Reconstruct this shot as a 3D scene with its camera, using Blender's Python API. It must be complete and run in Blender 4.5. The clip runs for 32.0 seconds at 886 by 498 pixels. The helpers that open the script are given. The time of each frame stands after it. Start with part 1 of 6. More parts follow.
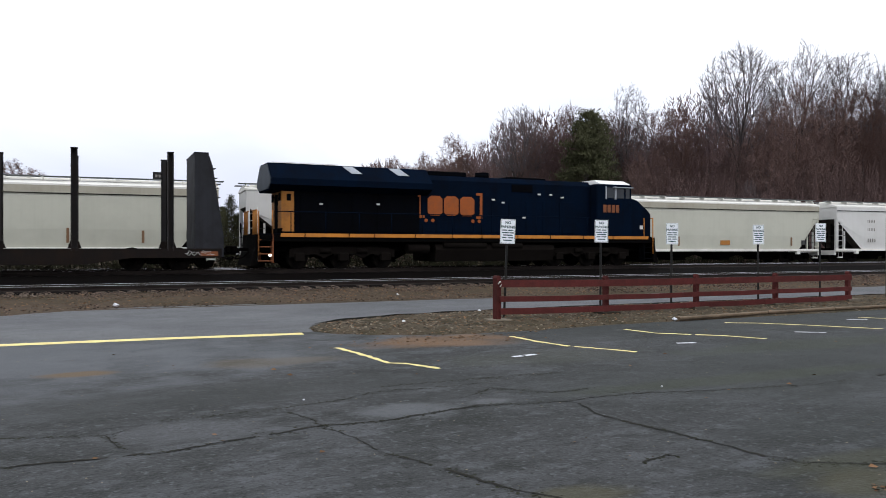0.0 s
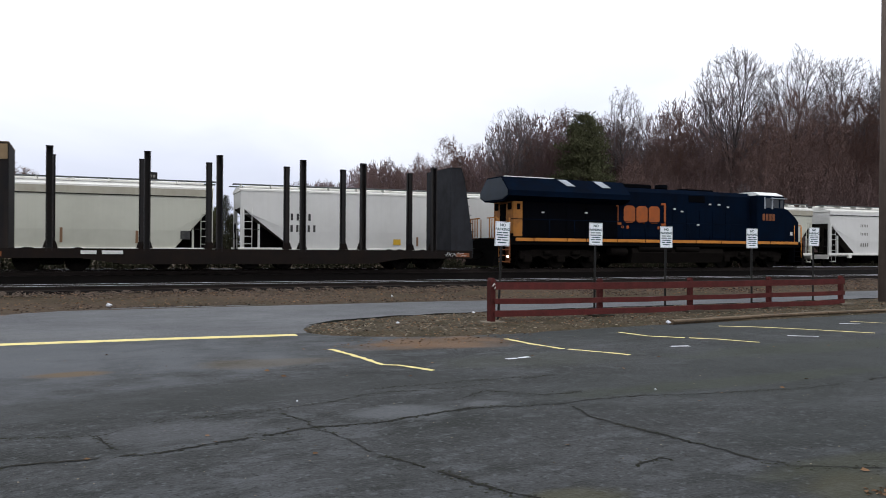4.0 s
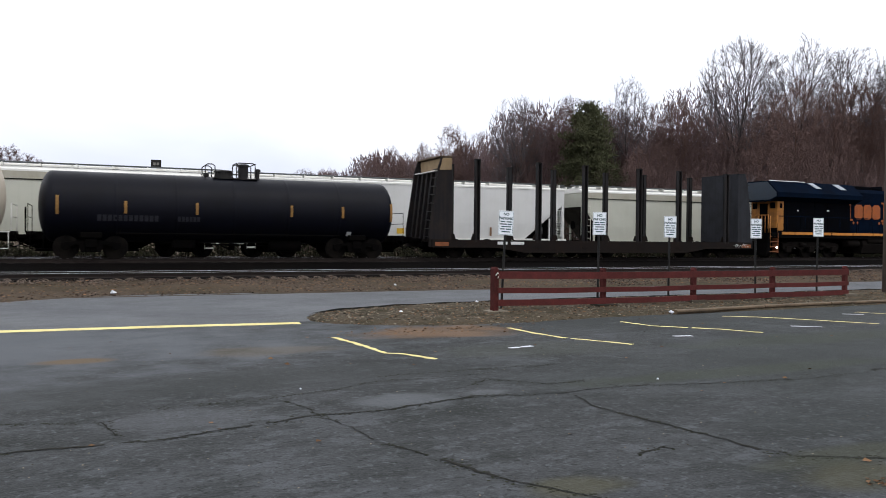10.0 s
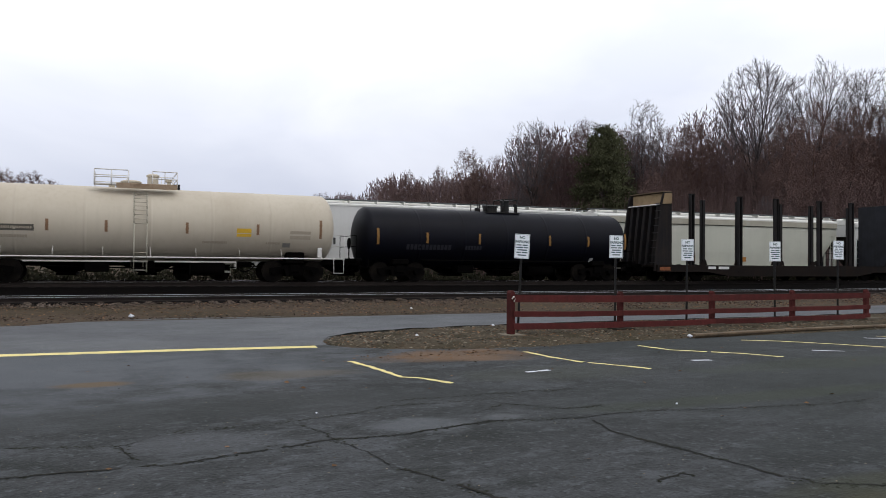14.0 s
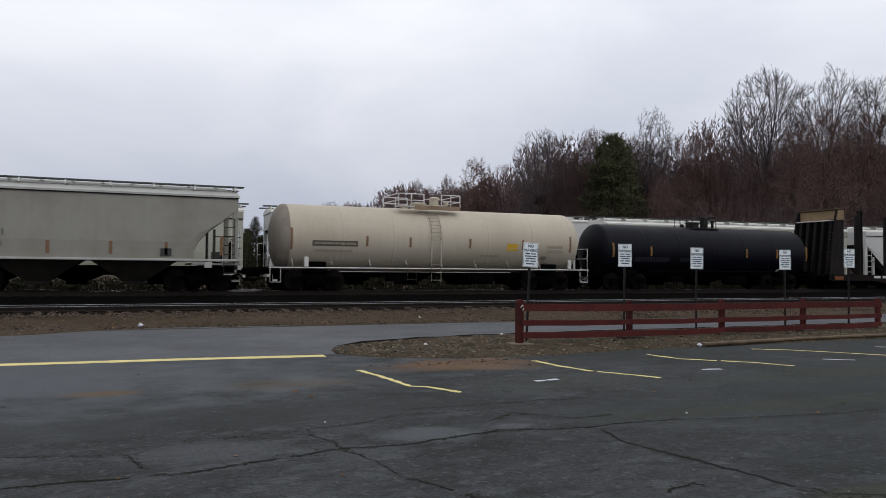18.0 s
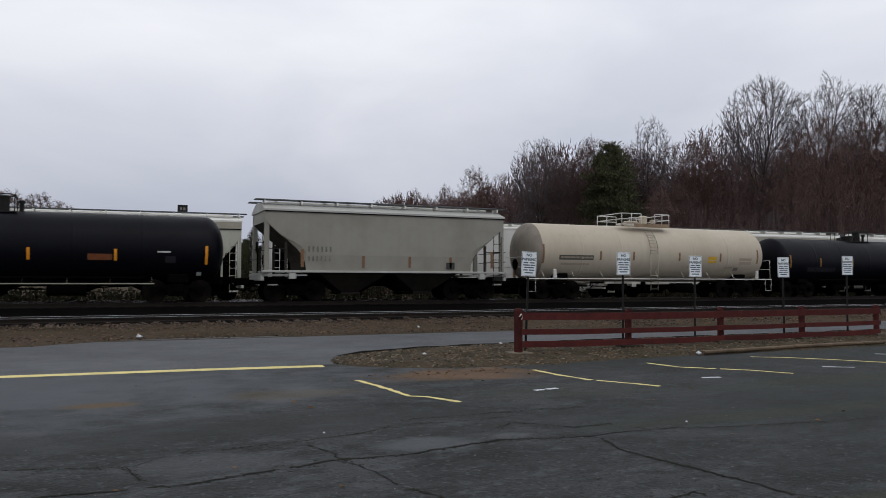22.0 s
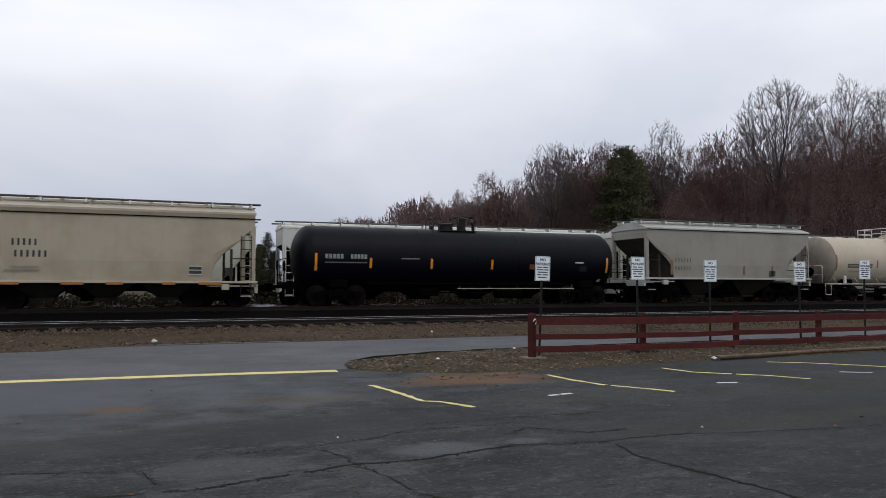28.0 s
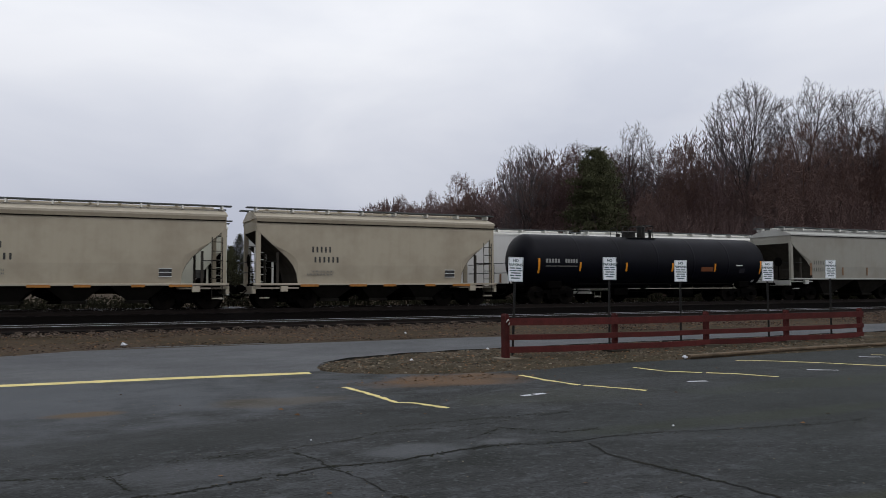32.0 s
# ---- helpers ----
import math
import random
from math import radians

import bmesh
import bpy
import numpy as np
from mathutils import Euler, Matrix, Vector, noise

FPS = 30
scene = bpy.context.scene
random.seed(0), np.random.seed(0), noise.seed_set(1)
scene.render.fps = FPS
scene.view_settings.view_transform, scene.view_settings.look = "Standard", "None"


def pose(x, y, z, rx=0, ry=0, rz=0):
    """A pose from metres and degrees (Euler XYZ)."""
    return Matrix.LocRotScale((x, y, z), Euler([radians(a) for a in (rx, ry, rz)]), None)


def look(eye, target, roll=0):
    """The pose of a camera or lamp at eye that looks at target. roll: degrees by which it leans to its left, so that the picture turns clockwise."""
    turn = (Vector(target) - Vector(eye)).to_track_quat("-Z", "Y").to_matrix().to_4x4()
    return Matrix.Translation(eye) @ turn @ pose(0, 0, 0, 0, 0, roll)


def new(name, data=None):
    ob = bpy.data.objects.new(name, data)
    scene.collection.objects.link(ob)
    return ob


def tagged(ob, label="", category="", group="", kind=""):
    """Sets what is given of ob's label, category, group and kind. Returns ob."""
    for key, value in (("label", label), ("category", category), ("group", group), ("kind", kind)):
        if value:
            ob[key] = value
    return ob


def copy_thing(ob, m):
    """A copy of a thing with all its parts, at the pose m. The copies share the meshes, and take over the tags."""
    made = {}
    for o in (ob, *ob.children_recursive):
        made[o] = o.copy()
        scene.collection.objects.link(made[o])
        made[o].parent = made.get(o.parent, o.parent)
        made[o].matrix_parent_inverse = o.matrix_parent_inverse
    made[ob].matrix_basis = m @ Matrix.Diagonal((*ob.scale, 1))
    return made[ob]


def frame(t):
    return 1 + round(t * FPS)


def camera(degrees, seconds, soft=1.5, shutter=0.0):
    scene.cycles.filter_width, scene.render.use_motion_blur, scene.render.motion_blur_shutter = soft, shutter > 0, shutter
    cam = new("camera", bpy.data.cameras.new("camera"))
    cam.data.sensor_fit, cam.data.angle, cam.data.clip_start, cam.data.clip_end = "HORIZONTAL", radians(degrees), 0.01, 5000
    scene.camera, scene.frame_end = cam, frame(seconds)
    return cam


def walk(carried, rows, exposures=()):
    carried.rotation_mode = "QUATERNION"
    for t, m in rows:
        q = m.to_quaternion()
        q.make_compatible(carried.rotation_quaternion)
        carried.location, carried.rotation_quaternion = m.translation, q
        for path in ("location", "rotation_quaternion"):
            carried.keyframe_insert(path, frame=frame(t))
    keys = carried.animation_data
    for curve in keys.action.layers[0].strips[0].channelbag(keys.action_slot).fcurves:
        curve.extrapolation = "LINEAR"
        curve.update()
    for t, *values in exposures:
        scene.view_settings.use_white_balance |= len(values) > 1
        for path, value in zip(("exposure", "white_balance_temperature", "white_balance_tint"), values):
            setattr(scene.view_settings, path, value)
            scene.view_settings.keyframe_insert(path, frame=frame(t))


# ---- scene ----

# ---------------------------------------------------------------- camera
cam = camera(60.5, 32.0, soft=0.9, shutter=0.4)
EYE = (0.0, 0.0, 1.6)
# seconds, yaw, pitch, roll in degrees; x runs along the tracks, y away from the lot
CAMERA_ROWS = [
    (0, -25.00, 0.00, 0.00), (0.5, -25.64, 0.18, -0.05), (1, -26.66, 0.39, -0.21), (1.5, -26.62, 0.17, -0.37),
    (2, -26.27, 0.23, -0.51), (2.5, -26.23, 0.47, -0.36), (3, -25.47, 0.18, -0.35),
    (3.5, -25.36, 0.11, -0.32), (5.5, -25.75, 0.33, -0.40), (6, -25.46, -0.14, -0.14),
    (6.5, -24.97, -0.42, -0.35), (7, -25.30, -0.53, -0.51), (7.5, -25.45, -0.21, -0.41),
    (8, -25.35, -0.21, -0.39), (8.5, -25.70, -0.11, -0.36), (9, -25.61, -0.32, -0.33),
    (9.5, -25.63, -0.69, -0.57), (10, -25.15, -0.69, -0.57), (10.5, -25.22, -0.57, -0.46),
    (11, -24.75, -1.17, -0.22), (11.5, -24.50, -1.15, -0.75), (12, -24.22, -0.74, -0.79),
    (12.5, -24.08, -0.31, -0.87), (13, -23.73, 0.28, -0.76), (13.5, -23.74, 0.85, -0.61),
    (14, -23.94, 1.07, -0.49), (14.5, -24.07, 1.34, -0.37), (16.5, -23.49, 1.79, -0.44),
    (17, -23.57, 1.73, -0.57), (17.5, -23.62, 1.80, -0.56), (18, -23.31, 1.73, -0.41),
    (18.5, -23.33, 2.00, -0.16), (19, -23.54, 2.21, -0.12), (19.5, -23.48, 2.25, -0.16),
    (20, -23.15, 2.19, -0.29), (20.5, -23.20, 2.00, -0.15), (21, -23.61, 2.49, 0.03),
    (21.5, -23.48, 2.66, -0.07), (22, -23.42, 2.44, -0.10), (22.5, -23.12, 2.27, -0.11),
    (23, -22.92, 2.19, -0.23), (23.5, -22.91, 2.33, -0.33), (24, -22.95, 2.45, -0.18),
    (24.5, -22.87, 2.50, -0.09), (25, -22.89, 2.54, -0.10), (25.5, -22.84, 2.48, -0.10),
    (27.5, -22.73, 2.54, 0.18), (28, -22.41, 2.80, -0.04), (28.5, -22.43, 2.73, 0.02),
    (29, -23.02, 2.82, -0.02), (29.5, -23.13, 2.85, -0.14), (30, -23.42, 2.80, -0.14),
    (30.5, -23.63, 2.87, -0.16), (31, -23.60, 2.89, -0.02), (31.5, -23.97, 2.79, 0.02),
    (32, -24.41, 2.88, 0.24),
]
EXPOSURES = [(0, 0.38), (1, 0.40), (2, 0.42), (3, 0.34), (5, 0.22), (6, 0.18), (8, 0.28), (9, 0.33), (10, 0.43), (11, 0.50), (12, 0.50), (13, 0.33), (14, 0.04), (15, -0.10), (17, -0.32), (19, -0.33), (20.5, -0.36), (22, -0.44), (23, -0.38), (25, -0.32), (28, -0.30), (30, -0.36), (32, -0.42)]
walk(cam, [(t, pose(*EYE, 90 + p, r, y)) for t, y, p, r in CAMERA_ROWS], EXPOSURES)

# ---------------------------------------------------------------- plan, in metres
TRAIN_Y, TRAIN_RAIL = 34.0, 0.72
NEAR_Y, NEAR_RAIL = 29.6, 0.33
FAR_Y, FAR_RAIL, FAR_SLANT = 41.4, 0.60, -0.06
FAR_TURN = math.degrees(math.atan(FAR_SLANT))
# how far the train has rolled: seconds, metres
ROLLED = [(0, 0.0), (4, 11.95), (8, 24.05), (12, 36.30), (16, 48.60), (20, 61.1), (24, 73.75), (28, 86.40), (30, 92.70), (32, 99.00)]


def rolled(t):
    for (t0, a), (t1, b) in zip(ROLLED, ROLLED[1:]):
        if t <= t1:
            return a + (b - a) * (t - t0) / (t1 - t0)
    return ROLLED[-1][1]


# ---------------------------------------------------------------- sky and light
world = bpy.data.worlds.new("overcast_sky")
scene.world = world
world.use_nodes = True
wn, wl = world.node_tree.nodes, world.node_tree.links
wn.clear()
w_out = wn.new("ShaderNodeOutputWorld")
w_bg = wn.new("ShaderNodeBackground")
w_sky = wn.new("ShaderNodeTexSky")
w_sky.sky_type, w_sky.sun_disc = "NISHITA", False
w_sky.sun_elevation, w_sky.sun_rotation = radians(50), radians(160)
w_dim = wn.new("ShaderNodeVectorMath")
w_dim.operation = "SCALE"
w_dim.inputs["Scale"].default_value = 0.10
w_co = wn.new("ShaderNodeTexCoord")
w_map = wn.new("ShaderNodeMapping")
w_map.inputs["Scale"].default_value = (1.0, 1.0, 2.6)
w_noise = wn.new("ShaderNodeTexNoise")
w_noise.inputs["Scale"].default_value = 2.3
w_noise.inputs["Detail"].default_value = 5
w_noise.inputs["Roughness"].default_value = 0.5
w_noise.inputs["Distortion"].default_value = 0.4
w_sep = wn.new("ShaderNodeSeparateXYZ")
w_up = wn.new("ShaderNodeValToRGB")
w_up.color_ramp.elements[0].position, w_up.color_ramp.elements[0].color = 0.0, (0.57, 0.60, 0.73, 1)
w_up.color_ramp.elements[1].position, w_up.color_ramp.elements[1].color = 1.0, (1.12, 1.15, 1.22, 1)
for height, colour in ((0.10, (0.74, 0.765, 0.87, 1)), (0.20, (0.97, 0.99, 1.07, 1)), (0.32, (1.20, 1.22, 1.28, 1)), (0.5, (1.22, 1.24, 1.31, 1))):
    e = w_up.color_ramp.elements.new(height)
    e.color = colour
w_cl = wn.new("ShaderNodeValToRGB")
w_cl.color_ramp.elements[0].position, w_cl.color_ramp.elements[0].color = 0.30, (0.84, 0.86, 0.91, 1)
w_cl.color_ramp.elements[1].position, w_cl.color_ramp.elements[1].color = 0.64, (1.06, 1.06, 1.06, 1)
w_mul = wn.new("ShaderNodeMixRGB")
w_mul.blend_type = "MULTIPLY"
w_mul.inputs["Fac"].default_value = 1
w_mix = wn.new("ShaderNodeMixRGB")
w_mix.inputs["Fac"].default_value = 0.94
wl.new(w_co.outputs["Generated"], w_map.inputs["Vector"])
wl.new(w_map.outputs["Vector"], w_noise.inputs["Vector"])
wl.new(w_noise.outputs["Fac"], w_cl.inputs["Fac"])
wl.new(w_co.outputs["Generated"], w_sep.inputs["Vector"])
wl.new(w_sep.outputs["Z"], w_up.inputs["Fac"])
wl.new(w_up.outputs["Color"], w_mul.inputs["Color1"])
wl.new(w_cl.outputs["Color"], w_mul.inputs["Color2"])
wl.new(w_sky.outputs["Color"], w_dim.inputs[0])
wl.new(w_dim.outputs["Vector"], w_mix.inputs["Color1"])
wl.new(w_mul.outputs["Color"], w_mix.inputs["Color2"])
wl.new(w_mix.outputs["Color"], w_bg.inputs["Color"])
w_bg.inputs["Strength"].default_value = 1.0
wl.new(w_bg.outputs["Background"], w_out.inputs["Surface"])

sun = new("sun", bpy.data.lights.new("sun", "SUN"))
sun.data.energy, sun.data.angle, sun.data.color = 0.6, radians(25), (1.0, 0.97, 0.92)
sun.matrix_basis = look((0, 0, 50), (-12, 30, 0))


# ---------------------------------------------------------------- mesh helpers
class Shape:
    """Collects faces of one part."""

    def __init__(self):
        self.v, self.f, self.s = [], [], []

    def add(self, verts, faces, smooth=False):
        n = len(self.v)
        self.v.extend(verts)
        self.f.extend([tuple(i + n for i in f) for f in faces])
        self.s.extend([smooth] * len(faces))
        return self

    def box(self, x0, x1, y0, y1, z0, z1, c=0.0):
        if x0 > x1: x0, x1 = x1, x0
        if y0 > y1: y0, y1 = y1, y0
        if z0 > z1: z0, z1 = z1, z0
        if c <= 0:
            v = [(x, y, z) for x in (x0, x1) for y in (y0, y1) for z in (z0, z1)]
            return self.add(v, [(0, 1, 3, 2), (4, 6, 7, 5), (0, 4, 5, 1), (2, 3, 7, 6), (0, 2, 6, 4), (1, 5, 7, 3)])
        c = min(c, (x1 - x0) / 2.01, (y1 - y0) / 2.01, (z1 - z0) / 2.01)
        v, ix = [], {}
        for a in (0, 1):
            for b in (0, 1):
                for d in (0, 1):
                    p, q = ((x0, x1)[a], (y0, y1)[b], (z0, z1)[d]), (c if a == 0 else -c, c if b == 0 else -c, c if d == 0 else -c)
                    for k in range(3):
                        ix[a, b, d, k] = len(v)
                        v.append(tuple(p[j] + (0 if j == k else q[j]) for j in range(3)))
        f = []
        for k in range(3):
            i, j = [m for m in range(3) if m != k]
            for side in (0, 1):
                ring = []
                for a, b in ((0, 0), (1, 0), (1, 1), (0, 1)):
                    key = [0, 0, 0]
                    key[k], key[i], key[j] = side, a, b
                    ring.append(ix[tuple(key) + (k,)])
                f.append(ring)
            for a in (0, 1):
                for b in (0, 1):
                    lo, hi = [0, 0, 0], [0, 0, 0]
                    lo[k], hi[k] = 0, 1
                    lo[i] = hi[i] = a
                    lo[j] = hi[j] = b
                    f.append((ix[tuple(lo) + (i,)], ix[tuple(hi) + (i,)], ix[tuple(hi) + (j,)], ix[tuple(lo) + (j,)]))
        for a in (0, 1):
            for b in (0, 1):
                for d in (0, 1):
                    f.append((ix[a, b, d, 0], ix[a, b, d, 1], ix[a, b, d, 2]))
        return self.add(v, f)

    def cyl(self, p0, p1, r, n=10, r2=None, smooth=True):
        r2 = r if r2 is None else r2
        p0, p1 = Vector(p0), Vector(p1)
        d = (p1 - p0).normalized()
        a = d.orthogonal().normalized()
        b = d.cross(a)
        v = []
        for p, q in ((p0, r), (p1, r2)):
            for i in range(n):
                t = 2 * math.pi * i / n
                v.append(tuple(p + (a * math.cos(t) + b * math.sin(t)) * q))
        self.add(v, [(i, (i + 1) % n, n + (i + 1) % n, n + i) for i in range(n)], smooth)
        self.f += [tuple(len(self.v) - 2 * n + i for i in range(n - 1, -1, -1)), tuple(len(self.v) - n + i for i in range(n))]
        self.s += [False, False]
        return self

    def tube(self, pts, r, n=6):
        for a, b in zip(pts, pts[1:]):
            self.cyl(a, b, r, n)
        return self

    def prism(self, poly, axis, lo, hi, smooth=False):
        """poly: points in the two other axes, in the order x, y, z; pulled along axis from lo to hi."""
        def at(p, q):
            o = list(p)
            o.insert("xyz".index(axis), q)
            return tuple(o)
        n = len(poly)
        self.add([at(p, lo) for p in poly] + [at(p, hi) for p in poly], [(i, (i + 1) % n, n + (i + 1) % n, n + i) for i in range(n)], smooth)
        self.f += [tuple(len(self.v) - 2 * n + i for i in range(n)), tuple(len(self.v) - n + i for i in range(n))]
        self.s += [False, False]
        return self

    def lathe(self, prof, y, z, n=40, smooth=True):
        """A body of revolution round a line along x: prof gives x and radius."""
        v = []
        for x, r in prof:
            for i in range(n):
                t = 2 * math.pi * i / n
                v.append((x, y + r * math.sin(t), z + r * math.cos(t)))
        f = [(k * n + i, k * n + (i + 1) % n, (k + 1) * n + (i + 1) % n, (k + 1) * n + i) for k in range(len(prof) - 1) for i in range(n)]
        return self.add(v, f, smooth)

    def lathe_up(self, prof, x, y, z, n=18):
        v = [(x + r * math.cos(2 * math.pi * i / n), y + r * math.sin(2 * math.pi * i / n), z + h) for r, h in prof for i in range(n)]
        k = len(prof)
        f = [(j * n + i, j * n + (i + 1) % n, (j + 1) * n + (i + 1) % n, (j + 1) * n + i) for j in range(k - 1) for i in range(n)]
        f += [tuple(range(n))[::-1], tuple((k - 1) * n + i for i in range(n))]
        return self.add(v, f) or self

    def mesh(self, name, fix=True):
        me = bpy.data.meshes.new(name)
        me.from_pydata(self.v, [], self.f)
        me.polygons.foreach_set("use_smooth", self.s)
        if fix:
            bm = bmesh.new()
            bm.from_mesh(me)
            bmesh.ops.recalc_face_normals(bm, faces=bm.faces)
            bm.to_mesh(me)
            bm.free()
        me.update()
        return me


def part(name, shape, material, parent, label="", at=None):
    """One mesh object under a thing or a part."""
    me = shape if isinstance(shape, bpy.types.Mesh) else shape.mesh(name)
    if material and not me.materials:
        me.materials.append(material)
    ob = new(name, me)
    ob.parent = parent
    if at is not None:
        ob.matrix_basis = at
    if label:
        ob["label"] = label
    return ob


def thing(name, m, label, category, group="", kind=""):
    ob = new(name)
    ob.matrix_basis = m
    return tagged(ob, label, category, group, kind)


def solid(name, shape, material, label, category, group="", kind="", m=None, fix=True):
    """A thing that is one mesh."""
    me = shape if isinstance(shape, bpy.types.Mesh) else shape.mesh(name, fix)
    me.materials.append(material)
    ob = new(name, me)
    if m is not None:
        ob.matrix_basis = m
    return tagged(ob, label, category, group, kind)


# ---------------------------------------------------------------- materials
def surface(name, base, rough=0.6, metal=0.0, vary=0.25, dirt=(0.05, 0.04, 0.03), dirty=0.3, size=1.0, streak=0.0, bump=0.0, fine=60.0, gloss=0.3, piece=0.0):
    """Base colour with large stains, fine grain, optional downward streaks, fine relief and differences from piece to piece."""
    m = bpy.data.materials.new(name)
    m.use_nodes = True
    n, l = m.node_tree.nodes, m.node_tree.links
    b = n["Principled BSDF"]
    b.inputs["Metallic"].default_value = metal
    b.inputs["Specular IOR Level"].default_value = gloss
    co = n.new("ShaderNodeTexCoord")
    big = n.new("ShaderNodeTexNoise")
    big.inputs["Scale"].default_value = size
    big.inputs["Detail"].default_value = 6
    big.inputs["Roughness"].default_value = 0.62
    small = n.new("ShaderNodeTexNoise")
    small.inputs["Scale"].default_value = fine
    small.inputs["Detail"].default_value = 3
    l.new(co.outputs["Object"], big.inputs["Vector"])
    l.new(co.outputs["Object"], small.inputs["Vector"])
    r1 = n.new("ShaderNodeMapRange")
    r1.inputs["From Min"].default_value, r1.inputs["From Max"].default_value = 0.42, 0.72
    r1.inputs["To Max"].default_value = dirty
    l.new(big.outputs["Fac"], r1.inputs["Value"])
    mix = n.new("ShaderNodeMixRGB")
    mix.inputs["Color1"].default_value, mix.inputs["Color2"].default_value = (*base, 1), (*dirt, 1)
    l.new(r1.outputs["Result"], mix.inputs["Fac"])
    last = mix.outputs["Color"]
    if streak:
        mp = n.new("ShaderNodeMapping")
        mp.inputs["Scale"].default_value = (5.0, 5.0, 0.28)
        st = n.new("ShaderNodeTexNoise")
        st.inputs["Scale"].default_value, st.inputs["Detail"].default_value = 1.2, 5
        l.new(co.outputs["Object"], mp.inputs["Vector"])
        l.new(mp.outputs["Vector"], st.inputs["Vector"])
        r2 = n.new("ShaderNodeMapRange")
        r2.inputs["From Min"].default_value, r2.inputs["From Max"].default_value = 0.48, 0.78
        r2.inputs["To Max"].default_value = streak
        l.new(st.outputs["Fac"], r2.inputs["Value"])
        mx = n.new("ShaderNodeMixRGB")
        mx.inputs["Color2"].default_value = (*dirt, 1)
        l.new(r2.outputs["Result"], mx.inputs["Fac"])
        l.new(last, mx.inputs["Color1"])
        last = mx.outputs["Color"]
    hsv = n.new("ShaderNodeHueSaturation")
    r3 = n.new("ShaderNodeMapRange")
    r3.inputs["To Min"].default_value, r3.inputs["To Max"].default_value = 1 - vary, 1 + vary
    l.new(small.outputs["Fac"], r3.inputs["Value"])
    value = r3.outputs["Result"]
    if piece:
        info = n.new("ShaderNodeObjectInfo")
        geo = n.new("ShaderNodeNewGeometry")
        sm = n.new("ShaderNodeMath")
        sm.operation = "ADD"
        l.new(info.outputs["Random"], sm.inputs[0])
        l.new(geo.outputs["Random Per Island"], sm.inputs[1])
        fr = n.new("ShaderNodeMath")
        fr.operation = "FRACT"
        l.new(sm.outputs["Value"], fr.inputs[0])
        r4 = n.new("ShaderNodeMapRange")
        r4.inputs["To Min"].default_value, r4.inputs["To Max"].default_value = 1 - piece, 1 + piece
        l.new(fr.outputs["Value"], r4.inputs["Value"])
        mu = n.new("ShaderNodeMath")
        mu.operation = "MULTIPLY"
        l.new(value, mu.inputs[0])
        l.new(r4.outputs["Result"], mu.inputs[1])
        value = mu.outputs["Value"]
    l.new(value, hsv.inputs["Value"])
    l.new(last, hsv.inputs["Color"])
    l.new(hsv.outputs["Color"], b.inputs["Base Color"])
    r5 = n.new("ShaderNodeMapRange")
    r5.inputs["To Min"].default_value, r5.inputs["To Max"].default_value = max(0.02, rough - 0.14), min(1, rough + 0.14)
    l.new(big.outputs["Fac"], r5.inputs["Value"])
    l.new(r5.outputs["Result"], b.inputs["Roughness"])
    if bump:
        bp = n.new("ShaderNodeBump")
        bp.inputs["Strength"].default_value, bp.inputs["Distance"].default_value = 0.8, bump
        l.new(small.outputs["Fac"], bp.inputs["Height"])
        l.new(bp.outputs["Normal"], b.inputs["Normal"])
    return m


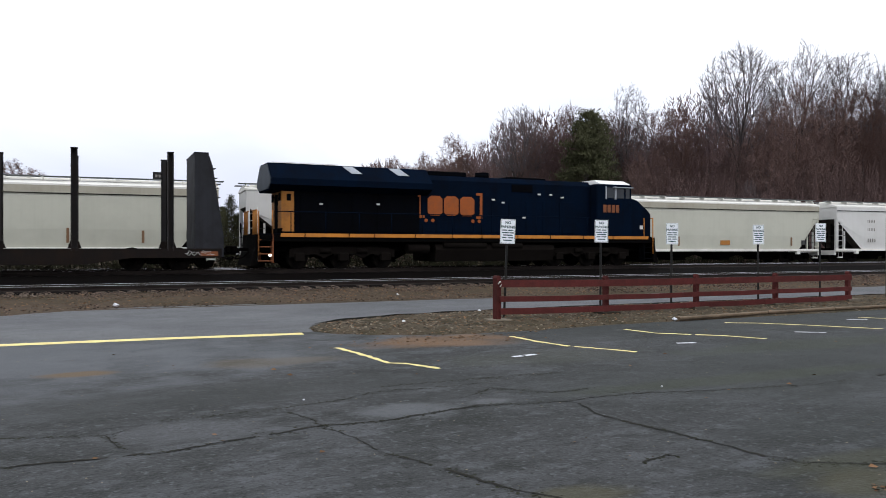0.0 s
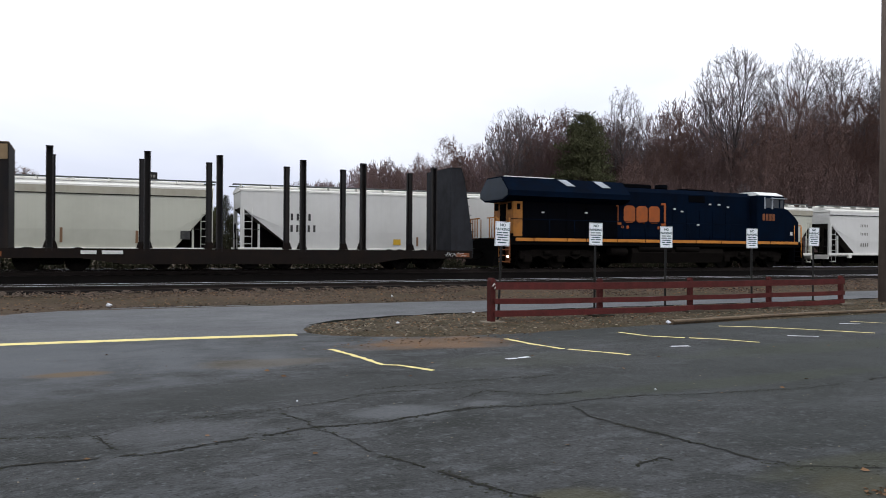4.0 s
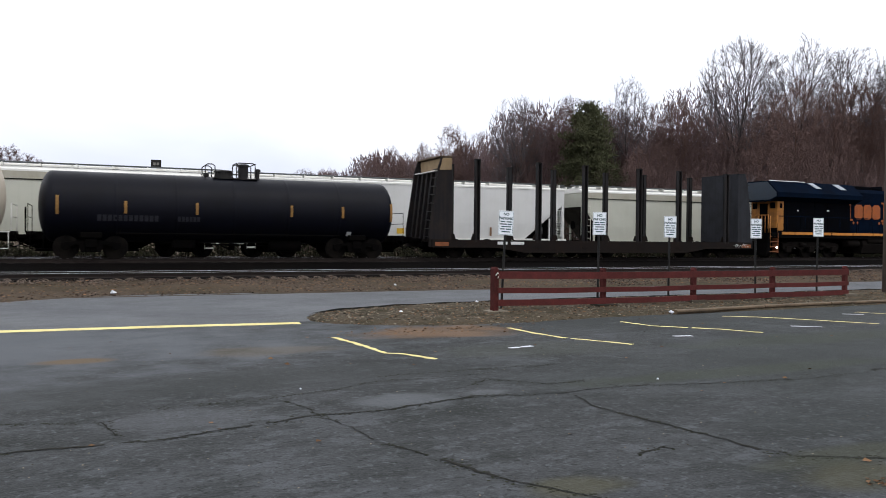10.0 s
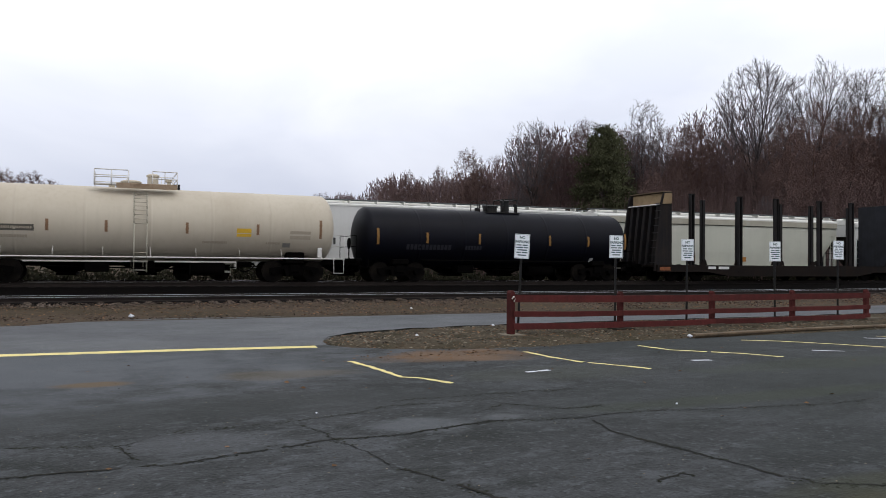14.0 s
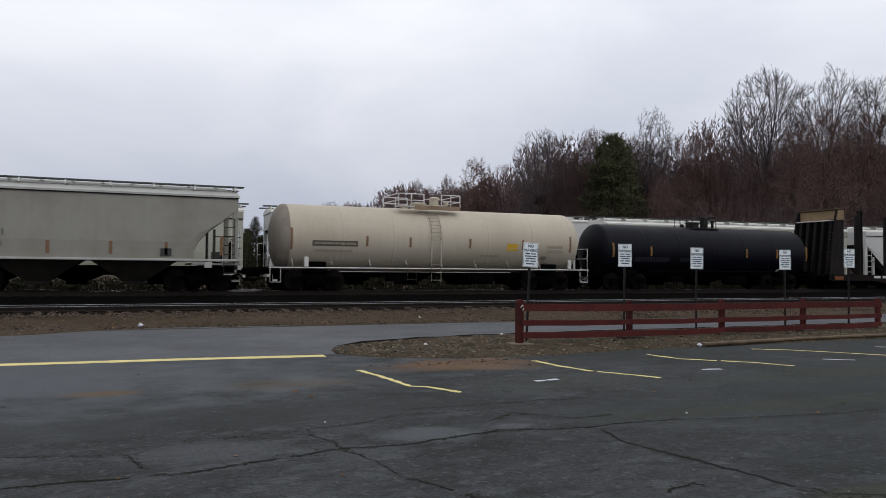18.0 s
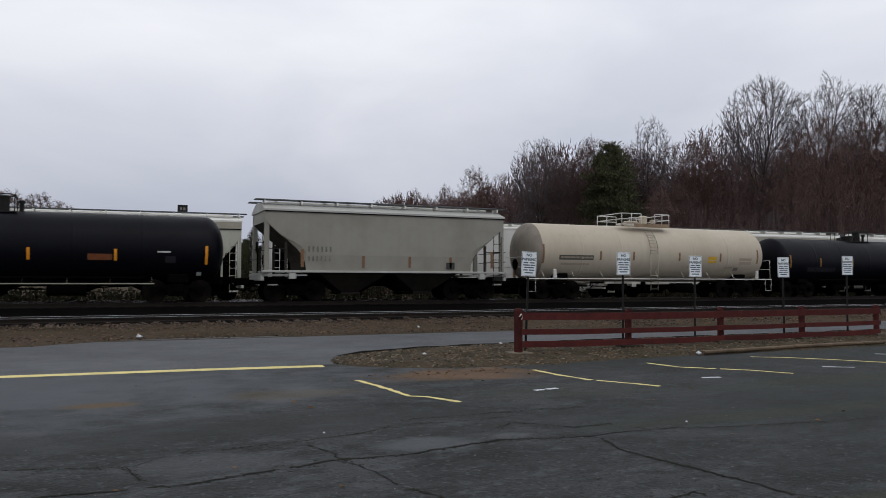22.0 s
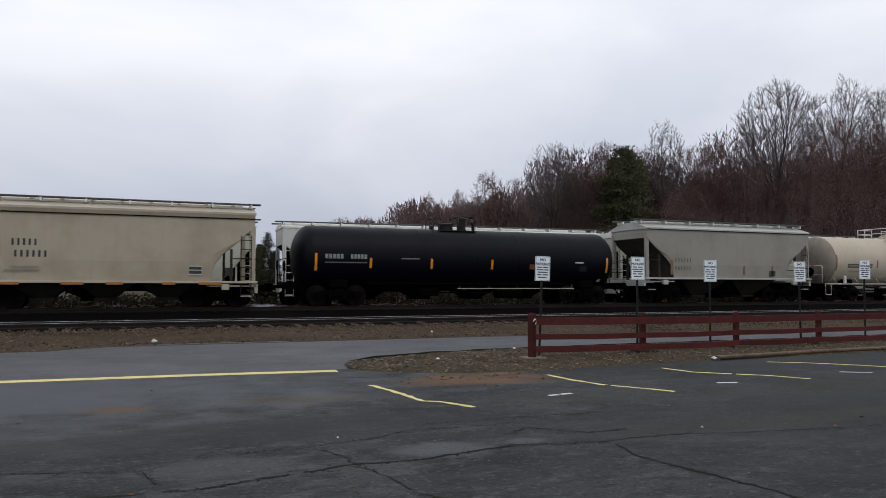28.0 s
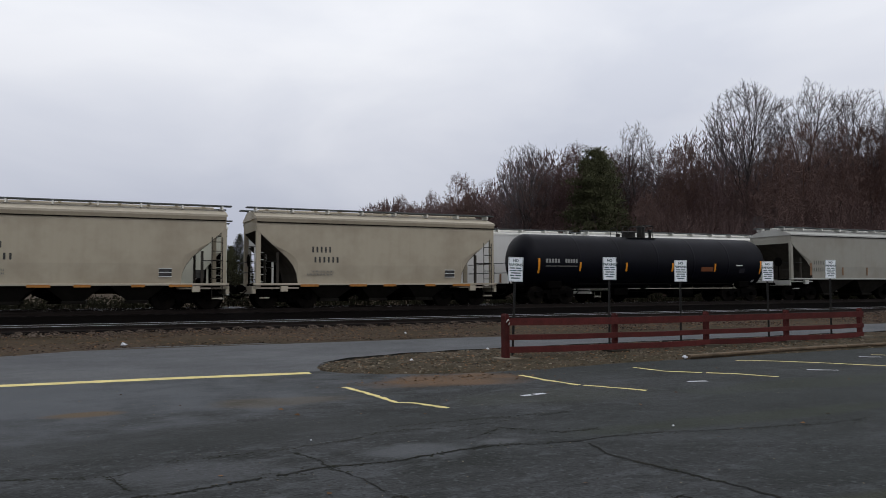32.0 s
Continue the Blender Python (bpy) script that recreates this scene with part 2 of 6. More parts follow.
def pavement(name, base, dark, pale, rough, sheen, stains=()):
    """Asphalt with broad worn areas, streaky pale and dark patches, stone chips and damp sheen."""
    m = surface(name, base, rough, vary=0.5, dirt=dark, dirty=0.9, size=0.35, bump=0.014, fine=30, gloss=sheen)
    n, l = m.node_tree.nodes, m.node_tree.links
    b = n["Principled BSDF"]
    hsv = [x for x in n if x.type == "HUE_SAT"][0]
    co = [x for x in n if x.type == "TEX_COORD"][0]
    last = b.inputs["Base Color"].links[0].from_socket
    for scale, stretch, lo, hi, top, colour in ((0.55, (0.7, 1.3, 1.0), 0.50, 0.64, 0.42, pale), (1.0, (0.7, 1.4, 1.0), 0.50, 0.62, 0.70, dark), (2.6, (0.8, 1.2, 1.0), 0.54, 0.63, 0.50, pale), (4.5, (0.7, 1.3, 1.0), 0.53, 0.61, 0.55, dark), (13.0, (1.0, 1.0, 1.0), 0.56, 0.65, 0.8, pale), (16.0, (1.0, 1.0, 1.0), 0.56, 0.64, 0.85, dark), (42.0, (1.0, 1.0, 1.0), 0.56, 0.64, 0.35, pale), (48.0, (1.0, 1.0, 1.0), 0.56, 0.62, 0.5, dark)):
        mp = n.new("ShaderNodeMapping")
        mp.inputs["Scale"].default_value = stretch
        mp.inputs["Location"].default_value = (scale * 7.3, 2.1, 0)
        mp.inputs["Rotation"].default_value = (0, 0, radians(-14))
        t = n.new("ShaderNodeTexNoise")
        t.inputs["Scale"].default_value, t.inputs["Detail"].default_value, t.inputs["Roughness"].default_value = scale, 7, 0.62
        r = n.new("ShaderNodeMapRange")
        r.inputs["From Min"].default_value, r.inputs["From Max"].default_value, r.inputs["To Max"].default_value = lo, hi, top
        x = n.new("ShaderNodeMixRGB")
        x.inputs["Color2"].default_value = (*colour, 1)
        l.new(co.outputs["Object"], mp.inputs["Vector"])
        l.new(mp.outputs["Vector"], t.inputs["Vector"])
        l.new(t.outputs["Fac"], r.inputs["Value"])
        l.new(r.outputs["Result"], x.inputs["Fac"])
        l.new(last, x.inputs["Color1"])
        last = x.outputs["Color"]
    for x, y, rx, ry, strength, colour in stains:
        mp = n.new("ShaderNodeMapping")
        mp.vector_type = "TEXTURE"
        mp.inputs["Location"].default_value = (x, y, 0)
        mp.inputs["Scale"].default_value = (rx, ry, 1)
        ww = n.new("ShaderNodeTexNoise")
        ww.inputs["Scale"].default_value, ww.inputs["Detail"].default_value = 1.3, 6
        ad = n.new("ShaderNodeVectorMath")
        ad.operation = "MULTIPLY_ADD"
        ad.inputs[1].default_value = (1.1, 1.1, 0)
        sb = n.new("ShaderNodeVectorMath")
        sb.operation = "SUBTRACT"
        sb.inputs[1].default_value = (0.55, 0.55, 0)
        gr = n.new("ShaderNodeTexGradient")
        gr.gradient_type = "SPHERICAL"
        rr = n.new("ShaderNodeMapRange")
        rr.inputs["From Max"].default_value, rr.inputs["To Max"].default_value = 0.45, strength
        x2 = n.new("ShaderNodeMixRGB")
        x2.inputs["Color2"].default_value = (*colour, 1)
        l.new(co.outputs["Object"], mp.inputs["Vector"])
        l.new(co.outputs["Object"], ww.inputs["Vector"])
        l.new(ww.outputs["Color"], ad.inputs[0])
        l.new(mp.outputs["Vector"], ad.inputs[2])
        l.new(ad.outputs["Vector"], sb.inputs[0])
        l.new(sb.outputs["Vector"], gr.inputs["Vector"])
        l.new(gr.outputs["Fac"], rr.inputs["Value"])
        l.new(rr.outputs["Result"], x2.inputs["Fac"])
        l.new(last, x2.inputs["Color1"])
        last = x2.outputs["Color"]
    l.new(last, b.inputs["Base Color"])
    return m


def glow(name, colour, strength):
    m = surface(name, colour)
    b = m.node_tree.nodes["Principled BSDF"]
    b.inputs["Emission Color"].default_value = (*colour, 1)
    b.inputs["Emission Strength"].default_value = strength
    return m


ASPHALT = pavement("old_asphalt", (0.0380, 0.0402, 0.0414), (0.0136, 0.0156, 0.0136), (0.0765, 0.0812, 0.0872), 0.8, 0.12,
                   [(-6, 12.6, 12, 4.6, 0.8, (0.08556, 0.09207, 0.1004)), (5.6, 12.0, 1.7, 0.95, 0.8, (0.135, 0.080, 0.043)), (-0.1, 10.75, 0.62, 0.28, 0.8, (0.1116, 0.075, 0.040)), (2.4, 10.8, 1.2, 0.5, 0.35, (0.1023, 0.07905, 0.0465)),
                    (8.5, 4.4, 4.2, 1.9, 0.45, (0.030, 0.034, 0.033)), (11.5, 8.6, 5.0, 2.2, 0.5, (0.029, 0.033, 0.032)), (10, 7.2, 7, 2.0, 0.6, (0.02511, 0.02883, 0.02697)), (1.2, 8.6, 4.5, 0.9, 0.6, (0.0279, 0.03069, 0.02976)), (0.75, 7.0, 0.85, 0.5, 0.38, (0.085, 0.089, 0.095)), (2.9, 7.0, 0.6, 0.4, 0.55, (0.09114, 0.09672, 0.1023)), (3.8, 7.0, 0.3, 0.2, 0.5, (0.1, 0.105, 0.11)), (2.9, 4.1, 0.5, 0.25, 0.6, (0.055, 0.052, 0.028)), (4.9, 3.5, 0.6, 0.35, 0.6, (0.05, 0.048, 0.026)), (5.2, 3.9, 0.9, 0.25, 0.5, (0.04, 0.042, 0.024)), (7.5, 7.0, 3.2, 0.35, 0.5, (0.030, 0.036, 0.022)), (11.5, 9.0, 4.0, 0.6, 0.45, (0.034, 0.040, 0.026)), (6.2, 9.6, 2.0, 0.8, 0.4, (0.036, 0.040, 0.028)), (14, 12, 9, 2.2, 0.6, (0.02511, 0.02883, 0.02697))])
ROAD = pavement("smooth_asphalt", (0.0672, 0.0716, 0.0758), (0.0405, 0.0437, 0.0483), (0.0868, 0.0917, 0.1010), 0.6, 0.2)
EARTH = surface("bare_earth", (0.066, 0.052, 0.035), 0.95, vary=0.5, dirt=(0.020, 0.0205, 0.0105), dirty=0.95, size=1.4, bump=0.03, fine=18, gloss=0.05)
FIELD = surface("rough_ground", (0.0651, 0.04836, 0.03348), 0.95, vary=0.5, dirt=(0.0372, 0.03162, 0.0186), dirty=0.9, size=0.25, bump=0.05, fine=6, gloss=0.04)
STONE = surface("ballast_stone", (0.08733, 0.06486, 0.05322), 0.9, vary=0.3, dirt=(0.01829, 0.01247, 0.009147), dirty=0.9, size=1.8, fine=40, gloss=0.06, piece=0.9)
GRAVEL = surface("pale_gravel", (0.125, 0.108, 0.083), 0.9, vary=0.3, dirt=(0.05, 0.042, 0.032), dirty=0.8, size=0.9, fine=40, gloss=0.06, piece=0.8)
LEAF_LITTER = surface("fallen_leaves", (0.1395, 0.07905, 0.04185), 0.9, vary=0.3, dirt=(0.0558, 0.0372, 0.02325), dirty=0.6, size=1.0, gloss=0.1, piece=0.6)
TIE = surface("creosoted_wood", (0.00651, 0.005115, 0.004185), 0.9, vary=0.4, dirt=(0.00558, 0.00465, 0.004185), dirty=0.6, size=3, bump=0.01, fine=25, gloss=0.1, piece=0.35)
RAIL = surface("rusty_rail", (0.01451, 0.009486, 0.007254), 0.8, 0.2, vary=0.3, dirt=(0.007812, 0.00558, 0.004464), dirty=0.6, size=3)
RAIL_TOP = surface("polished_rail_head", (0.5766, 0.5766, 0.5952), 0.24, 1.0, vary=0.08, dirt=(0.3255, 0.3069, 0.2976), dirty=0.5, size=2)
YELLOW_PAINT = surface("worn_yellow_paint", (0.7254, 0.6138, 0.2418), 0.75, vary=0.2, dirt=(0.279, 0.2418, 0.1302), dirty=0.45, size=2.2, fine=40)
WHITE_PAINT = surface("worn_white_paint", (0.5766, 0.5952, 0.6324), 0.75, vary=0.25, dirt=(0.2325, 0.2418, 0.2604), dirty=0.6, size=3, fine=40)
# darker than oily cinders: the train's shade is put into the colour
CINDER = surface("shaded_oily_cinders", (0.00293, 0.002511, 0.002302), 0.95, vary=0.5, dirt=(0.005441, 0.004185, 0.003348), dirty=0.5, size=0.8, bump=0.03, fine=20, gloss=0.03)
MOSS = surface("mossy_soil", (0.021, 0.023, 0.014), 0.95, vary=0.5, dirt=(0.034, 0.035, 0.024), dirty=0.7, size=5, fine=40, gloss=0.05)
SHOULDER = surface("shoulder_ballast", (0.105, 0.083, 0.067), 0.9, vary=0.3, dirt=(0.05, 0.038, 0.030), dirty=0.8, size=1.5, fine=40, gloss=0.06, piece=0.6)
CRACK = surface("crack_fill", (0.014, 0.0145, 0.0125), 0.95, vary=0.4, gloss=0.1)
FENCE_RED = surface("barn_red_paint", (0.07626, 0.0186, 0.01674), 0.85, vary=0.3, dirt=(0.0372, 0.01395, 0.01209), dirty=0.7, size=2.5, streak=0.25, bump=0.006, fine=22, gloss=0.1, piece=0.2)
TIMBER = surface("weathered_timber", (0.125, 0.088, 0.054), 0.9, vary=0.5, dirt=(0.030, 0.022, 0.015), dirty=0.6, size=2, bump=0.01, fine=20)
SIGN_WHITE = surface("sign_enamel", (0.7998, 0.837, 0.8649), 0.45, vary=0.03, dirt=(0.558, 0.5766, 0.5766), dirty=0.2, size=5)
SIGN_INK = surface("sign_ink", (0.06, 0.1, 0.11), 0.6, vary=0.1)
STEEL_DARK = surface("dark_steel_post", (0.0105, 0.0105, 0.010), 0.6, 0.3, vary=0.2)
POLE_WOOD = surface("pole_wood", (0.105, 0.082, 0.068), 0.9, vary=0.3, dirt=(0.0744, 0.0558, 0.0465), dirty=0.6, size=2, streak=0.4, bump=0.01)
NAVY = surface("navy_paint", (0.0020, 0.0058, 0.0145), 0.95, vary=0.15, dirt=(0.0030, 0.0032, 0.0042), dirty=0.6, size=0.8, streak=0.35, gloss=0.01)
LOCO_DARK = surface("grimy_panels", (0.0022, 0.0028, 0.0042), 0.98, vary=0.25, dirt=(0.0026, 0.0022, 0.0020), dirty=0.6, size=0.9, streak=0.4, gloss=0.01)
ORANGE = surface("orange_paint", (0.48, 0.18, 0.0195), 0.6, vary=0.12, dirt=(0.2046, 0.0837, 0.0279), dirty=0.45, size=1.5, streak=0.25)
ORANGE_DIRTY = surface("grimy_orange", (0.34, 0.135, 0.022), 0.7, vary=0.2, dirt=(0.07, 0.035, 0.018), dirty=0.75, size=1.8, streak=0.4)
RUST_ORANGE = surface("faded_orange", (0.285, 0.068, 0.0085), 0.7, vary=0.2, dirt=(0.1116, 0.0465, 0.0279), dirty=0.45, size=4)
ROOF_WHITE = surface("white_roof_paint", (0.7254, 0.7254, 0.7068), 0.6, vary=0.06, dirt=(0.3255, 0.3069, 0.279), dirty=0.35, size=1.5)
ROOF_GREY = surface("grey_roof_panel", (0.3069, 0.3348, 0.372), 0.55, vary=0.1, dirt=(0.1395, 0.1395, 0.1395), dirty=0.5, size=1.5)
# near-black: the gloom beneath the cars is put into these underbody and wheel colours
UNDERBODY = surface("grimy_shaded_underbody", (0.001953, 0.001767, 0.001674), 0.95, vary=0.35, dirt=(0.00372, 0.00279, 0.002325), dirty=0.6, size=2.5, gloss=0.03)
WHEEL = surface("shaded_wheel_steel", (0.003255, 0.00279, 0.002557), 0.8, 0.1, vary=0.2, gloss=0.05)
CAB_GLASS = surface("cab_glass", (0.0186, 0.02325, 0.0279), 0.06, vary=0.0, dirty=0.05, gloss=0.35)
FLAT_BROWN = surface("flatcar_paint", (0.0105, 0.0086, 0.0078), 0.88, vary=0.3, dirt=(0.020, 0.0125, 0.0086), dirty=0.5, size=1.4, streak=0.3, gloss=0.06)
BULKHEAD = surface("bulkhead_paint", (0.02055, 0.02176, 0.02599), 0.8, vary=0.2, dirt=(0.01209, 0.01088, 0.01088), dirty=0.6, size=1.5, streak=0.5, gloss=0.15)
TANK_BLACK = surface("black_tank_paint", (0.0028, 0.0031, 0.0062), 0.48, vary=0.15, dirt=(0.002232, 0.002009, 0.002009), dirty=0.5, size=0.8, streak=0.3, gloss=0.10)
TANK_CREAM = surface("cream_tank_paint", (0.48, 0.425, 0.335), 0.6, vary=0.04, dirt=(0.25, 0.19, 0.13), dirty=0.35, size=0.28, streak=0.14)
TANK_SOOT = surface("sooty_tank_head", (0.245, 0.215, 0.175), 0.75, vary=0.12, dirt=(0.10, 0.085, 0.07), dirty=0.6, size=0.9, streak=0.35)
RUST_STAIN = surface("rusty_platform_paint", (0.30, 0.22, 0.145), 0.8, vary=0.2, dirt=(0.12, 0.07, 0.04), dirty=0.7, size=3)
TRIM_WHITE = surface("white_trim", (0.6696, 0.651, 0.6138), 0.6, vary=0.1, dirt=(0.279, 0.2511, 0.2139), dirty=0.45, size=2)
HOPPER_GREY = surface("grey_hopper_paint", (0.276, 0.267, 0.228), 0.6, vary=0.05, dirt=(0.160, 0.131, 0.098), dirty=0.5, size=0.5, streak=0.12)
HOPPER_TAN = surface("tan_hopper_paint", (0.385, 0.340, 0.255), 0.6, vary=0.05, dirt=(0.2046, 0.1628, 0.1163), dirty=0.55, size=0.5, streak=0.12)
HOPPER_CREAM = surface("cream_hopper_paint", (0.465, 0.465, 0.3906), 0.6, vary=0.04, dirt=(0.3162, 0.3069, 0.2511), dirty=0.35, size=0.5, streak=0.12)
HOPPER_WHITE = surface("white_hopper_paint", (0.585, 0.58, 0.555), 0.6, vary=0.04, dirt=(0.372, 0.3627, 0.3348), dirty=0.3, size=0.5, streak=0.12)
ROOF_PALE = surface("pale_roof", (0.6882, 0.6789, 0.6324), 0.55, vary=0.08, dirt=(0.4185, 0.3999, 0.3534), dirty=0.4, size=1)
ROOF_TAN = surface("tan_roof", (0.41, 0.365, 0.285), 0.6, vary=0.06, dirt=(0.2511, 0.2139, 0.1581), dirty=0.4, size=0.8, streak=0.2)
BAND_DUSTY = surface("dusty_band", (0.3534, 0.3348, 0.2697), 0.7, vary=0.08, dirt=(0.2325, 0.2046, 0.1488), dirty=0.5, size=0.7, streak=0.3)
BAND_TAN = surface("dusty_tan_band", (0.25, 0.215, 0.155), 0.7, vary=0.08, dirt=(0.1581, 0.1256, 0.08835), dirty=0.5, size=0.7, streak=0.3)
HOUSING_END = surface("faded_navy", (0.026, 0.037, 0.052), 0.7, vary=0.12, dirt=(0.0372, 0.04185, 0.0465), dirty=0.5, size=1.5)
# castings pulled near black so the shade under the locomotive is in them
TRUCK_BROWN = surface("dusty_shaded_castings", (0.0075, 0.0062, 0.0053), 0.9, vary=0.3, dirt=(0.0036, 0.0031, 0.0027), dirty=0.5, size=2.5, gloss=0.02)
ORANGE_DULL = surface("dull_orange_panel", (0.186, 0.06045, 0.02046), 0.8, vary=0.2, dirt=(0.0558, 0.0279, 0.0186), dirty=0.6, size=4)
# second, darker bulkhead colour for the low-x end of the flatcar
BULKHEAD_DARK = surface("dark_bulkhead_paint", (0.012, 0.0115, 0.0125), 0.85, vary=0.25, dirt=(0.030, 0.022, 0.017), dirty=0.5, size=1.5, streak=0.5, gloss=0.08)
STAKE = surface("stake_steel", (0.01674, 0.01618, 0.01674), 0.75, vary=0.3, dirt=(0.02232, 0.01395, 0.01004), dirty=0.4, size=1.6, streak=0.4, gloss=0.15)
PALLET = surface("pale_timber", (0.225, 0.160, 0.088), 0.85, vary=0.25, dirt=(0.1116, 0.0744, 0.04185), dirty=0.5, size=3)
# grey chutes given a dark colour that holds the shadow below the sill
CHUTE = surface("grimy_shaded_chute", (0.02232, 0.02009, 0.01674), 0.9, vary=0.3, dirt=(0.00837, 0.007254, 0.006138), dirty=0.6, size=1.5, gloss=0.05)
REFLECTOR_DULL = surface("faded_reflector", (0.36, 0.145, 0.022), 0.6, vary=0.2, dirt=(0.1488, 0.093, 0.0558), dirty=0.5, size=5)
REFLECTOR_BROWN = surface("dirty_reflector", (0.1953, 0.107, 0.0558), 0.7, vary=0.2, dirt=(0.1302, 0.0837, 0.05115), dirty=0.6, size=5)
REFLECTOR_OLD = surface("sooty_reflector", (0.235, 0.118, 0.028), 0.7, vary=0.2, dirt=(0.05, 0.032, 0.016), dirty=0.6, size=5)
# dirty brown that also carries the shade under the slope sheets
SLOPE = surface("grimy_shaded_slope_sheet", (0.045, 0.040, 0.034), 0.9, vary=0.25, dirt=(0.018, 0.015, 0.012), dirty=0.6, size=1.2, streak=0.3, gloss=0.05)
ROOF_DULL = surface("dull_roof", (0.3999, 0.3999, 0.372), 0.6, vary=0.06, dirt=(0.2511, 0.2418, 0.2139), dirty=0.4, size=0.8, streak=0.2)
ROOF_WALK = surface("galvanised_grating", (0.093, 0.1023, 0.1023), 0.6, 0.5, vary=0.3)
MARK_BLACK = surface("black_stencil", (0.0279, 0.0279, 0.0279), 0.7, vary=0.2, dirt=(0.186, 0.186, 0.1674), dirty=0.25, size=6)
MARK_BAND = surface("dark_stencil_band", (0.075, 0.070, 0.058), 0.8, vary=0.3, dirt=(0.16, 0.14, 0.11), dirty=0.4, size=6)
MARK_GREY = surface("faded_stencil", (0.186, 0.1767, 0.1581), 0.7, vary=0.3, dirty=0.2, size=5)
MARK_DIM = surface("worn_stencil", (0.014, 0.014, 0.019), 0.8, vary=0.3, dirt=(0.007, 0.007, 0.009), dirty=0.5, size=5)
MARK_DUST = surface("dusty_stencil", (0.3348, 0.2883, 0.2232), 0.8, vary=0.2, dirt=(0.279, 0.2325, 0.1767), dirty=0.5, size=5)
MARK_FADED = surface("weathered_stencil", (0.12, 0.12, 0.105), 0.8, vary=0.3, dirt=(0.279, 0.2697, 0.2325), dirty=0.7, size=4)
MARK_PALE = surface("thin_white_stencil", (0.26, 0.26, 0.25), 0.7, vary=0.3, dirt=(0.05, 0.05, 0.05), dirty=0.6, size=9)
MARK_WHITE = surface("white_stencil", (0.5766, 0.5766, 0.558), 0.7, vary=0.2, dirt=(0.186, 0.186, 0.186), dirty=0.4, size=6)
REFLECTOR = surface("amber_reflector", (0.744, 0.279, 0.0186), 0.35, vary=0.1, dirt=(0.3255, 0.1302, 0.0186), dirty=0.3, size=5)
PLACARD = surface("yellow_placard", (0.6138, 0.372, 0.0279), 0.6, vary=0.1, dirt=(0.279, 0.186, 0.0465), dirty=0.4, size=5)
GRAFFITI = surface("pale_scrawl", (0.465, 0.465, 0.4464), 0.8, vary=0.2, dirty=0.3)


# ---------------------------------------------------------------- ground
def smooth(a, b, x):
    t = min(1, max(0, (x - a) / (b - a)))
    return t * t * (3 - 2 * t)


GROUND = [(-300, -0.04), (21.0, -0.04), (21.8, 0.00), (24, 0.02), (27.4, 0.05), (28.2, 0.10), (31.2, 0.12), (32.2, 0.48), (35.8, 0.48),
          (36.8, 0.36), (44, 0.36), (46, 0.25), (55, 0.3), (90, 0.7), (160, 1.2), (900, 2.0)]


def ground_z(y):
    for (y0, a), (y1, b) in zip(GROUND, GROUND[1:]):
        if y <= y1:
            return a + (b - a) * (y - y0) / (y1 - y0)
    return GROUND[-1][1]


def sheet(xs, ys, height):
    s = Shape()
    v = [(x, y, height(x, y)) for y in ys for x in xs]
    n = len(xs)
    s.add(v, [(j * n + i, j * n + i + 1, (j + 1) * n + i + 1, (j + 1) * n + i) for j in range(len(ys) - 1) for i in range(n - 1)], True)
    return s


def inside(x, y, poly):
    hit = False
    for (x0, y0), (x1, y1) in zip(poly, poly[1:] + poly[:1]):
        if (y0 > y) != (y1 > y) and x < x0 + (y - y0) / (y1 - y0) * (x1 - x0):
            hit = not hit
    return hit


def edge_distance(x, y, poly):
    best = 1e9
    for (x0, y0), (x1, y1) in zip(poly, poly[1:] + poly[:1]):
        dx, dy = x1 - x0, y1 - y0
        t = min(1, max(0, ((x - x0) * dx + (y - y0) * dy) / (dx * dx + dy * dy)))
        best = min(best, math.hypot(x - x0 - t * dx, y - y0 - t * dy))
    return best


gx = [-900, -300, -120] + [-60 + 2 * i for i in range(76)] + [110, 160, 300, 900]
gy = sorted({y for y, _ in GROUND} | {21 + 0.5 * i for i in range(52)} | {-100, 0, 10, 50, 60, 75, 120, 300})
solid("ground", sheet(gx, gy, lambda x, y: ground_z(y) + (0.05 * noise.noise((x * 0.3, y * 0.3, 0)) if 22 < y < 27 or y > 37 else 0)),
      FIELD, "bare trackside earth with leaves and thin grass", "ground", kind="structure", fix=False)


def rough_line(points, step, jitter, seed):
    rng = random.Random(seed)
    out = []
    for (x0, y0), (x1, y1) in zip(points, points[1:]):
        k = max(1, int(math.hypot(x1 - x0, y1 - y0) / step))
        for i in range(k):
            t = i / k
            out.append((x0 + (x1 - x0) * t + rng.uniform(-jitter, jitter), y0 + (y1 - y0) * t + rng.uniform(-jitter, jitter)))
    out.append(points[-1])
    return out


# where the lot ends against the leafy island, and the near edge of the road behind it
LOT_EDGE = [(120, 14.2), (40, 13.7), (19.0, 13.25), (11.9, 13.05), (9.6, 13.0), (8.0, 12.75), (6.4, 12.75), (5.2, 13.1), (4.3, 13.75), (3.95, 14.4)]
ROAD_EDGE = [(3.95, 14.4), (4.1, 15.3), (4.45, 15.92), (5.5, 16.45), (6.62, 16.86), (8, 17.08), (9.4, 17.19), (14, 17.3), (20, 17.4), (40, 17.7), (120, 18.5)]
ROAD_FAR = [(120, 21.4), (40, 21.5), (12, 21.7), (8.6, 21.95), (4, 22.3), (1.3, 22.5), (-0.5, 21.8), (-2, 20.9), (-8, 20.5), (-120, 20.0)]
lot_line = rough_line(LOT_EDGE, 0.25, 0.05, 3)
road_line = rough_line(ROAD_EDGE, 0.25, 0.04, 4)
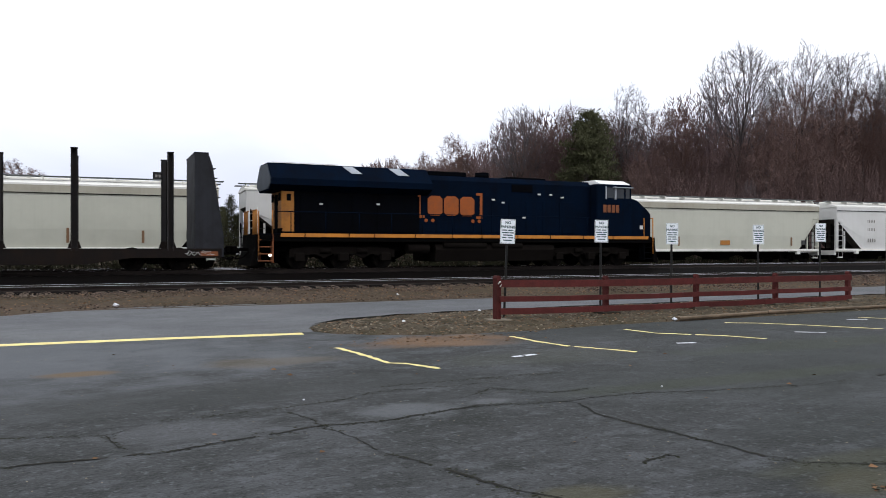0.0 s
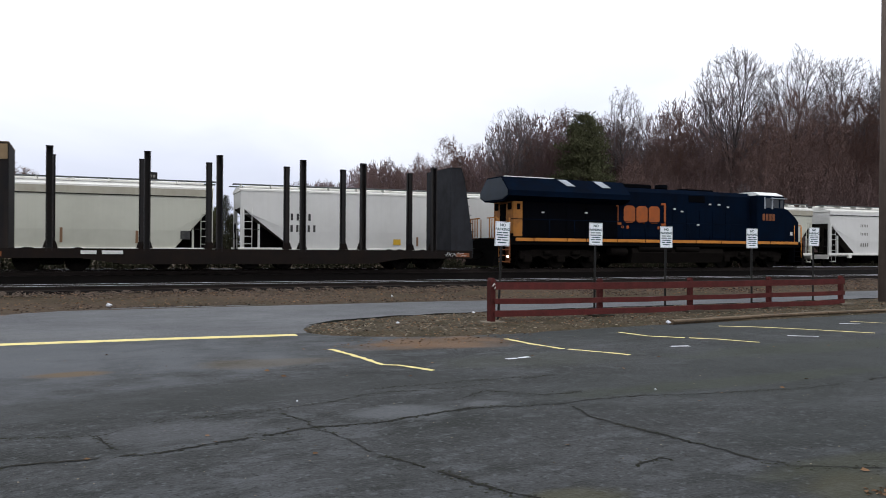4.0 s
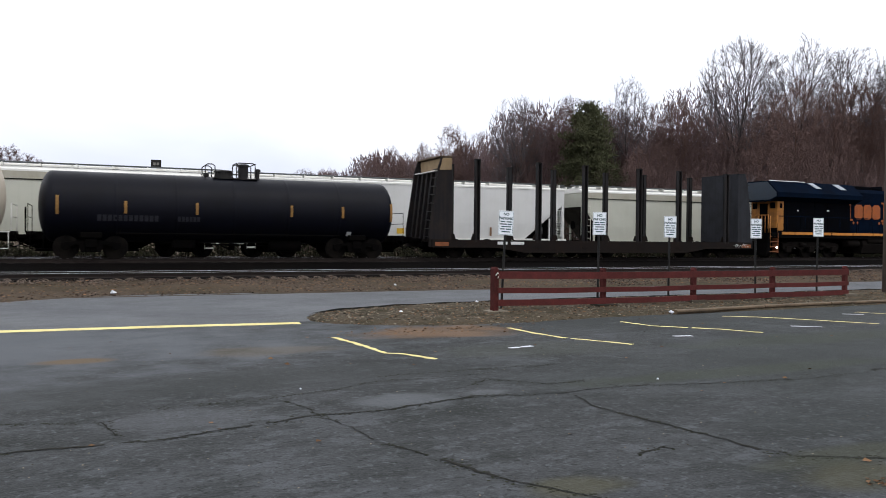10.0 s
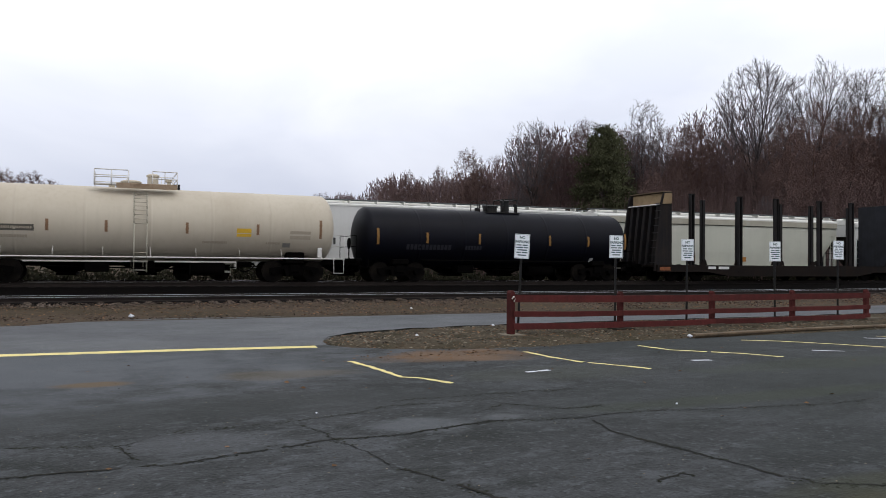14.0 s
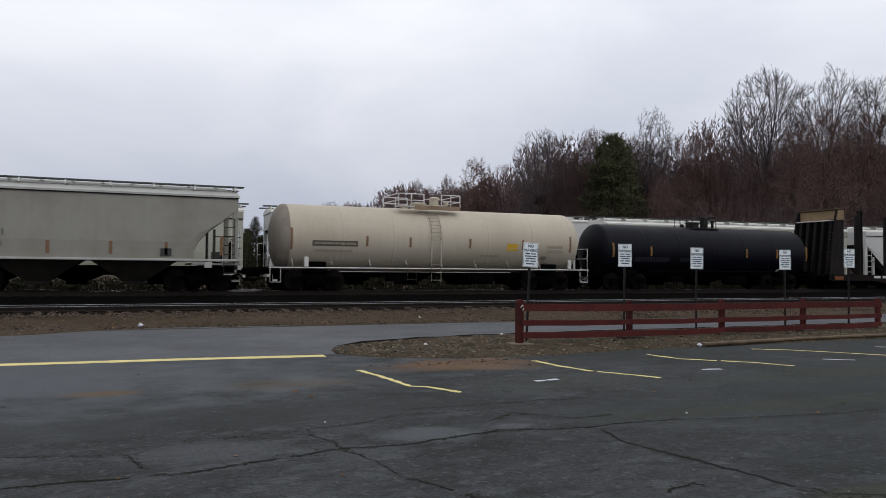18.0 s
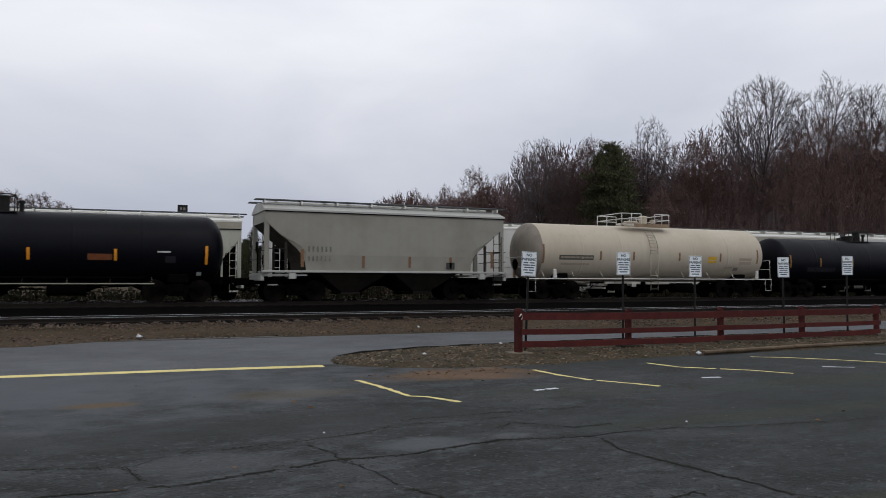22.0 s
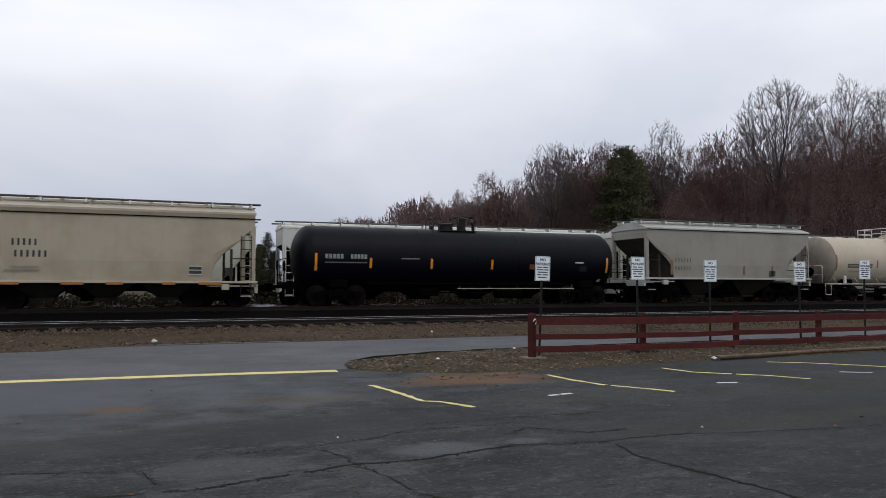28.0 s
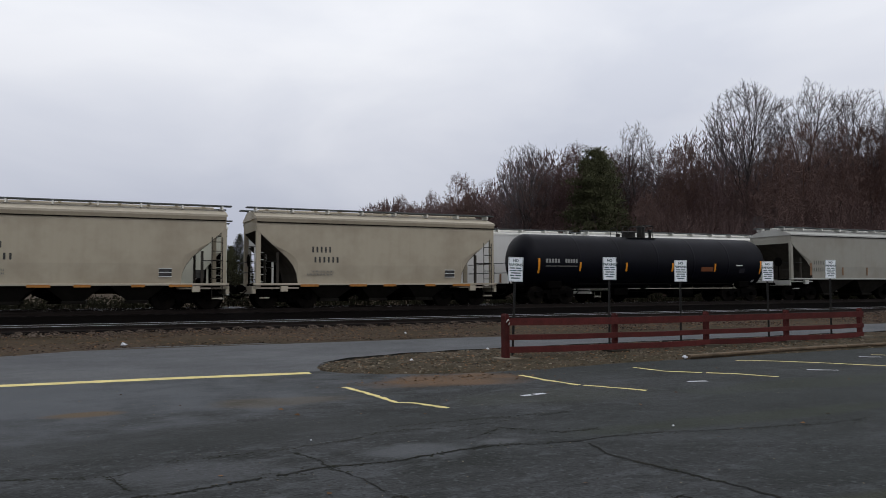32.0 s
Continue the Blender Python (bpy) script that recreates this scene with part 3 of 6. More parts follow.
far_line = rough_line(ROAD_FAR, 0.4, 0.07, 5)
s = Shape()
s.prism([(-120, -60), (120, -60)] + lot_line + [(-120, 15.4)], "z", -0.12, 0.0)
solid("parking_lot", s, ASPHALT, "old dark grey asphalt parking lot, cracked and patched", "parking lot", kind="structure")
s = Shape()
s.prism([(-120, 15.4)] + road_line + far_line, "z", -0.12, 0.0)
solid("road", s, ROAD, "smooth blue-grey asphalt access road beside the tracks", "road", kind="structure")

island_poly = LOT_EDGE[::-1] + ROAD_EDGE[::-1][:-1]
ixs = [3.6 + 0.16 * i for i in range(150)] + [28 + 1.5 * i for i in range(62)]
iys = [12.5 + 0.16 * i for i in range(39)]


def island_z(x, y):
    d = edge_distance(x, y, island_poly)
    if not inside(x, y, island_poly):
        return -0.02 - 0.1 * min(d, 1)
    return -0.01 + 0.07 * smooth(0, 0.5, d) + 0.035 * noise.noise((x * 1.7, y * 1.7, 1)) * smooth(0, 0.3, d)


solid("planting_strip", sheet(ixs, iys, island_z), EARTH, "bare earth strip with gravel and dead leaves along the fence", "ground", kind="structure", fix=False)


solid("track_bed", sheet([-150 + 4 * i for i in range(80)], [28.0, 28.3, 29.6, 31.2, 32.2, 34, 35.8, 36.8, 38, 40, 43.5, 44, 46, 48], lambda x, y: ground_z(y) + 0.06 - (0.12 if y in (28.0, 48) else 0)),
      CINDER, "dark oily cinder bed under the tracks, blackened with the train's shade", "track bed", kind="structure", fix=False)


# ---------------------------------------------------------------- tracks
def rail_section(z, top_only=False):
    if top_only:
        return [(-0.036, z - 0.002), (-0.030, z + 0.003), (0.030, z + 0.003), (0.036, z - 0.002)]
    return [(-0.07, z - 0.17), (0.07, z - 0.17), (0.07, z - 0.155), (0.012, z - 0.13), (0.012, z - 0.045), (0.036, z - 0.035), (0.036, z - 0.003),
            (-0.036, z - 0.003), (-0.036, z - 0.035), (-0.012, z - 0.045), (-0.012, z - 0.13), (-0.07, z - 0.155)]


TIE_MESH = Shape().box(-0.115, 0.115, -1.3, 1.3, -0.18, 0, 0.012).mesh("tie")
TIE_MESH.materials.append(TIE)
PLATE_MESH = Shape().box(-0.09, 0.09, -0.19, 0.19, 0, 0.016, 0.004).mesh("tie_plate")
PLATE_MESH.materials.append(RAIL)


def railway(m, rail, x0, x1, ties, label):
    t = thing("railway_track", m, label, "railway track", "yard tracks", "structure")
    for y in (-0.7525, 0.7525):
        r = part("rail", Shape().prism([(a + y, b) for a, b in rail_section(rail)], "x", x0, x1), RAIL, t, "rusty steel rail")
        part("rail_head", Shape().prism([(a + y, b) for a, b in rail_section(rail, True)], "x", x0, x1), RAIL_TOP, r, "bright worn running surface")
    rng = random.Random(int(rail * 1000))
    x = ties[0]
    while x < ties[1]:
        part("tie", TIE_MESH, None, t, at=pose(x, rng.uniform(-0.05, 0.05), rail - 0.17 + rng.uniform(-0.012, 0.004), 0, 0, rng.uniform(-1.2, 1.2)))
        x += rng.uniform(0.50, 0.57)
    return t


# ---------------------------------------------------------------- running gear
RW = 0.46
wheelset_shape = Shape()
wheelset_shape.cyl((0, -0.95, 0), (0, 0.95, 0), 0.08, 10)
for sgn in (-1, 1):
    y = 0.7525 * sgn
    wheelset_shape.cyl((0, y - 0.065, 0), (0, y + 0.065, 0), RW, 28)
    wheelset_shape.cyl((0, y - sgn * 0.07 - 0.012, 0), (0, y - sgn * 0.07 + 0.012, 0), RW + 0.025, 28)
    wheelset_shape.cyl((0, y + sgn * 0.05, 0), (0, y + sgn * 0.10, 0), 0.14, 12)
    wheelset_shape.box(0.18, 0.30, y + sgn * 0.066, y + sgn * 0.072, -0.05, 0.05)
WHEELSET = wheelset_shape.mesh("wheelset")
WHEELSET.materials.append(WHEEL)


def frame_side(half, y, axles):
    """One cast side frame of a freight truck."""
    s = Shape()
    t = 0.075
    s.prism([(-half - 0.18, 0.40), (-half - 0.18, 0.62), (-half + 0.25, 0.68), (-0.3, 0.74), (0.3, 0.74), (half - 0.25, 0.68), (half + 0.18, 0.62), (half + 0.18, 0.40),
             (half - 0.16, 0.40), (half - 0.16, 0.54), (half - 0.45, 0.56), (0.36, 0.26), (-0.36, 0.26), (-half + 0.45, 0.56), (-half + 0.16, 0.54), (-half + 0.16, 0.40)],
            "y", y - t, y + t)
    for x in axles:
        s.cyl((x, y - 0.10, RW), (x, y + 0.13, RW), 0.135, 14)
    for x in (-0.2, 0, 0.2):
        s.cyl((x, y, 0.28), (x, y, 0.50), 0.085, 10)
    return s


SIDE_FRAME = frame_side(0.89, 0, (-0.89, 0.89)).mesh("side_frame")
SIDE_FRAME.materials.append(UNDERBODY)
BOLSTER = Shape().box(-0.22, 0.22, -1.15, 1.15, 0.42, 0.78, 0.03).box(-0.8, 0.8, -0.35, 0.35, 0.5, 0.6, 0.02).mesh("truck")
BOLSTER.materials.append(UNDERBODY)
WHEELSETS = []


def truck(car, x):
    t = part("truck", BOLSTER, None, car, "grimy four-wheel freight truck, darkened with under-car shade", pose(x, 0, 0))
    for y in (-1.0, 1.0):
        part("side_frame", SIDE_FRAME, None, t, at=pose(0, y, 0))
    for a in (-0.89, 0.89):
        WHEELSETS.append((part("wheelset", WHEELSET, None, t, at=pose(a, 0, RW)), a))
    return t


def coupler(car, x, way):
    s = Shape()
    s.box(x, x + way * 0.55, -0.08, 0.08, 0.78, 0.94, 0.02)
    s.box(x + way * 0.5, x + way * 0.82, -0.16, 0.14, 0.70, 1.02, 0.05)
    s.box(x + way * 0.72, x + way * 0.86, -0.02, 0.18, 0.72, 1.00, 0.04)
    part("coupler", s, UNDERBODY, car, "rusty knuckle coupler")
    h = Shape()
    h.tube([(x, -0.3, 0.8), (x + way * 0.25, -0.33, 0.55), (x + way * 0.5, -0.25, 0.45), (x + way * 0.75, -0.12, 0.55)], 0.028, 7)
    part("air_hose", h, UNDERBODY, car)


def ladder(car, x, y, z0, z1, material, width=0.45, along="x", step=0.38, r=0.018, name="ladder"):
    s = Shape()
    a = (lambda d: (x + d, y)) if along == "x" else (lambda d: (x, y + d))
    for d in (-width / 2, width / 2):
        s.cyl((*a(d), z0), (*a(d), z1), r, 6)
    z = z0 + 0.1
    while z < z1:
        s.cyl((*a(-width / 2), z), (*a(width / 2), z), r * 0.9, 6)
        z += step
    part(name, s, material, car, "steel ladder")


def patch(car, name, x0, x1, z0, z1, y, material, label=""):
    part(name, Shape().box(x0, x1, y - 0.004, y + 0.004, z0, z1), material, car, label)


# ---------------------------------------------------------------- tank cars
def tank_car(m, length, radius, zc, material, label, rail_material, stripes, platform, marks, dome=-0.3, amber=REFLECTOR, head=0.75, pipe=None):
    """length: of the tank, over its dished ends; heights above the rail."""
    car = thing("tank_car", m, label, "tank car", "moving freight train")
    h = length / 2
    prof = [(-h, 0.02)]
    for i in range(1, 9):
        a = i / 8 * math.pi / 2
        prof.append((-h + head * (1 - math.cos(a)), radius * math.sin(a)))
    prof.append((-h + head + 0.06, radius))
    seams = [-h + head + (length - 2 * head) * i / 6 for i in range(1, 6)]
    for x in seams:
        prof += [(x - 0.09, radius), (x - 0.05, radius), (x - 0.03, radius + 0.006), (x + 0.03, radius + 0.006), (x + 0.05, radius), (x + 0.09, radius)]
    prof += [(h - head - 0.06, radius)] + [(-x, r) for x, r in prof[8::-1]]
    part("tank", Shape().lathe(prof, 0, zc, 56), material, car)
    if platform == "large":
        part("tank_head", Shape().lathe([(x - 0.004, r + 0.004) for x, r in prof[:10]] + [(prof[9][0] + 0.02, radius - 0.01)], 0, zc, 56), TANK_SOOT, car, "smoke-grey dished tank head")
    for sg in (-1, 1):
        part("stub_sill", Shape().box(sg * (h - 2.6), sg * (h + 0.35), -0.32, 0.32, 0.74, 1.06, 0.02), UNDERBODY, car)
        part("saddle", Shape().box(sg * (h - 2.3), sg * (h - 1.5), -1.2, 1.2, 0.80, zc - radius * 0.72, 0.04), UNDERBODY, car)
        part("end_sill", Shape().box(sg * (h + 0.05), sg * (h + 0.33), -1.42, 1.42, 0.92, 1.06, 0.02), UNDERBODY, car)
    for sg in (-1, 1):
        w = Shape()
        w.box(-h - 0.25, h + 0.25, sg * 1.42, sg * 1.48, 1.0, 1.05, 0.01) if rail_material is TRIM_WHITE else w.box(-h * 0.62, h * 0.62, sg * 1.38, sg * 1.46, 0.98, 1.04, 0.01)
        for k in range(9):
            x = -h * 0.9 + k * h * 1.8 / 8 if rail_material is TRIM_WHITE else -h * 0.6 + k * h * 1.2 / 8
            w.cyl((x, sg * 1.44, 1.02), (x, sg * radius * 0.75, zc - radius * 0.62), 0.011, 6)
        part("side_rail", w, rail_material, car)
    if pipe:
        q = Shape().box(pipe[0], pipe[1], -1.46, -1.43, 0.745, 0.785, 0.006)
        for k in range(5):
            x = pipe[0] + 0.1 + (pipe[1] - pipe[0] - 0.2) * k / 4
            q.cyl((x, -1.445, 0.76), (x, -1.35, 1.02), 0.008, 5)
        part("bottom_rail", q, BAND_DUSTY, car, "pale lower guard rail")
    b = Shape()
    b.cyl((1.6, -0.5, 0.55), (3.0, -0.5, 0.55), 0.26, 14).box(-2.4, -1.5, -0.75, -0.15, 0.42, 0.78, 0.03).cyl((0.1, 0, 0.35), (0.1, 0, zc - radius), 0.14, 12)
    b.tube([(-h + 2.2, -0.2, 0.72), (-1.9, -0.25, 0.6), (1.6, -0.35, 0.55), (h - 2.2, -0.2, 0.72)], 0.03, 6)
    part("brake_gear", b, UNDERBODY, car)
    zt = zc + radius
    lid = material if platform == "large" else STEEL_DARK
    part("manway", Shape().lathe_up([(0.36, -0.05), (0.36, 0.22), (0.41, 0.22), (0.41, 0.27), (0.30, 0.31), (0.02, 0.33)], dome - 0.42, 0, zt), lid, car, "domed manway with a hinged lid")
    part("valve_housing", Shape().lathe_up([(0.22, -0.05), (0.22, 0.50), (0.26, 0.50), (0.26, 0.57), (0.16, 0.62), (0.02, 0.63)], dome + 0.42, 0, zt), lid, car, "tall valve housing")
    part("relief_valve", Shape().lathe_up([(0.08, -0.03), (0.08, 0.30), (0.13, 0.31), (0.13, 0.42), (0.02, 0.44)], dome + 1.05, 0, zt, 10), lid, car)
    part("vacuum_valve", Shape().lathe_up([(0.12, -0.03), (0.12, 0.15), (0.02, 0.18)], dome - 1.15, 0, zt, 10), lid, car)
    p = Shape()
    if platform == "large":
        px, py = 1.55, 1.1
        for sg in (-1, 1):
            p.box(-px, px, sg * 0.62, sg * py, zt + 0.02, zt + 0.07)
        for x0, x1 in ((-px, -0.30), (0.60, px)):
            for sg in (-1, 1):
                for x in (x0, (x0 + x1) / 2, x1):
                    p.cyl((x, sg * py, zt), (x, sg * py, zt + 0.62), 0.022, 6)
                for z in (zt + 0.32, zt + 0.62):
                    p.cyl((x0, sg * py, z), (x1, sg * py, z), 0.022, 6)
            xe = x0 if x0 == -px else x1
            for z in (zt + 0.32, zt + 0.62):
                p.cyl((xe, -py, z), (xe, py, z), 0.022, 6)
        plat = part("platform", p, TRIM_WHITE, car, "railed loading platform", pose(-0.55, 0, 0))
        for sg in (-1, 1):
            part("kick_plate", Shape().box(-0.75, px, sg * py, sg * (py + 0.04), zt - 0.10, zt + 0.10, 0.006), RUST_STAIN, plat, "rust-streaked kick plate")
        for sg in (-1, 1):
            s = Shape()
            for dx in (-0.24, 0.24):
                s.tube([(-0.39 + dx, sg * (radius * math.sin(a) + 0.09), zc + radius * math.cos(a) + 0.05) for a in [0.62 + 0.2 * k for k in range(6)]] + [(-0.39 + dx, sg * 1.58, 0.42)], 0.019, 6)
            for k in range(9):
                a = 0.66 + k * 0.12
                s.cyl((-0.63, sg * (radius * math.sin(a) + 0.09), zc + radius * math.cos(a) + 0.05), (-0.15, sg * (radius * math.sin(a) + 0.09), zc + radius * math.cos(a) + 0.05), 0.013, 6)
            for z in (0.5, 0.85, 1.2):
                s.cyl((-0.63, sg * 1.58, z), (-0.15, sg * 1.58, z), 0.015, 6)
            part("side_ladder", s, BAND_DUSTY, car, "dusty cream side ladder")
            for x in (-6.45, 6.9):
                part("rail_block", Shape().box(x - 0.09, x + 0.09, sg * 1.40, sg * 1.52, 1.06, 1.50, 0.02), TRIM_WHITE, car, "cream block on the side rail")
    else:
        for sg in (-1, 1):
            p.box(dome - 0.95, dome + 0.95, sg * 0.42, sg * 0.62, zt - 0.09, zt - 0.05)
            for xa, xb, hh in ((-1.25, -0.85, 0.52), (0.05, 0.85, 0.62)):
                p.tube([(dome + xa, sg * 0.5, zt - 0.08), (dome + xa, sg * 0.5, zt + hh - 0.08), (dome + xa + 0.1, sg * 0.5, zt + hh), (dome + xb - 0.1, sg * 0.5, zt + hh), (dome + xb, sg * 0.5, zt + hh - 0.08), (dome + xb, sg * 0.5, zt - 0.08)], 0.024, 6)
        p.cyl((dome + 0.05, -0.5, zt + 0.60), (dome + 0.05, 0.5, zt + 0.60), 0.024, 6).cyl((dome + 0.85, -0.5, zt + 0.60), (dome + 0.85, 0.5, zt + 0.60), 0.024, 6)
        part("platform", p, STEEL_DARK, car, "small black railed platform")
    for sg in (-1, 1):
        e = Shape()
        e.tube([(sg * (h + 0.28), -1.3, 1.04), (sg * (h + 0.28), -1.3, 2.1), (sg * (h + 0.28), 1.3, 2.1), (sg * (h + 0.28), 1.3, 1.04)], 0.015, 6)
        e.tube([(sg * (h + 0.28), -1.3, 1.6), (sg * (h + 0.28), 1.3, 1.6)], 0.014, 6)
        e.tube([(sg * (h - 0.25), -1.45, 1.02), (sg * (h - 0.25), -1.45, 0.4), (sg * (h + 0.2), -1.45, 0.4), (sg * (h + 0.2), -1.45, 1.02)], 0.014, 6)
        part("end_handrail", e, rail_material, car)
        coupler(car, sg * (h + 0.3), sg)
        truck(car, sg * (h - 1.9))
    bw = Shape().cyl((-h - 0.42, -0.55, 1.75), (-h - 0.38, -0.55, 1.75), 0.26, 16).cyl((-h - 0.4, -0.55, 1.0), (-h - 0.4, -0.55, 1.75), 0.03, 6)
    part("brake_wheel", bw, UNDERBODY, car)
    for k, (x, z0, z1) in enumerate(stripes):
        s = Shape()
        zz = [z0 + (z1 - z0) * i / 4 for i in range(5)]
        yy = [-math.sqrt(max(0.01, radius ** 2 - (z - zc) ** 2)) - 0.008 for z in zz]
        v = [(x + dx, y, z) for y, z in zip(yy, zz) for dx in (-0.055, 0.055)]
        s.add(v, [(2 * i, 2 * i + 1, 2 * i + 3, 2 * i + 2) for i in range(4)])
        part("reflector_strip", s, amber, car, "amber reflective strip")
    for kind, x, z, wd, ht, mt in marks:
        n = max(1, int(round(wd / (ht * 0.8)))) if kind == "letters" else 1
        for i in range(n):
            x0 = x + wd * i / n
            x1 = x0 + wd / n * (0.74 if kind == "letters" else 1)
            v = []
            for zz in (z, z + ht):
                y = -math.sqrt(max(0.01, radius ** 2 - (zz - zc) ** 2)) - 0.009
                v += [(x0, y, zz), (x1, y, zz)]
            part("stencil_mark" if kind == "letters" else "placard", Shape().add(v, [(0, 1, 3, 2)]), mt, car)
    return car


# ---------------------------------------------------------------- covered hoppers
def hopper_car(m, length, sill, eave, top, material, label, group, bays=2, band=0.0, rails="straight", reflect=(), marks=(), roof=ROOF_PALE, cut=1.75, belt=None, band_material=None):
    car = thing("covered_hopper", m, label, "hopper car", group)
    h, w = length / 2, 1.55
    pad = 1.3 if rails == "curved" else 2.05
    drop = (eave - sill) * (0.80 if rails == "curved" else 0.70)
    outline = [(0, 1.0), (0.18, 0.87), (0.36, 0.74), (0.56, 0.61), (0.74, 0.48), (0.88, 0.34), (0.965, 0.19), (1.0, 0.0)] if rails == "curved" else [(0, 1.0), (0.25, 0.75), (0.5, 0.5), (0.75, 0.25), (1.0, 0.0)]
    xs = [-h + 0.30 + cut * a for a, _ in outline]
    zb = [sill + drop * b + 0.02 for _, b in outline]
    steps = len(outline) - 1
    stations = [(-h + 0.28, eave - 0.25)] + list(zip(xs, zb))
    inner = 9
    x_in = xs[-1]
    stations += [(x_in + (-2 * x_in) * k / inner, sill) for k in range(1, inner)]
    stations += [(-x, z) for x, z in stations[steps + 1::-1]]
    bulge = 0.05
    s = Shape()
    prof = []
    for x, z in stations:
        zm = (z + eave) / 2
        prof.append([(x, -w + bulge, z), (x, -w, max(z, zm - 0.6)), (x, -w, eave - 0.02), (x, w, eave - 0.02), (x, w, max(z, zm - 0.6)), (x, w - bulge, z)])
    flat = [p for ring in prof for p in ring]
    f = [(k * 6 + i, k * 6 + (i + 1) % 6, (k + 1) * 6 + (i + 1) % 6, (k + 1) * 6 + i) for k in range(len(prof) - 1) for i in range(6)]
    f += [tuple(range(6)), tuple((len(prof) - 1) * 6 + i for i in range(6))]
    s.add(flat, f)
    part("body", s, material, car)
    # thin sheet below each slope, painted dark like the shade inside the end
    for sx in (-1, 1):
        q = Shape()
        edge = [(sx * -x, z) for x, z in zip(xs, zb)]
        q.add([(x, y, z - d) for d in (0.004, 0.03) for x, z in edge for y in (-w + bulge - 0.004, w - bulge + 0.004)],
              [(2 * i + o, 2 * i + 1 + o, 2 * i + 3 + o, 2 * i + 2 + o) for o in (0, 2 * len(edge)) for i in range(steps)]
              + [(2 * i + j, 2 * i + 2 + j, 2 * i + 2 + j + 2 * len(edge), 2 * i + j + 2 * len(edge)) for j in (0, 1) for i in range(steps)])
        part("slope_sheet", q, SLOPE, car, "grimy underside of the sloping end sheet, coloured as in shade")
    r = Shape()
    r.prism([(-w - 0.03, eave - 0.03), (-w - 0.03, eave + 0.05), (-0.62, top - 0.16), (0.62, top - 0.16), (w + 0.03, eave + 0.05), (w + 0.03, eave - 0.03)], "x", -h + 0.22, h - 0.22)
    part("roof", r, roof, car, "pale sloping roof")
    if band:
        for sg in (-1, 1):
            part("top_chord", Shape().box(-h + 0.26, h - 0.26, sg * (w + 0.0), sg * (w + 0.035), eave - band, eave - 0.03, 0.01), band_material or material, car)
            # thin near-black strip paints the shadow line below the eave band
            part("band_line", Shape().box(-h + 0.27, h - 0.27, sg * (w + 0.036), sg * (w + 0.045), eave - band, eave - band + 0.04), UNDERBODY, car)
    n_b = int(length / 1.6)
    for i in range(n_b + 1):
        x = -h + 0.35 + (length - 0.7) * i / n_b
        for sg in (-1, 1):
            part("walkway_bracket", Shape().box(x - 0.03, x + 0.03, sg * 0.5, sg * 1.05, top - 0.20, top - 0.05), ROOF_PALE, car)
    for sg in (-1, 1):
        part("roof_walkway", Shape().box(-h - 0.05, h + 0.05, sg * 0.62, sg * 1.02, top - 0.05, top, 0.008), ROOF_WALK, car, "steel grating roof walkway")
    hatch = Shape()
    hatch.box(-h + 0.6, h - 0.6, -0.3, 0.3, top - 0.18, top - 0.03, 0.03)
    for i in range(10):
        hatch.box(-h + 0.9 + i * (length - 2) / 9, -h + 1.02 + i * (length - 2) / 9, -0.36, 0.36, top - 0.06, top + 0.0, 0.01)
    part("hatch", hatch, roof, car, "long trough hatch with battens")
    for sg in (-1, 1):
        part("side_sill", Shape().box(-h + 0.15, h - 0.15, sg * 1.46, sg * 1.60, sill - (0.07 if rails == "curved" else 0.14), sill + 0.02, 0.012), belt or roof, car, "pale side sill")
    for sx in (-1, 1):
        e = Shape()
        e.box(sx * (h - 0.15), sx * (h - 2.1), -1.5, 1.5, sill - 0.22, sill - 0.15, 0.01)
        e.box(sx * (h - 0.12), sx * (h - 0.26), -1.5, 1.5, sill - 0.42, sill - 0.10, 0.01)
        part("end_platform", e, belt or roof, car)
        for sg in (-1, 1):
            part("end_post", Shape().box(sx * (h - 0.26), sx * (h - 0.46), sg * 1.36, sg * 1.52, sill - 0.14, eave, 0.01), material, car)
            # on curved cars the ladder and inner post share the shaded slope brown
            if rails == "straight" or sx * sg < 0:
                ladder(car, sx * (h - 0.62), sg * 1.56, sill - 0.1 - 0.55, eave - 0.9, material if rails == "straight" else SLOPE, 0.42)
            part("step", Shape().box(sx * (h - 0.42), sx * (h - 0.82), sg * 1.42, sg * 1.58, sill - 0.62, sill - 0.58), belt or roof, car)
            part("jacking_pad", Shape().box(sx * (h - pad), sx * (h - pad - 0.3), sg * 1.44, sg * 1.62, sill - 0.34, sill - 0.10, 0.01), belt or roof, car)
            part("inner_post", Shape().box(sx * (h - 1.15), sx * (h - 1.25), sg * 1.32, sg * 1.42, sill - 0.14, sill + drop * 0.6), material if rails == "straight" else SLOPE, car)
        coupler(car, sx * (h - 0.1), sx)
        truck(car, sx * (h - 1.75))
        if rails == "straight":
            # near-black plate stands for the shaded interior seen through the end opening
            br = Shape().prism([(sx * (h - 0.5), sill - 0.2), (sx * (h - 0.5), sill + drop * 0.86), (sx * (h - 0.3 - cut), sill + 0.03), (sx * (h - 0.3 - cut), sill - 0.2)], "y", -0.9, -0.84)
            part("slope_brace", br, UNDERBODY, car, "dark plate filling the opening under the slope sheet with shade")
        rl = Shape()
        rl.tube([(sx * (h - 0.15), -1.45, sill + 0.95), (sx * (h - 0.15), 1.45, sill + 0.95)], 0.02, 6).tube([(sx * (h - 0.15), -1.45, sill + 0.5), (sx * (h - 0.15), 1.45, sill + 0.5)], 0.02, 6)
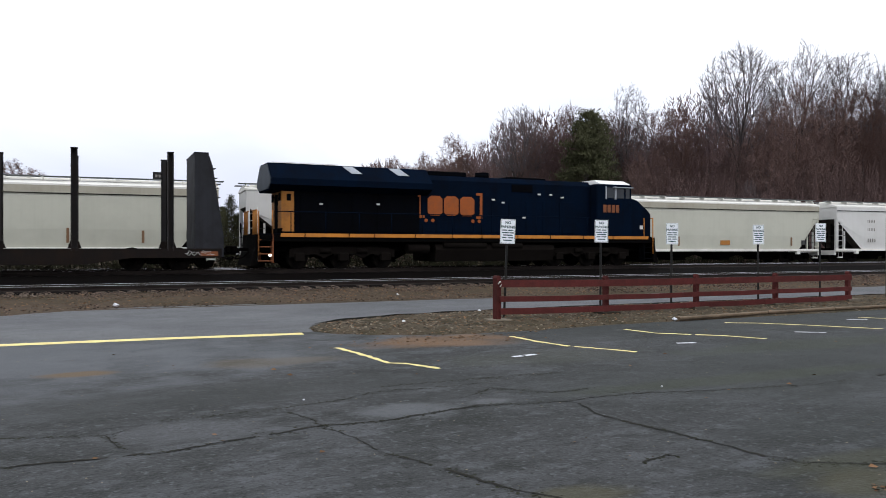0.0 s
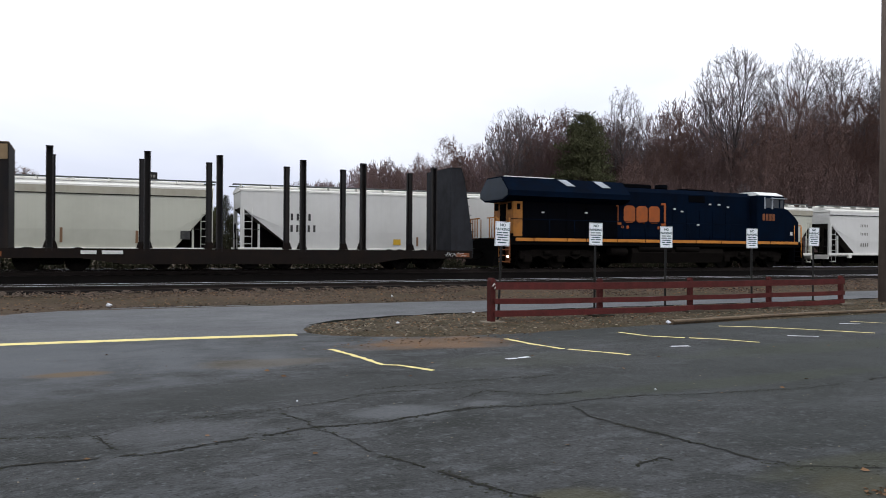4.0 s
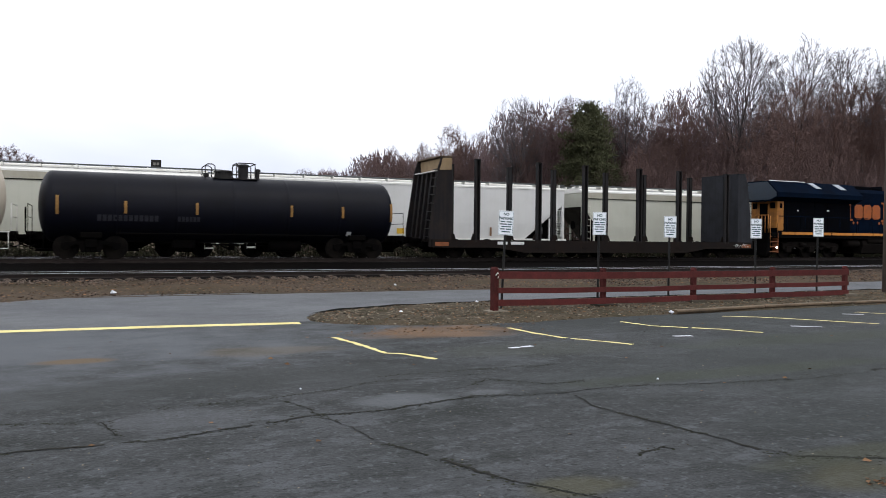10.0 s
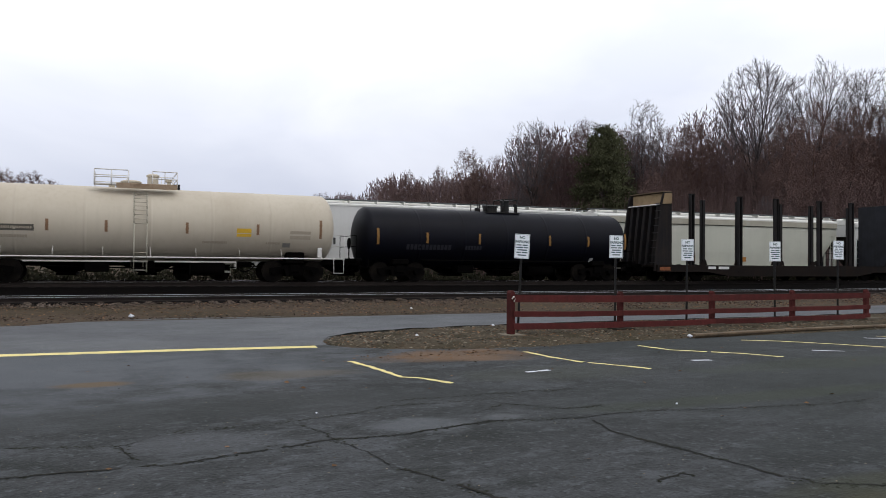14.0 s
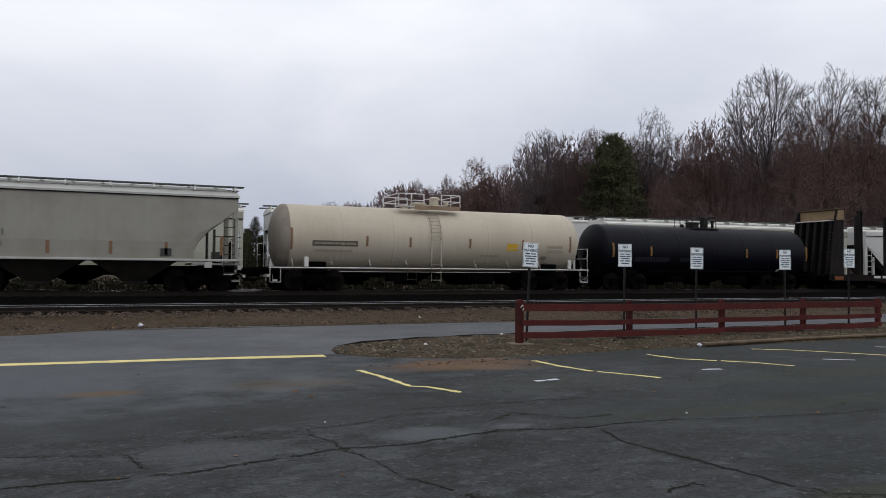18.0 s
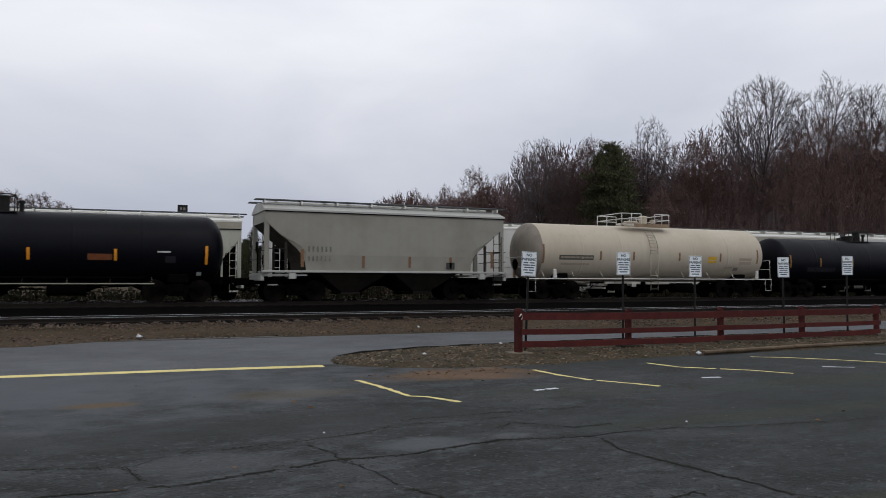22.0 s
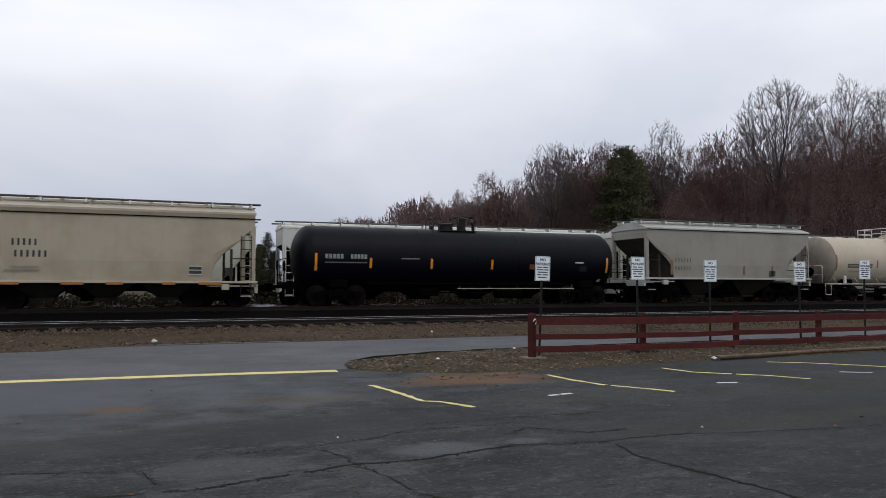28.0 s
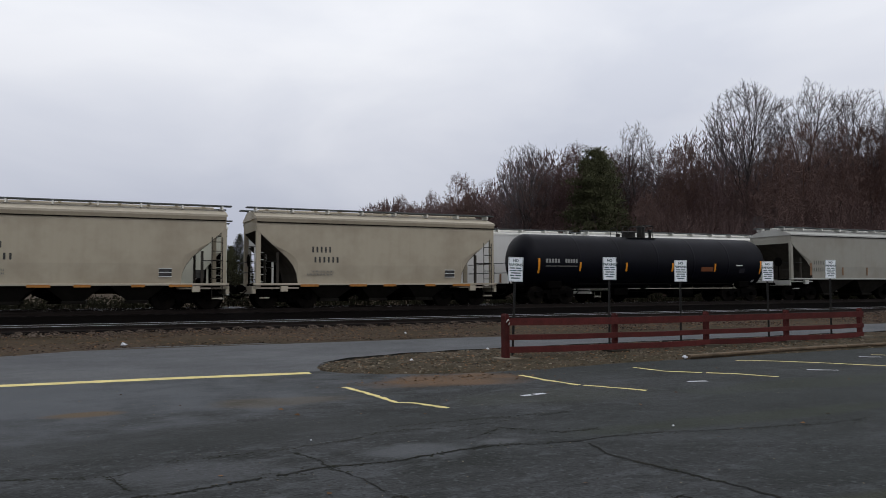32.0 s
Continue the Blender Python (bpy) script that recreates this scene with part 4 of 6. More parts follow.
        rl.tube([(sx * (h - 0.3), -1.5, sill + 0.95), (sx * (h - 1.2), -1.5, sill + 0.95)], 0.02, 6)
        part("end_handrail", rl, STEEL_DARK, car)
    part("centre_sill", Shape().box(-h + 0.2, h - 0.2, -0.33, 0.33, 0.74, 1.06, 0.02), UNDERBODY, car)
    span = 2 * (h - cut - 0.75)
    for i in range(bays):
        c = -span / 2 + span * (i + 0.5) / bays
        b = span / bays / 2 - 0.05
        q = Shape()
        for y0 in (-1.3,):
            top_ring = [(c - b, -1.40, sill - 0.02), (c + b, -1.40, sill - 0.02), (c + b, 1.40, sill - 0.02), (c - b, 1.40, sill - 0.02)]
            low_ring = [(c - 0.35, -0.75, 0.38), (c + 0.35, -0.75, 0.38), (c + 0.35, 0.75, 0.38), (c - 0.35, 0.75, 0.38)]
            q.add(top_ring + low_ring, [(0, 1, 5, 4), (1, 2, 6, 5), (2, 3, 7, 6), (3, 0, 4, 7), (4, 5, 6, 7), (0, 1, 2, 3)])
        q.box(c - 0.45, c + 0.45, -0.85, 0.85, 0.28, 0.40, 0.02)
        part("chute", q, UNDERBODY if rails == "straight" else CHUTE, car, "grimy discharge chute, coloured dark as in shadow")
    bw = Shape().cyl((-h + 0.06, -0.75, sill + 1.0), (-h + 0.10, -0.75, sill + 1.0), 0.27, 16).cyl((-h + 0.1, -0.75, sill - 0.1), (-h + 0.1, -0.75, sill + 1.0), 0.03, 6)
    part("brake_wheel", bw, UNDERBODY, car)
    for x, z0, z1, wd in reflect:
        patch(car, "reflector_strip", x - wd / 2, x + wd / 2, z0, z1, -w - (0.005 if z0 > sill + 0.05 else 0.056), REFLECTOR_BROWN if z0 > sill + 0.05 else REFLECTOR_DULL, "faded orange reflective strip")
    for kind, x, z, wd, ht, mt in marks:
        if kind == "letters":
            n = max(1, int(round(wd / (ht * 0.8))))
            for i in range(n):
                patch(car, "stencil_mark", x + wd * i / n, x + wd * (i + 0.4) / n, z, z + ht, -w - 0.005, mt)
        else:
            patch(car, "placard" if kind == "bar" else "placard_line", x, x + wd, z, z + ht, -w - (0.005 if kind == "bar" else 0.009), mt)
    return car


# ---------------------------------------------------------------- bulkhead flatcar
def flat_car(m, x0, x1, deck, top, stakes):
    car = thing("bulkhead_flatcar", m, "empty dark brown bulkhead flatcar with tall side stakes", "flatcar", "moving freight train")
    s = Shape()
    s.box(x0 + 0.2, x1 - 0.2, -1.45, 1.45, deck - 0.12, deck, 0.01)
    part("deck", s, FLAT_BROWN, car, "worn plank deck")
    for sg in (-1, 1):
        b = Shape().prism([(x0 + 0.1, deck), (x1 - 0.1, deck), (x1 - 0.1, deck - 0.38), (x1 - 3.6, deck - 0.38), (x1 - 5.2, deck - 0.62), (x0 + 5.2, deck - 0.62), (x0 + 3.6, deck - 0.38), (x0 + 0.1, deck - 0.38)], "y", sg * 1.46, sg * 1.58)
        part("side_beam", b, FLAT_BROWN, car, "brown fish-belly side beam")
    part("centre_sill", Shape().box(x0 + 0.2, x1 - 0.2, -0.34, 0.34, 0.55, deck - 0.12, 0.02), UNDERBODY, car)
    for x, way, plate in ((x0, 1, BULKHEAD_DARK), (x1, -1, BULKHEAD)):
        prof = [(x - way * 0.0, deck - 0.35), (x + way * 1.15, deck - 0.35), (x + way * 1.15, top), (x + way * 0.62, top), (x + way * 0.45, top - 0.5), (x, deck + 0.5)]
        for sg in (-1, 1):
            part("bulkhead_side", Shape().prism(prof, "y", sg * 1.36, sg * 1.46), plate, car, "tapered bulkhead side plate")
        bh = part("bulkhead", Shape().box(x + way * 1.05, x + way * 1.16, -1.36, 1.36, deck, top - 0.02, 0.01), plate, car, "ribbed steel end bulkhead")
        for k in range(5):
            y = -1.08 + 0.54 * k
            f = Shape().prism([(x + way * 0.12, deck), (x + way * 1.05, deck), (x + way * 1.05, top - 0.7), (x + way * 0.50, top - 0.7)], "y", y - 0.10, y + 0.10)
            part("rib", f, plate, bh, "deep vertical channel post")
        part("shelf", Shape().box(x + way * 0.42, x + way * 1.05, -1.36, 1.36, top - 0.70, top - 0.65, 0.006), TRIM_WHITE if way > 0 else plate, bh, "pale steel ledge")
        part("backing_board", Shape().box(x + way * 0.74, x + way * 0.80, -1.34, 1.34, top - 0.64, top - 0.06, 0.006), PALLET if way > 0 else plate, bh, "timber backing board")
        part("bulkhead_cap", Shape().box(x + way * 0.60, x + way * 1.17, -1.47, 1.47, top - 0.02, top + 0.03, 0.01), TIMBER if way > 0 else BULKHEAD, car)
        for k in range(9):
            z = deck + 0.1 + k * 0.4
            xx = x + way * max(0.0, (z - deck - 0.5) / (top - deck - 0.5) * 0.5)
            part("grab_iron", Shape().box(xx - way * 0.08, xx + way * 0.02, -1.5, -1.1, z, z + 0.03), STEEL_DARK, car)
        part("end_mark", Shape().box(x + way * 0.25, x + way * 0.95, -1.587, -1.579, deck - 0.31, deck - 0.12), ORANGE_DULL, car, "faded orange panel")
        coupler(car, x + way * 0.2, -way)
        truck(car, x + way * 2.6)
    part("backing", Shape().prism([(x0 + 0.50, top - 0.66), (x0 + 1.12, top - 0.62), (x0 + 1.12, top - 0.06), (x0 + 0.66, top - 0.08)], "y", -1.50, -1.462), PALLET, car, "pale timber backing in the bulkhead top")
    for x in stakes:
        for sg in (-1, 1):
            st = Shape()
            st.box(x - 0.12, x + 0.12, sg * 1.36, sg * 1.40, deck - 0.1, top - 0.06)
            st.box(x - 0.12, x - 0.08, sg * 1.36, sg * 1.58, deck - 0.1, top - 0.06).box(x + 0.08, x + 0.12, sg * 1.36, sg * 1.58, deck - 0.1, top - 0.06)
            st.box(x - 0.13, x + 0.13, sg * 1.35, sg * 1.59, top - 0.08, top - 0.04)
            q = part("stake", st, STAKE, car, "tall dark steel stake")
            g = Shape().prism([(x - 0.24, deck + 0.01), (x + 0.24, deck + 0.01), (x + 0.14, deck + 0.30), (x - 0.14, deck + 0.30)], "y", sg * 1.30, sg * 1.36)
            part("gusset", g, FLAT_BROWN, q)
            part("pocket_lip", Shape().box(x - 0.2, x + 0.2, sg * 1.585, sg * 1.60, deck - 0.38, deck - 0.3), FLAT_BROWN, q)
    patch(car, "stencil", x0 + 3.6, x0 + 4.15, deck - 0.22, deck - 0.08, -1.586, MARK_WHITE, "row of small white stencils")
    patch(car, "stencil", x0 + 4.35, x0 + 5.1, deck - 0.22, deck - 0.08, -1.586, MARK_WHITE)
    sc = Shape()
    rng = random.Random(9)
    for k in range(16):
        xa = x1 - 1.55 + k * 0.07
        sc.tube([(xa, -1.588, deck - 0.3 + rng.uniform(0, 0.22)), (xa + 0.1, -1.588, deck - 0.3 + rng.uniform(0, 0.25))], 0.014, 4)
    part("scrawl", sc, GRAFFITI, car, "pale painted scrawl")
    return car


# ---------------------------------------------------------------- locomotive
def locomotive(m):
    car = thing("locomotive", m, "dark blue diesel locomotive with orange stripe and white cab roof", "locomotive", "moving freight train")
    deck = 1.50
    s = Shape().box(-10.5, 10.5, -1.5, 1.5, deck - 0.30, deck - 0.02, 0.02).box(-10.7, 10.7, -0.5, 0.5, 0.75, deck - 0.3, 0.03)
    part("underframe", s, UNDERBODY, car, "black underframe")
    for sg in (-1, 1):
        st = part("sill_stripe", Shape().box(-9.65, 10.25, sg * 1.50, sg * 1.535, deck - 0.10, deck + 0.06, 0.005), ORANGE, car, "orange sill stripe")
        for x in (-8.6, -6.6, -5.4, -3.4, -1.5, 0.1, 2.1, 4.0, 6.0, 7.9):
            part("stripe_joint", Shape().box(x - 0.02, x + 0.02, sg * 1.536, sg * 1.545, deck - 0.11, deck + 0.07), LOCO_DARK, st)
    part("walkway", Shape().box(-10.6, 10.5, -1.5, 1.5, deck - 0.02, deck + 0.05, 0.01), LOCO_DARK, car)
    # long hood
    s = Shape()
    s.prism([(-0.92, deck + 0.05), (-0.92, 4.18), (-0.70, 4.42), (0.70, 4.42), (0.92, 4.18), (0.92, deck + 0.05)], "x", -3.1, 6.9)
    part("long_hood", s, NAVY, car, "dark blue engine hood")
    s = Shape()
    s.prism([(-0.96, deck + 0.05), (-0.96, 3.5), (0.96, 3.5), (0.96, deck + 0.05)], "x", -9.46, -3.1)
    part("radiator_cabinet", s, LOCO_DARK, car, "grimy dark radiator cabinet")
    part("hood_end", Shape().box(-9.50, -9.46, -0.97, 0.97, deck + 0.30, 3.5), ORANGE_DIRTY, car, "orange rear end panel")
    for sg in (-1, 1):
        part("corner_panel", Shape().box(-9.46, -8.95, sg * 0.96, sg * 0.995, deck + 0.15, 3.42, 0.005), ORANGE_DIRTY, car, "orange rear corner panel")
        part("corner_vent", Shape().box(-9.28, -9.08, sg * 0.996, sg * 1.01, 3.0, 3.3, 0.005), LOCO_DARK, car)
    part("end_door", Shape().box(-9.53, -9.50, -0.3, 0.3, deck + 0.1, 3.3, 0.01).box(-9.54, -9.50, -0.85, -0.5, 3.0, 3.35, 0.01).box(-9.54, -9.50, 0.5, 0.85, 3.0, 3.35, 0.01), LOCO_DARK, car)
    s = Shape()
    s.prism([(-0.96, 3.42), (-1.50, 3.66), (-1.50, 3.94), (-0.75, 4.66), (0.75, 4.66), (1.50, 3.94), (1.50, 3.66), (0.96, 3.42)], "x", -10.05, -2.5)
    rad = part("radiator_housing", s, NAVY, car, "flared dark blue radiator housing")
    part("radiator_end", Shape().prism([(-0.90, 3.5), (-1.42, 3.70), (-1.42, 3.92), (-0.72, 4.60), (0.72, 4.60), (1.42, 3.92), (1.42, 3.70), (0.90, 3.5)], "x", -10.09, -10.05), HOUSING_END, rad, "grey housing end")
    for x0, x1 in ((-6.35, -5.85), (-4.1, -3.55)):
        v = [(x0, -1.15, 4.276), (x1, -1.15, 4.276), (x1 - 0.35, -0.79, 4.622), (x0 - 0.35, -0.79, 4.622)]
        part("roof_panel", Shape().add([(x, y - 0.012, z + 0.012) for x, y, z in v] + v, [(0, 1, 2, 3), (4, 5, 6, 7), (0, 1, 5, 4), (1, 2, 6, 5), (2, 3, 7, 6), (3, 0, 4, 7)]), ROOF_GREY, rad, "pale grey roof panel")
    part("roof_lip", Shape().box(-9.9, -6.9, -0.79, -0.72, 4.655, 4.70), ROOF_WHITE, rad, "pale strip along the roof edge")
    for x in (-8.1, -6.9, -5.7, -4.5, -3.5):
        part("cabinet_door", Shape().box(x - 0.55, x + 0.55, -0.99, -0.96, deck + 0.15, 3.35, 0.008), LOCO_DARK, car)
    for i in range(9):
        x = -2.6 + i * 1.0
        part("hood_door", Shape().box(x - 0.46, x + 0.46, -0.945, -0.92, deck + 0.2, 2.2 if i < 4 else 3.3, 0.006), NAVY, car)
    s = Shape().box(-2.3, -0.2, -0.5, 0.5, 4.40, 4.66, 0.06).cyl((0.9, 0, 4.4), (0.9, 0, 4.72), 0.36, 16).box(2.0, 4.3, -0.6, 0.6, 4.40, 4.52, 0.03)
    part("exhaust_housing", s, LOCO_DARK, car)
    part("side_grille", Shape().box(2.1, 3.3, -0.955, -0.925, 3.75, 4.12, 0.006), LOCO_DARK, car, "dark intake grille")
    # bracketed emblem, in plain shapes
    y = -0.957
    for x, way in ((-3.02, 1), (0.42, -1)):
        s = Shape().box(x, x + way * 0.14, y - 0.006, y, 2.36, 3.62).box(x, x + way * 0.34, y - 0.006, y, 3.50, 3.62).box(x, x + way * 0.34, y - 0.006, y, 2.36, 2.48)
        part("emblem_bracket", s, RUST_ORANGE, car, "orange painted bracket")
    for x in (-2.52, -1.66, -0.80):
        b = Shape().prism([(x, 2.62), (x + 0.16, 2.48), (x + 0.62, 2.48), (x + 0.78, 2.62), (x + 0.78, 3.28), (x + 0.62, 3.42), (x + 0.16, 3.42), (x, 3.28)], "y", y - 0.006, y)
        part("emblem_block", b, RUST_ORANGE, car, "orange painted block")
    for x in (-2.5, -2.15, 0.0, 0.35):
        part("emblem_dot", Shape().cyl((x - 0.1, y - 0.006, 2.24), (x - 0.1, y, 2.24), 0.09, 12), RUST_ORANGE, car)
    for x, z in ((0.95, 3.28), (1.5, 3.15), (2.7, 2.42), (3.6, 3.62), (4.3, 3.62), (5.0, 3.5), (-7.8, 2.85), (-5.1, 2.9)):
        part("label_plate", Shape().box(x, x + 0.16, -1.0, -0.95, z, z + 0.08), MARK_WHITE, car)
    # cab and nose
    cab = part("cab", Shape().box(6.9, 9.15, -1.5, 1.5, deck + 0.05, 4.28, 0.04), NAVY, car, "dark blue operator's cab")
    part("cab_roof", Shape().prism([(-1.46, 4.25), (-1.46, 4.31), (-0.95, 4.52), (0.95, 4.52), (1.46, 4.31), (1.46, 4.25)], "x", 7.1, 9.05), ROOF_WHITE, cab, "white cab roof")
    for x0, x1 in ((7.5, 8.0), (8.15, 8.65), (8.75, 9.02)):
        part("cab_window", Shape().box(x0, x1, -1.512, -1.49, 3.55, 4.12, 0.01), CAB_GLASS, cab, "dark cab window")
    s = Shape().box(7.43, 7.5, -1.53, -1.49, 3.5, 4.18).box(8.02, 8.13, -1.53, -1.49, 3.5, 4.18).box(7.9, 9.1, -1.72, -1.49, 4.10, 4.14)
    part("window_frame", s, ROOF_GREY, cab)
    for y0, y1 in ((-1.2, -0.25), (0.25, 1.2)):
        part("windshield", Shape().box(9.14, 9.16, y0, y1, 3.45, 4.1), CAB_GLASS, cab)
    part("cab_marks", Shape().box(7.3, 7.50, -1.508, -1.5, 2.80, 3.2).box(7.57, 7.77, -1.508, -1.5, 2.80, 3.2).box(7.84, 8.04, -1.508, -1.5, 2.80, 3.2).box(8.11, 8.31, -1.508, -1.5, 2.80, 3.2), ORANGE_DULL, cab, "faded orange bars")
    s = Shape().prism([(9.15, deck + 0.05), (9.15, 3.62), (9.7, 3.50), (10.45, 2.95), (10.62, 2.75), (10.62, deck + 0.05)], "y", -1.25, 1.25)
    nose = part("nose", s, NAVY, car, "sloped dark blue nose")
    part("nose_plate", Shape().box(9.9, 10.1, -1.262, -1.25, 1.95, 2.15), MARK_WHITE, nose)
    part("headlight", Shape().box(10.3, 10.5, -0.25, 0.25, 2.95, 3.2, 0.03), LOCO_DARK, nose)
    # steps, handrails, pilots
    for sx in (-1, 1):
        for sg in (-1, 1):
            q = Shape()
            for k in range(4):
                q.box(sx * 10.0, sx * 10.62, sg * 1.15, sg * 1.5, 0.35 + 0.3 * k, 0.39 + 0.3 * k, 0.008)
            q.box(sx * 9.96, sx * 10.0, sg * 1.1, sg * 1.52, 0.3, deck)
            part("steps", q, LOCO_DARK if sx > 0 else ORANGE_DULL, car, "grimy corner steps")
            rl = Shape()
            rl.tube([(sx * 10.0, sg * 1.48, deck), (sx * 10.0, sg * 1.48, deck + 1.05)], 0.025, 6).tube([(sx * 10.6, sg * 1.48, 0.6), (sx * 10.6, sg * 1.48, deck + 1.0)], 0.03, 6)
            part("step_handrail", rl, ORANGE if sx > 0 else ORANGE_DIRTY, car)
        p = Shape().prism([(sx * 10.62, 0.2), (sx * 10.95, 0.15), (sx * 10.75, 0.9), (sx * 10.72, deck), (sx * 10.62, deck)], "y", -1.5, 1.5)
        part("pilot", p, UNDERBODY, car, "black pilot plate")
        for sg in (-1, 1):
            e = Shape().tube([(sx * 10.66, sg * 1.4, deck), (sx * 10.66, sg * 1.4, deck + 1.05), (sx * 10.66, sg * 0.4, deck + 1.05)], 0.028, 6).cyl((sx * 10.66, sg * 1.15, deck), (sx * 10.66, sg * 1.15, deck + 1.05), 0.028, 6).cyl((sx * 10.66, sg * 0.9, deck), (sx * 10.66, sg * 0.9, deck + 1.05), 0.028, 6).cyl((sx * 10.66, sg * 0.65, deck), (sx * 10.66, sg * 0.65, deck + 1.05), 0.028, 6)
            part("end_handrail", e, ORANGE if sx > 0 else ORANGE_DIRTY, car)
        coupler(car, sx * 10.75, sx)
        t = part("truck", Shape().box(sx * 6.75 - 2.3, sx * 6.75 + 2.3, -0.9, 0.9, 0.62, 0.95, 0.03), TRUCK_BROWN, car, "grimy three-axle truck, darkened with under-car shade")
        for sg in (-1, 1):
            f = Shape()
            cx = sx * 6.75
            f.prism([(cx - 2.45, 0.50), (cx - 2.45, 0.86), (cx - 1.6, 0.98), (cx + 1.6, 0.98), (cx + 2.45, 0.86), (cx + 2.45, 0.50), (cx + 1.3, 0.66), (cx + 0.9, 0.46), (cx + 0.5, 0.66), (cx - 0.5, 0.66), (cx - 0.9, 0.46), (cx - 1.3, 0.66)], "y", sg * 1.0, sg * 1.2)
            for a in (-2.0, 0.0, 2.0):
                f.box(cx + a - 0.24, cx + a + 0.24, sg * 0.98, sg * 1.28, 0.32, 0.72, 0.05)
                f.cyl((cx + a - 0.38, sg * 1.1, 0.55), (cx + a - 0.38, sg * 1.1, 0.85), 0.09, 8).cyl((cx + a + 0.38, sg * 1.1, 0.55), (cx + a + 0.38, sg * 1.1, 0.85), 0.09, 8)
            f.cyl((cx - 1.1, sg * 1.22, 0.80), (cx - 0.6, sg * 1.22, 0.80), 0.12, 10).cyl((cx + 0.6, sg * 1.22, 0.80), (cx + 1.1, sg * 1.22, 0.80), 0.12, 10)
            part("side_frame", f, TRUCK_BROWN, t)
        for a in (-2.0, 0.0, 2.0):
            WHEELSETS.append((part("wheelset", WHEELSET, None, t, at=pose(sx * 6.75 + a, 0, RW)), sx * 6.75 + a))
    hr = Shape()
    for sg in (-1,):
        for k in range(11):
            x = -9.2 + 1.55 * k
            hr.cyl((x, sg * 1.47, deck + 0.05), (x, sg * 1.47, deck + 1.0), 0.02, 6)
        hr.cyl((-9.9, sg * 1.47, deck + 1.0), (6.5, sg * 1.47, deck + 1.0), 0.02, 6)
    part("side_handrail", hr, NAVY, car, "dark side handrail")
    s = Shape().prism([(-1.35, 1.1), (-1.45, 0.85), (-1.3, 0.3), (1.3, 0.3), (1.45, 0.85), (1.35, 1.1)], "x", -2.3, 4.3)
    part("fuel_tank", s, TRUCK_BROWN, car, "grimy fuel tank, darkened with under-car shade")
    s = Shape().cyl((-3.7, -1.2, 0.9), (-2.6, -1.2, 0.9), 0.24, 14).cyl((-1.9, -1.36, 1.05), (0.4, -1.36, 1.05), 0.16, 12).cyl((0.7, -1.36, 1.05), (2.4, -1.36, 1.05), 0.16, 12)
    part("air_reservoir", s, TRUCK_BROWN, car)
    part("marker_lamp", Shape().cyl((-10.12, -1.52, 0.62), (-10.12, -1.56, 0.62), 0.055, 12), LAMP_GLOW, car, "lit white step lamp")
    part("marker_lamp", Shape().cyl((-10.68, -1.3, 1.05), (-10.72, -1.3, 1.05), 0.07, 12), AMBER_GLOW, car, "lit amber marker lamp")
    return car


LAMP_GLOW = glow("lit_white_lamp", (1.0, 0.95, 0.85), 4.0)
AMBER_GLOW = glow("lit_amber_lamp", (1.0, 0.5, 0.12), 0.6)

# ---------------------------------------------------------------- the train, placed where it stands at the start
TRAIN = []


def on_train(x):
    return pose(x, TRAIN_Y, TRAIN_RAIL)


TRAIN.append((locomotive(on_train(17.12)), 17.12))
TRAIN.append((flat_car(on_train(-5.25), -10.35, 10.35, 0.90, 4.84, (-7.84, -4.36, -1.55, 1.98, 4.74, 8.25)), -5.25))
TRAIN.append((tank_car(on_train(-24.52), 14.75, 1.42, 2.07, TANK_BLACK, "black tank car streaked with grime", UNDERBODY,
                       [(-6.66, 1.72, 2.46), (-4.24, 1.80, 2.30), (-1.52, 1.80, 2.30), (2.41, 1.80, 2.30), (4.71, 1.80, 2.30), (7.02, 1.68, 2.5)], "small",
                       [("letters", -5.26, 1.5, 2.3, 0.24, MARK_DIM), ("letters", -2.26, 1.52, 0.9, 0.2, MARK_DIM), ("bar", 4.99, 1.0, 0.22, 0.2, MARK_WHITE)], amber=REFLECTOR_OLD, dome=0.16, head=0.5), -24.52))
TRAIN.append((tank_car(on_train(-40.80), 15.6, 1.50, 2.38, TANK_CREAM, "dirty cream tank car with railed platform and ladder", TRIM_WHITE,
                       [(-7.1, 1.8, 2.75), (-3.71, 2.0, 2.45), (-1.64, 2.0, 2.45), (1.38, 2.0, 2.45), (4.23, 2.0, 2.45), (6.94, 1.9, 2.7)], "large",
                       [("bar", -6.19, 1.98, 2.05, 0.24, MARK_BAND), ("letters", -6.10, 2.06, 1.9, 0.09, MARK_DUST), ("letters", -6.05, 1.72, 1.7, 0.11, MARK_DUST), ("bar", 3.36, 1.92, 0.6, 0.34, PLACARD), ("bar", 5.3, 1.5, 0.34, 0.18, MARK_GREY), ("letters", 2.0, 1.62, 1.0, 0.09, MARK_DUST), ("letters", 4.6, 1.62, 0.6, 0.09, MARK_DUST), ("bar", 5.6, 1.85, 0.9, 0.35, MARK_DUST)], amber=REFLECTOR_BROWN, head=0.6), -40.80))
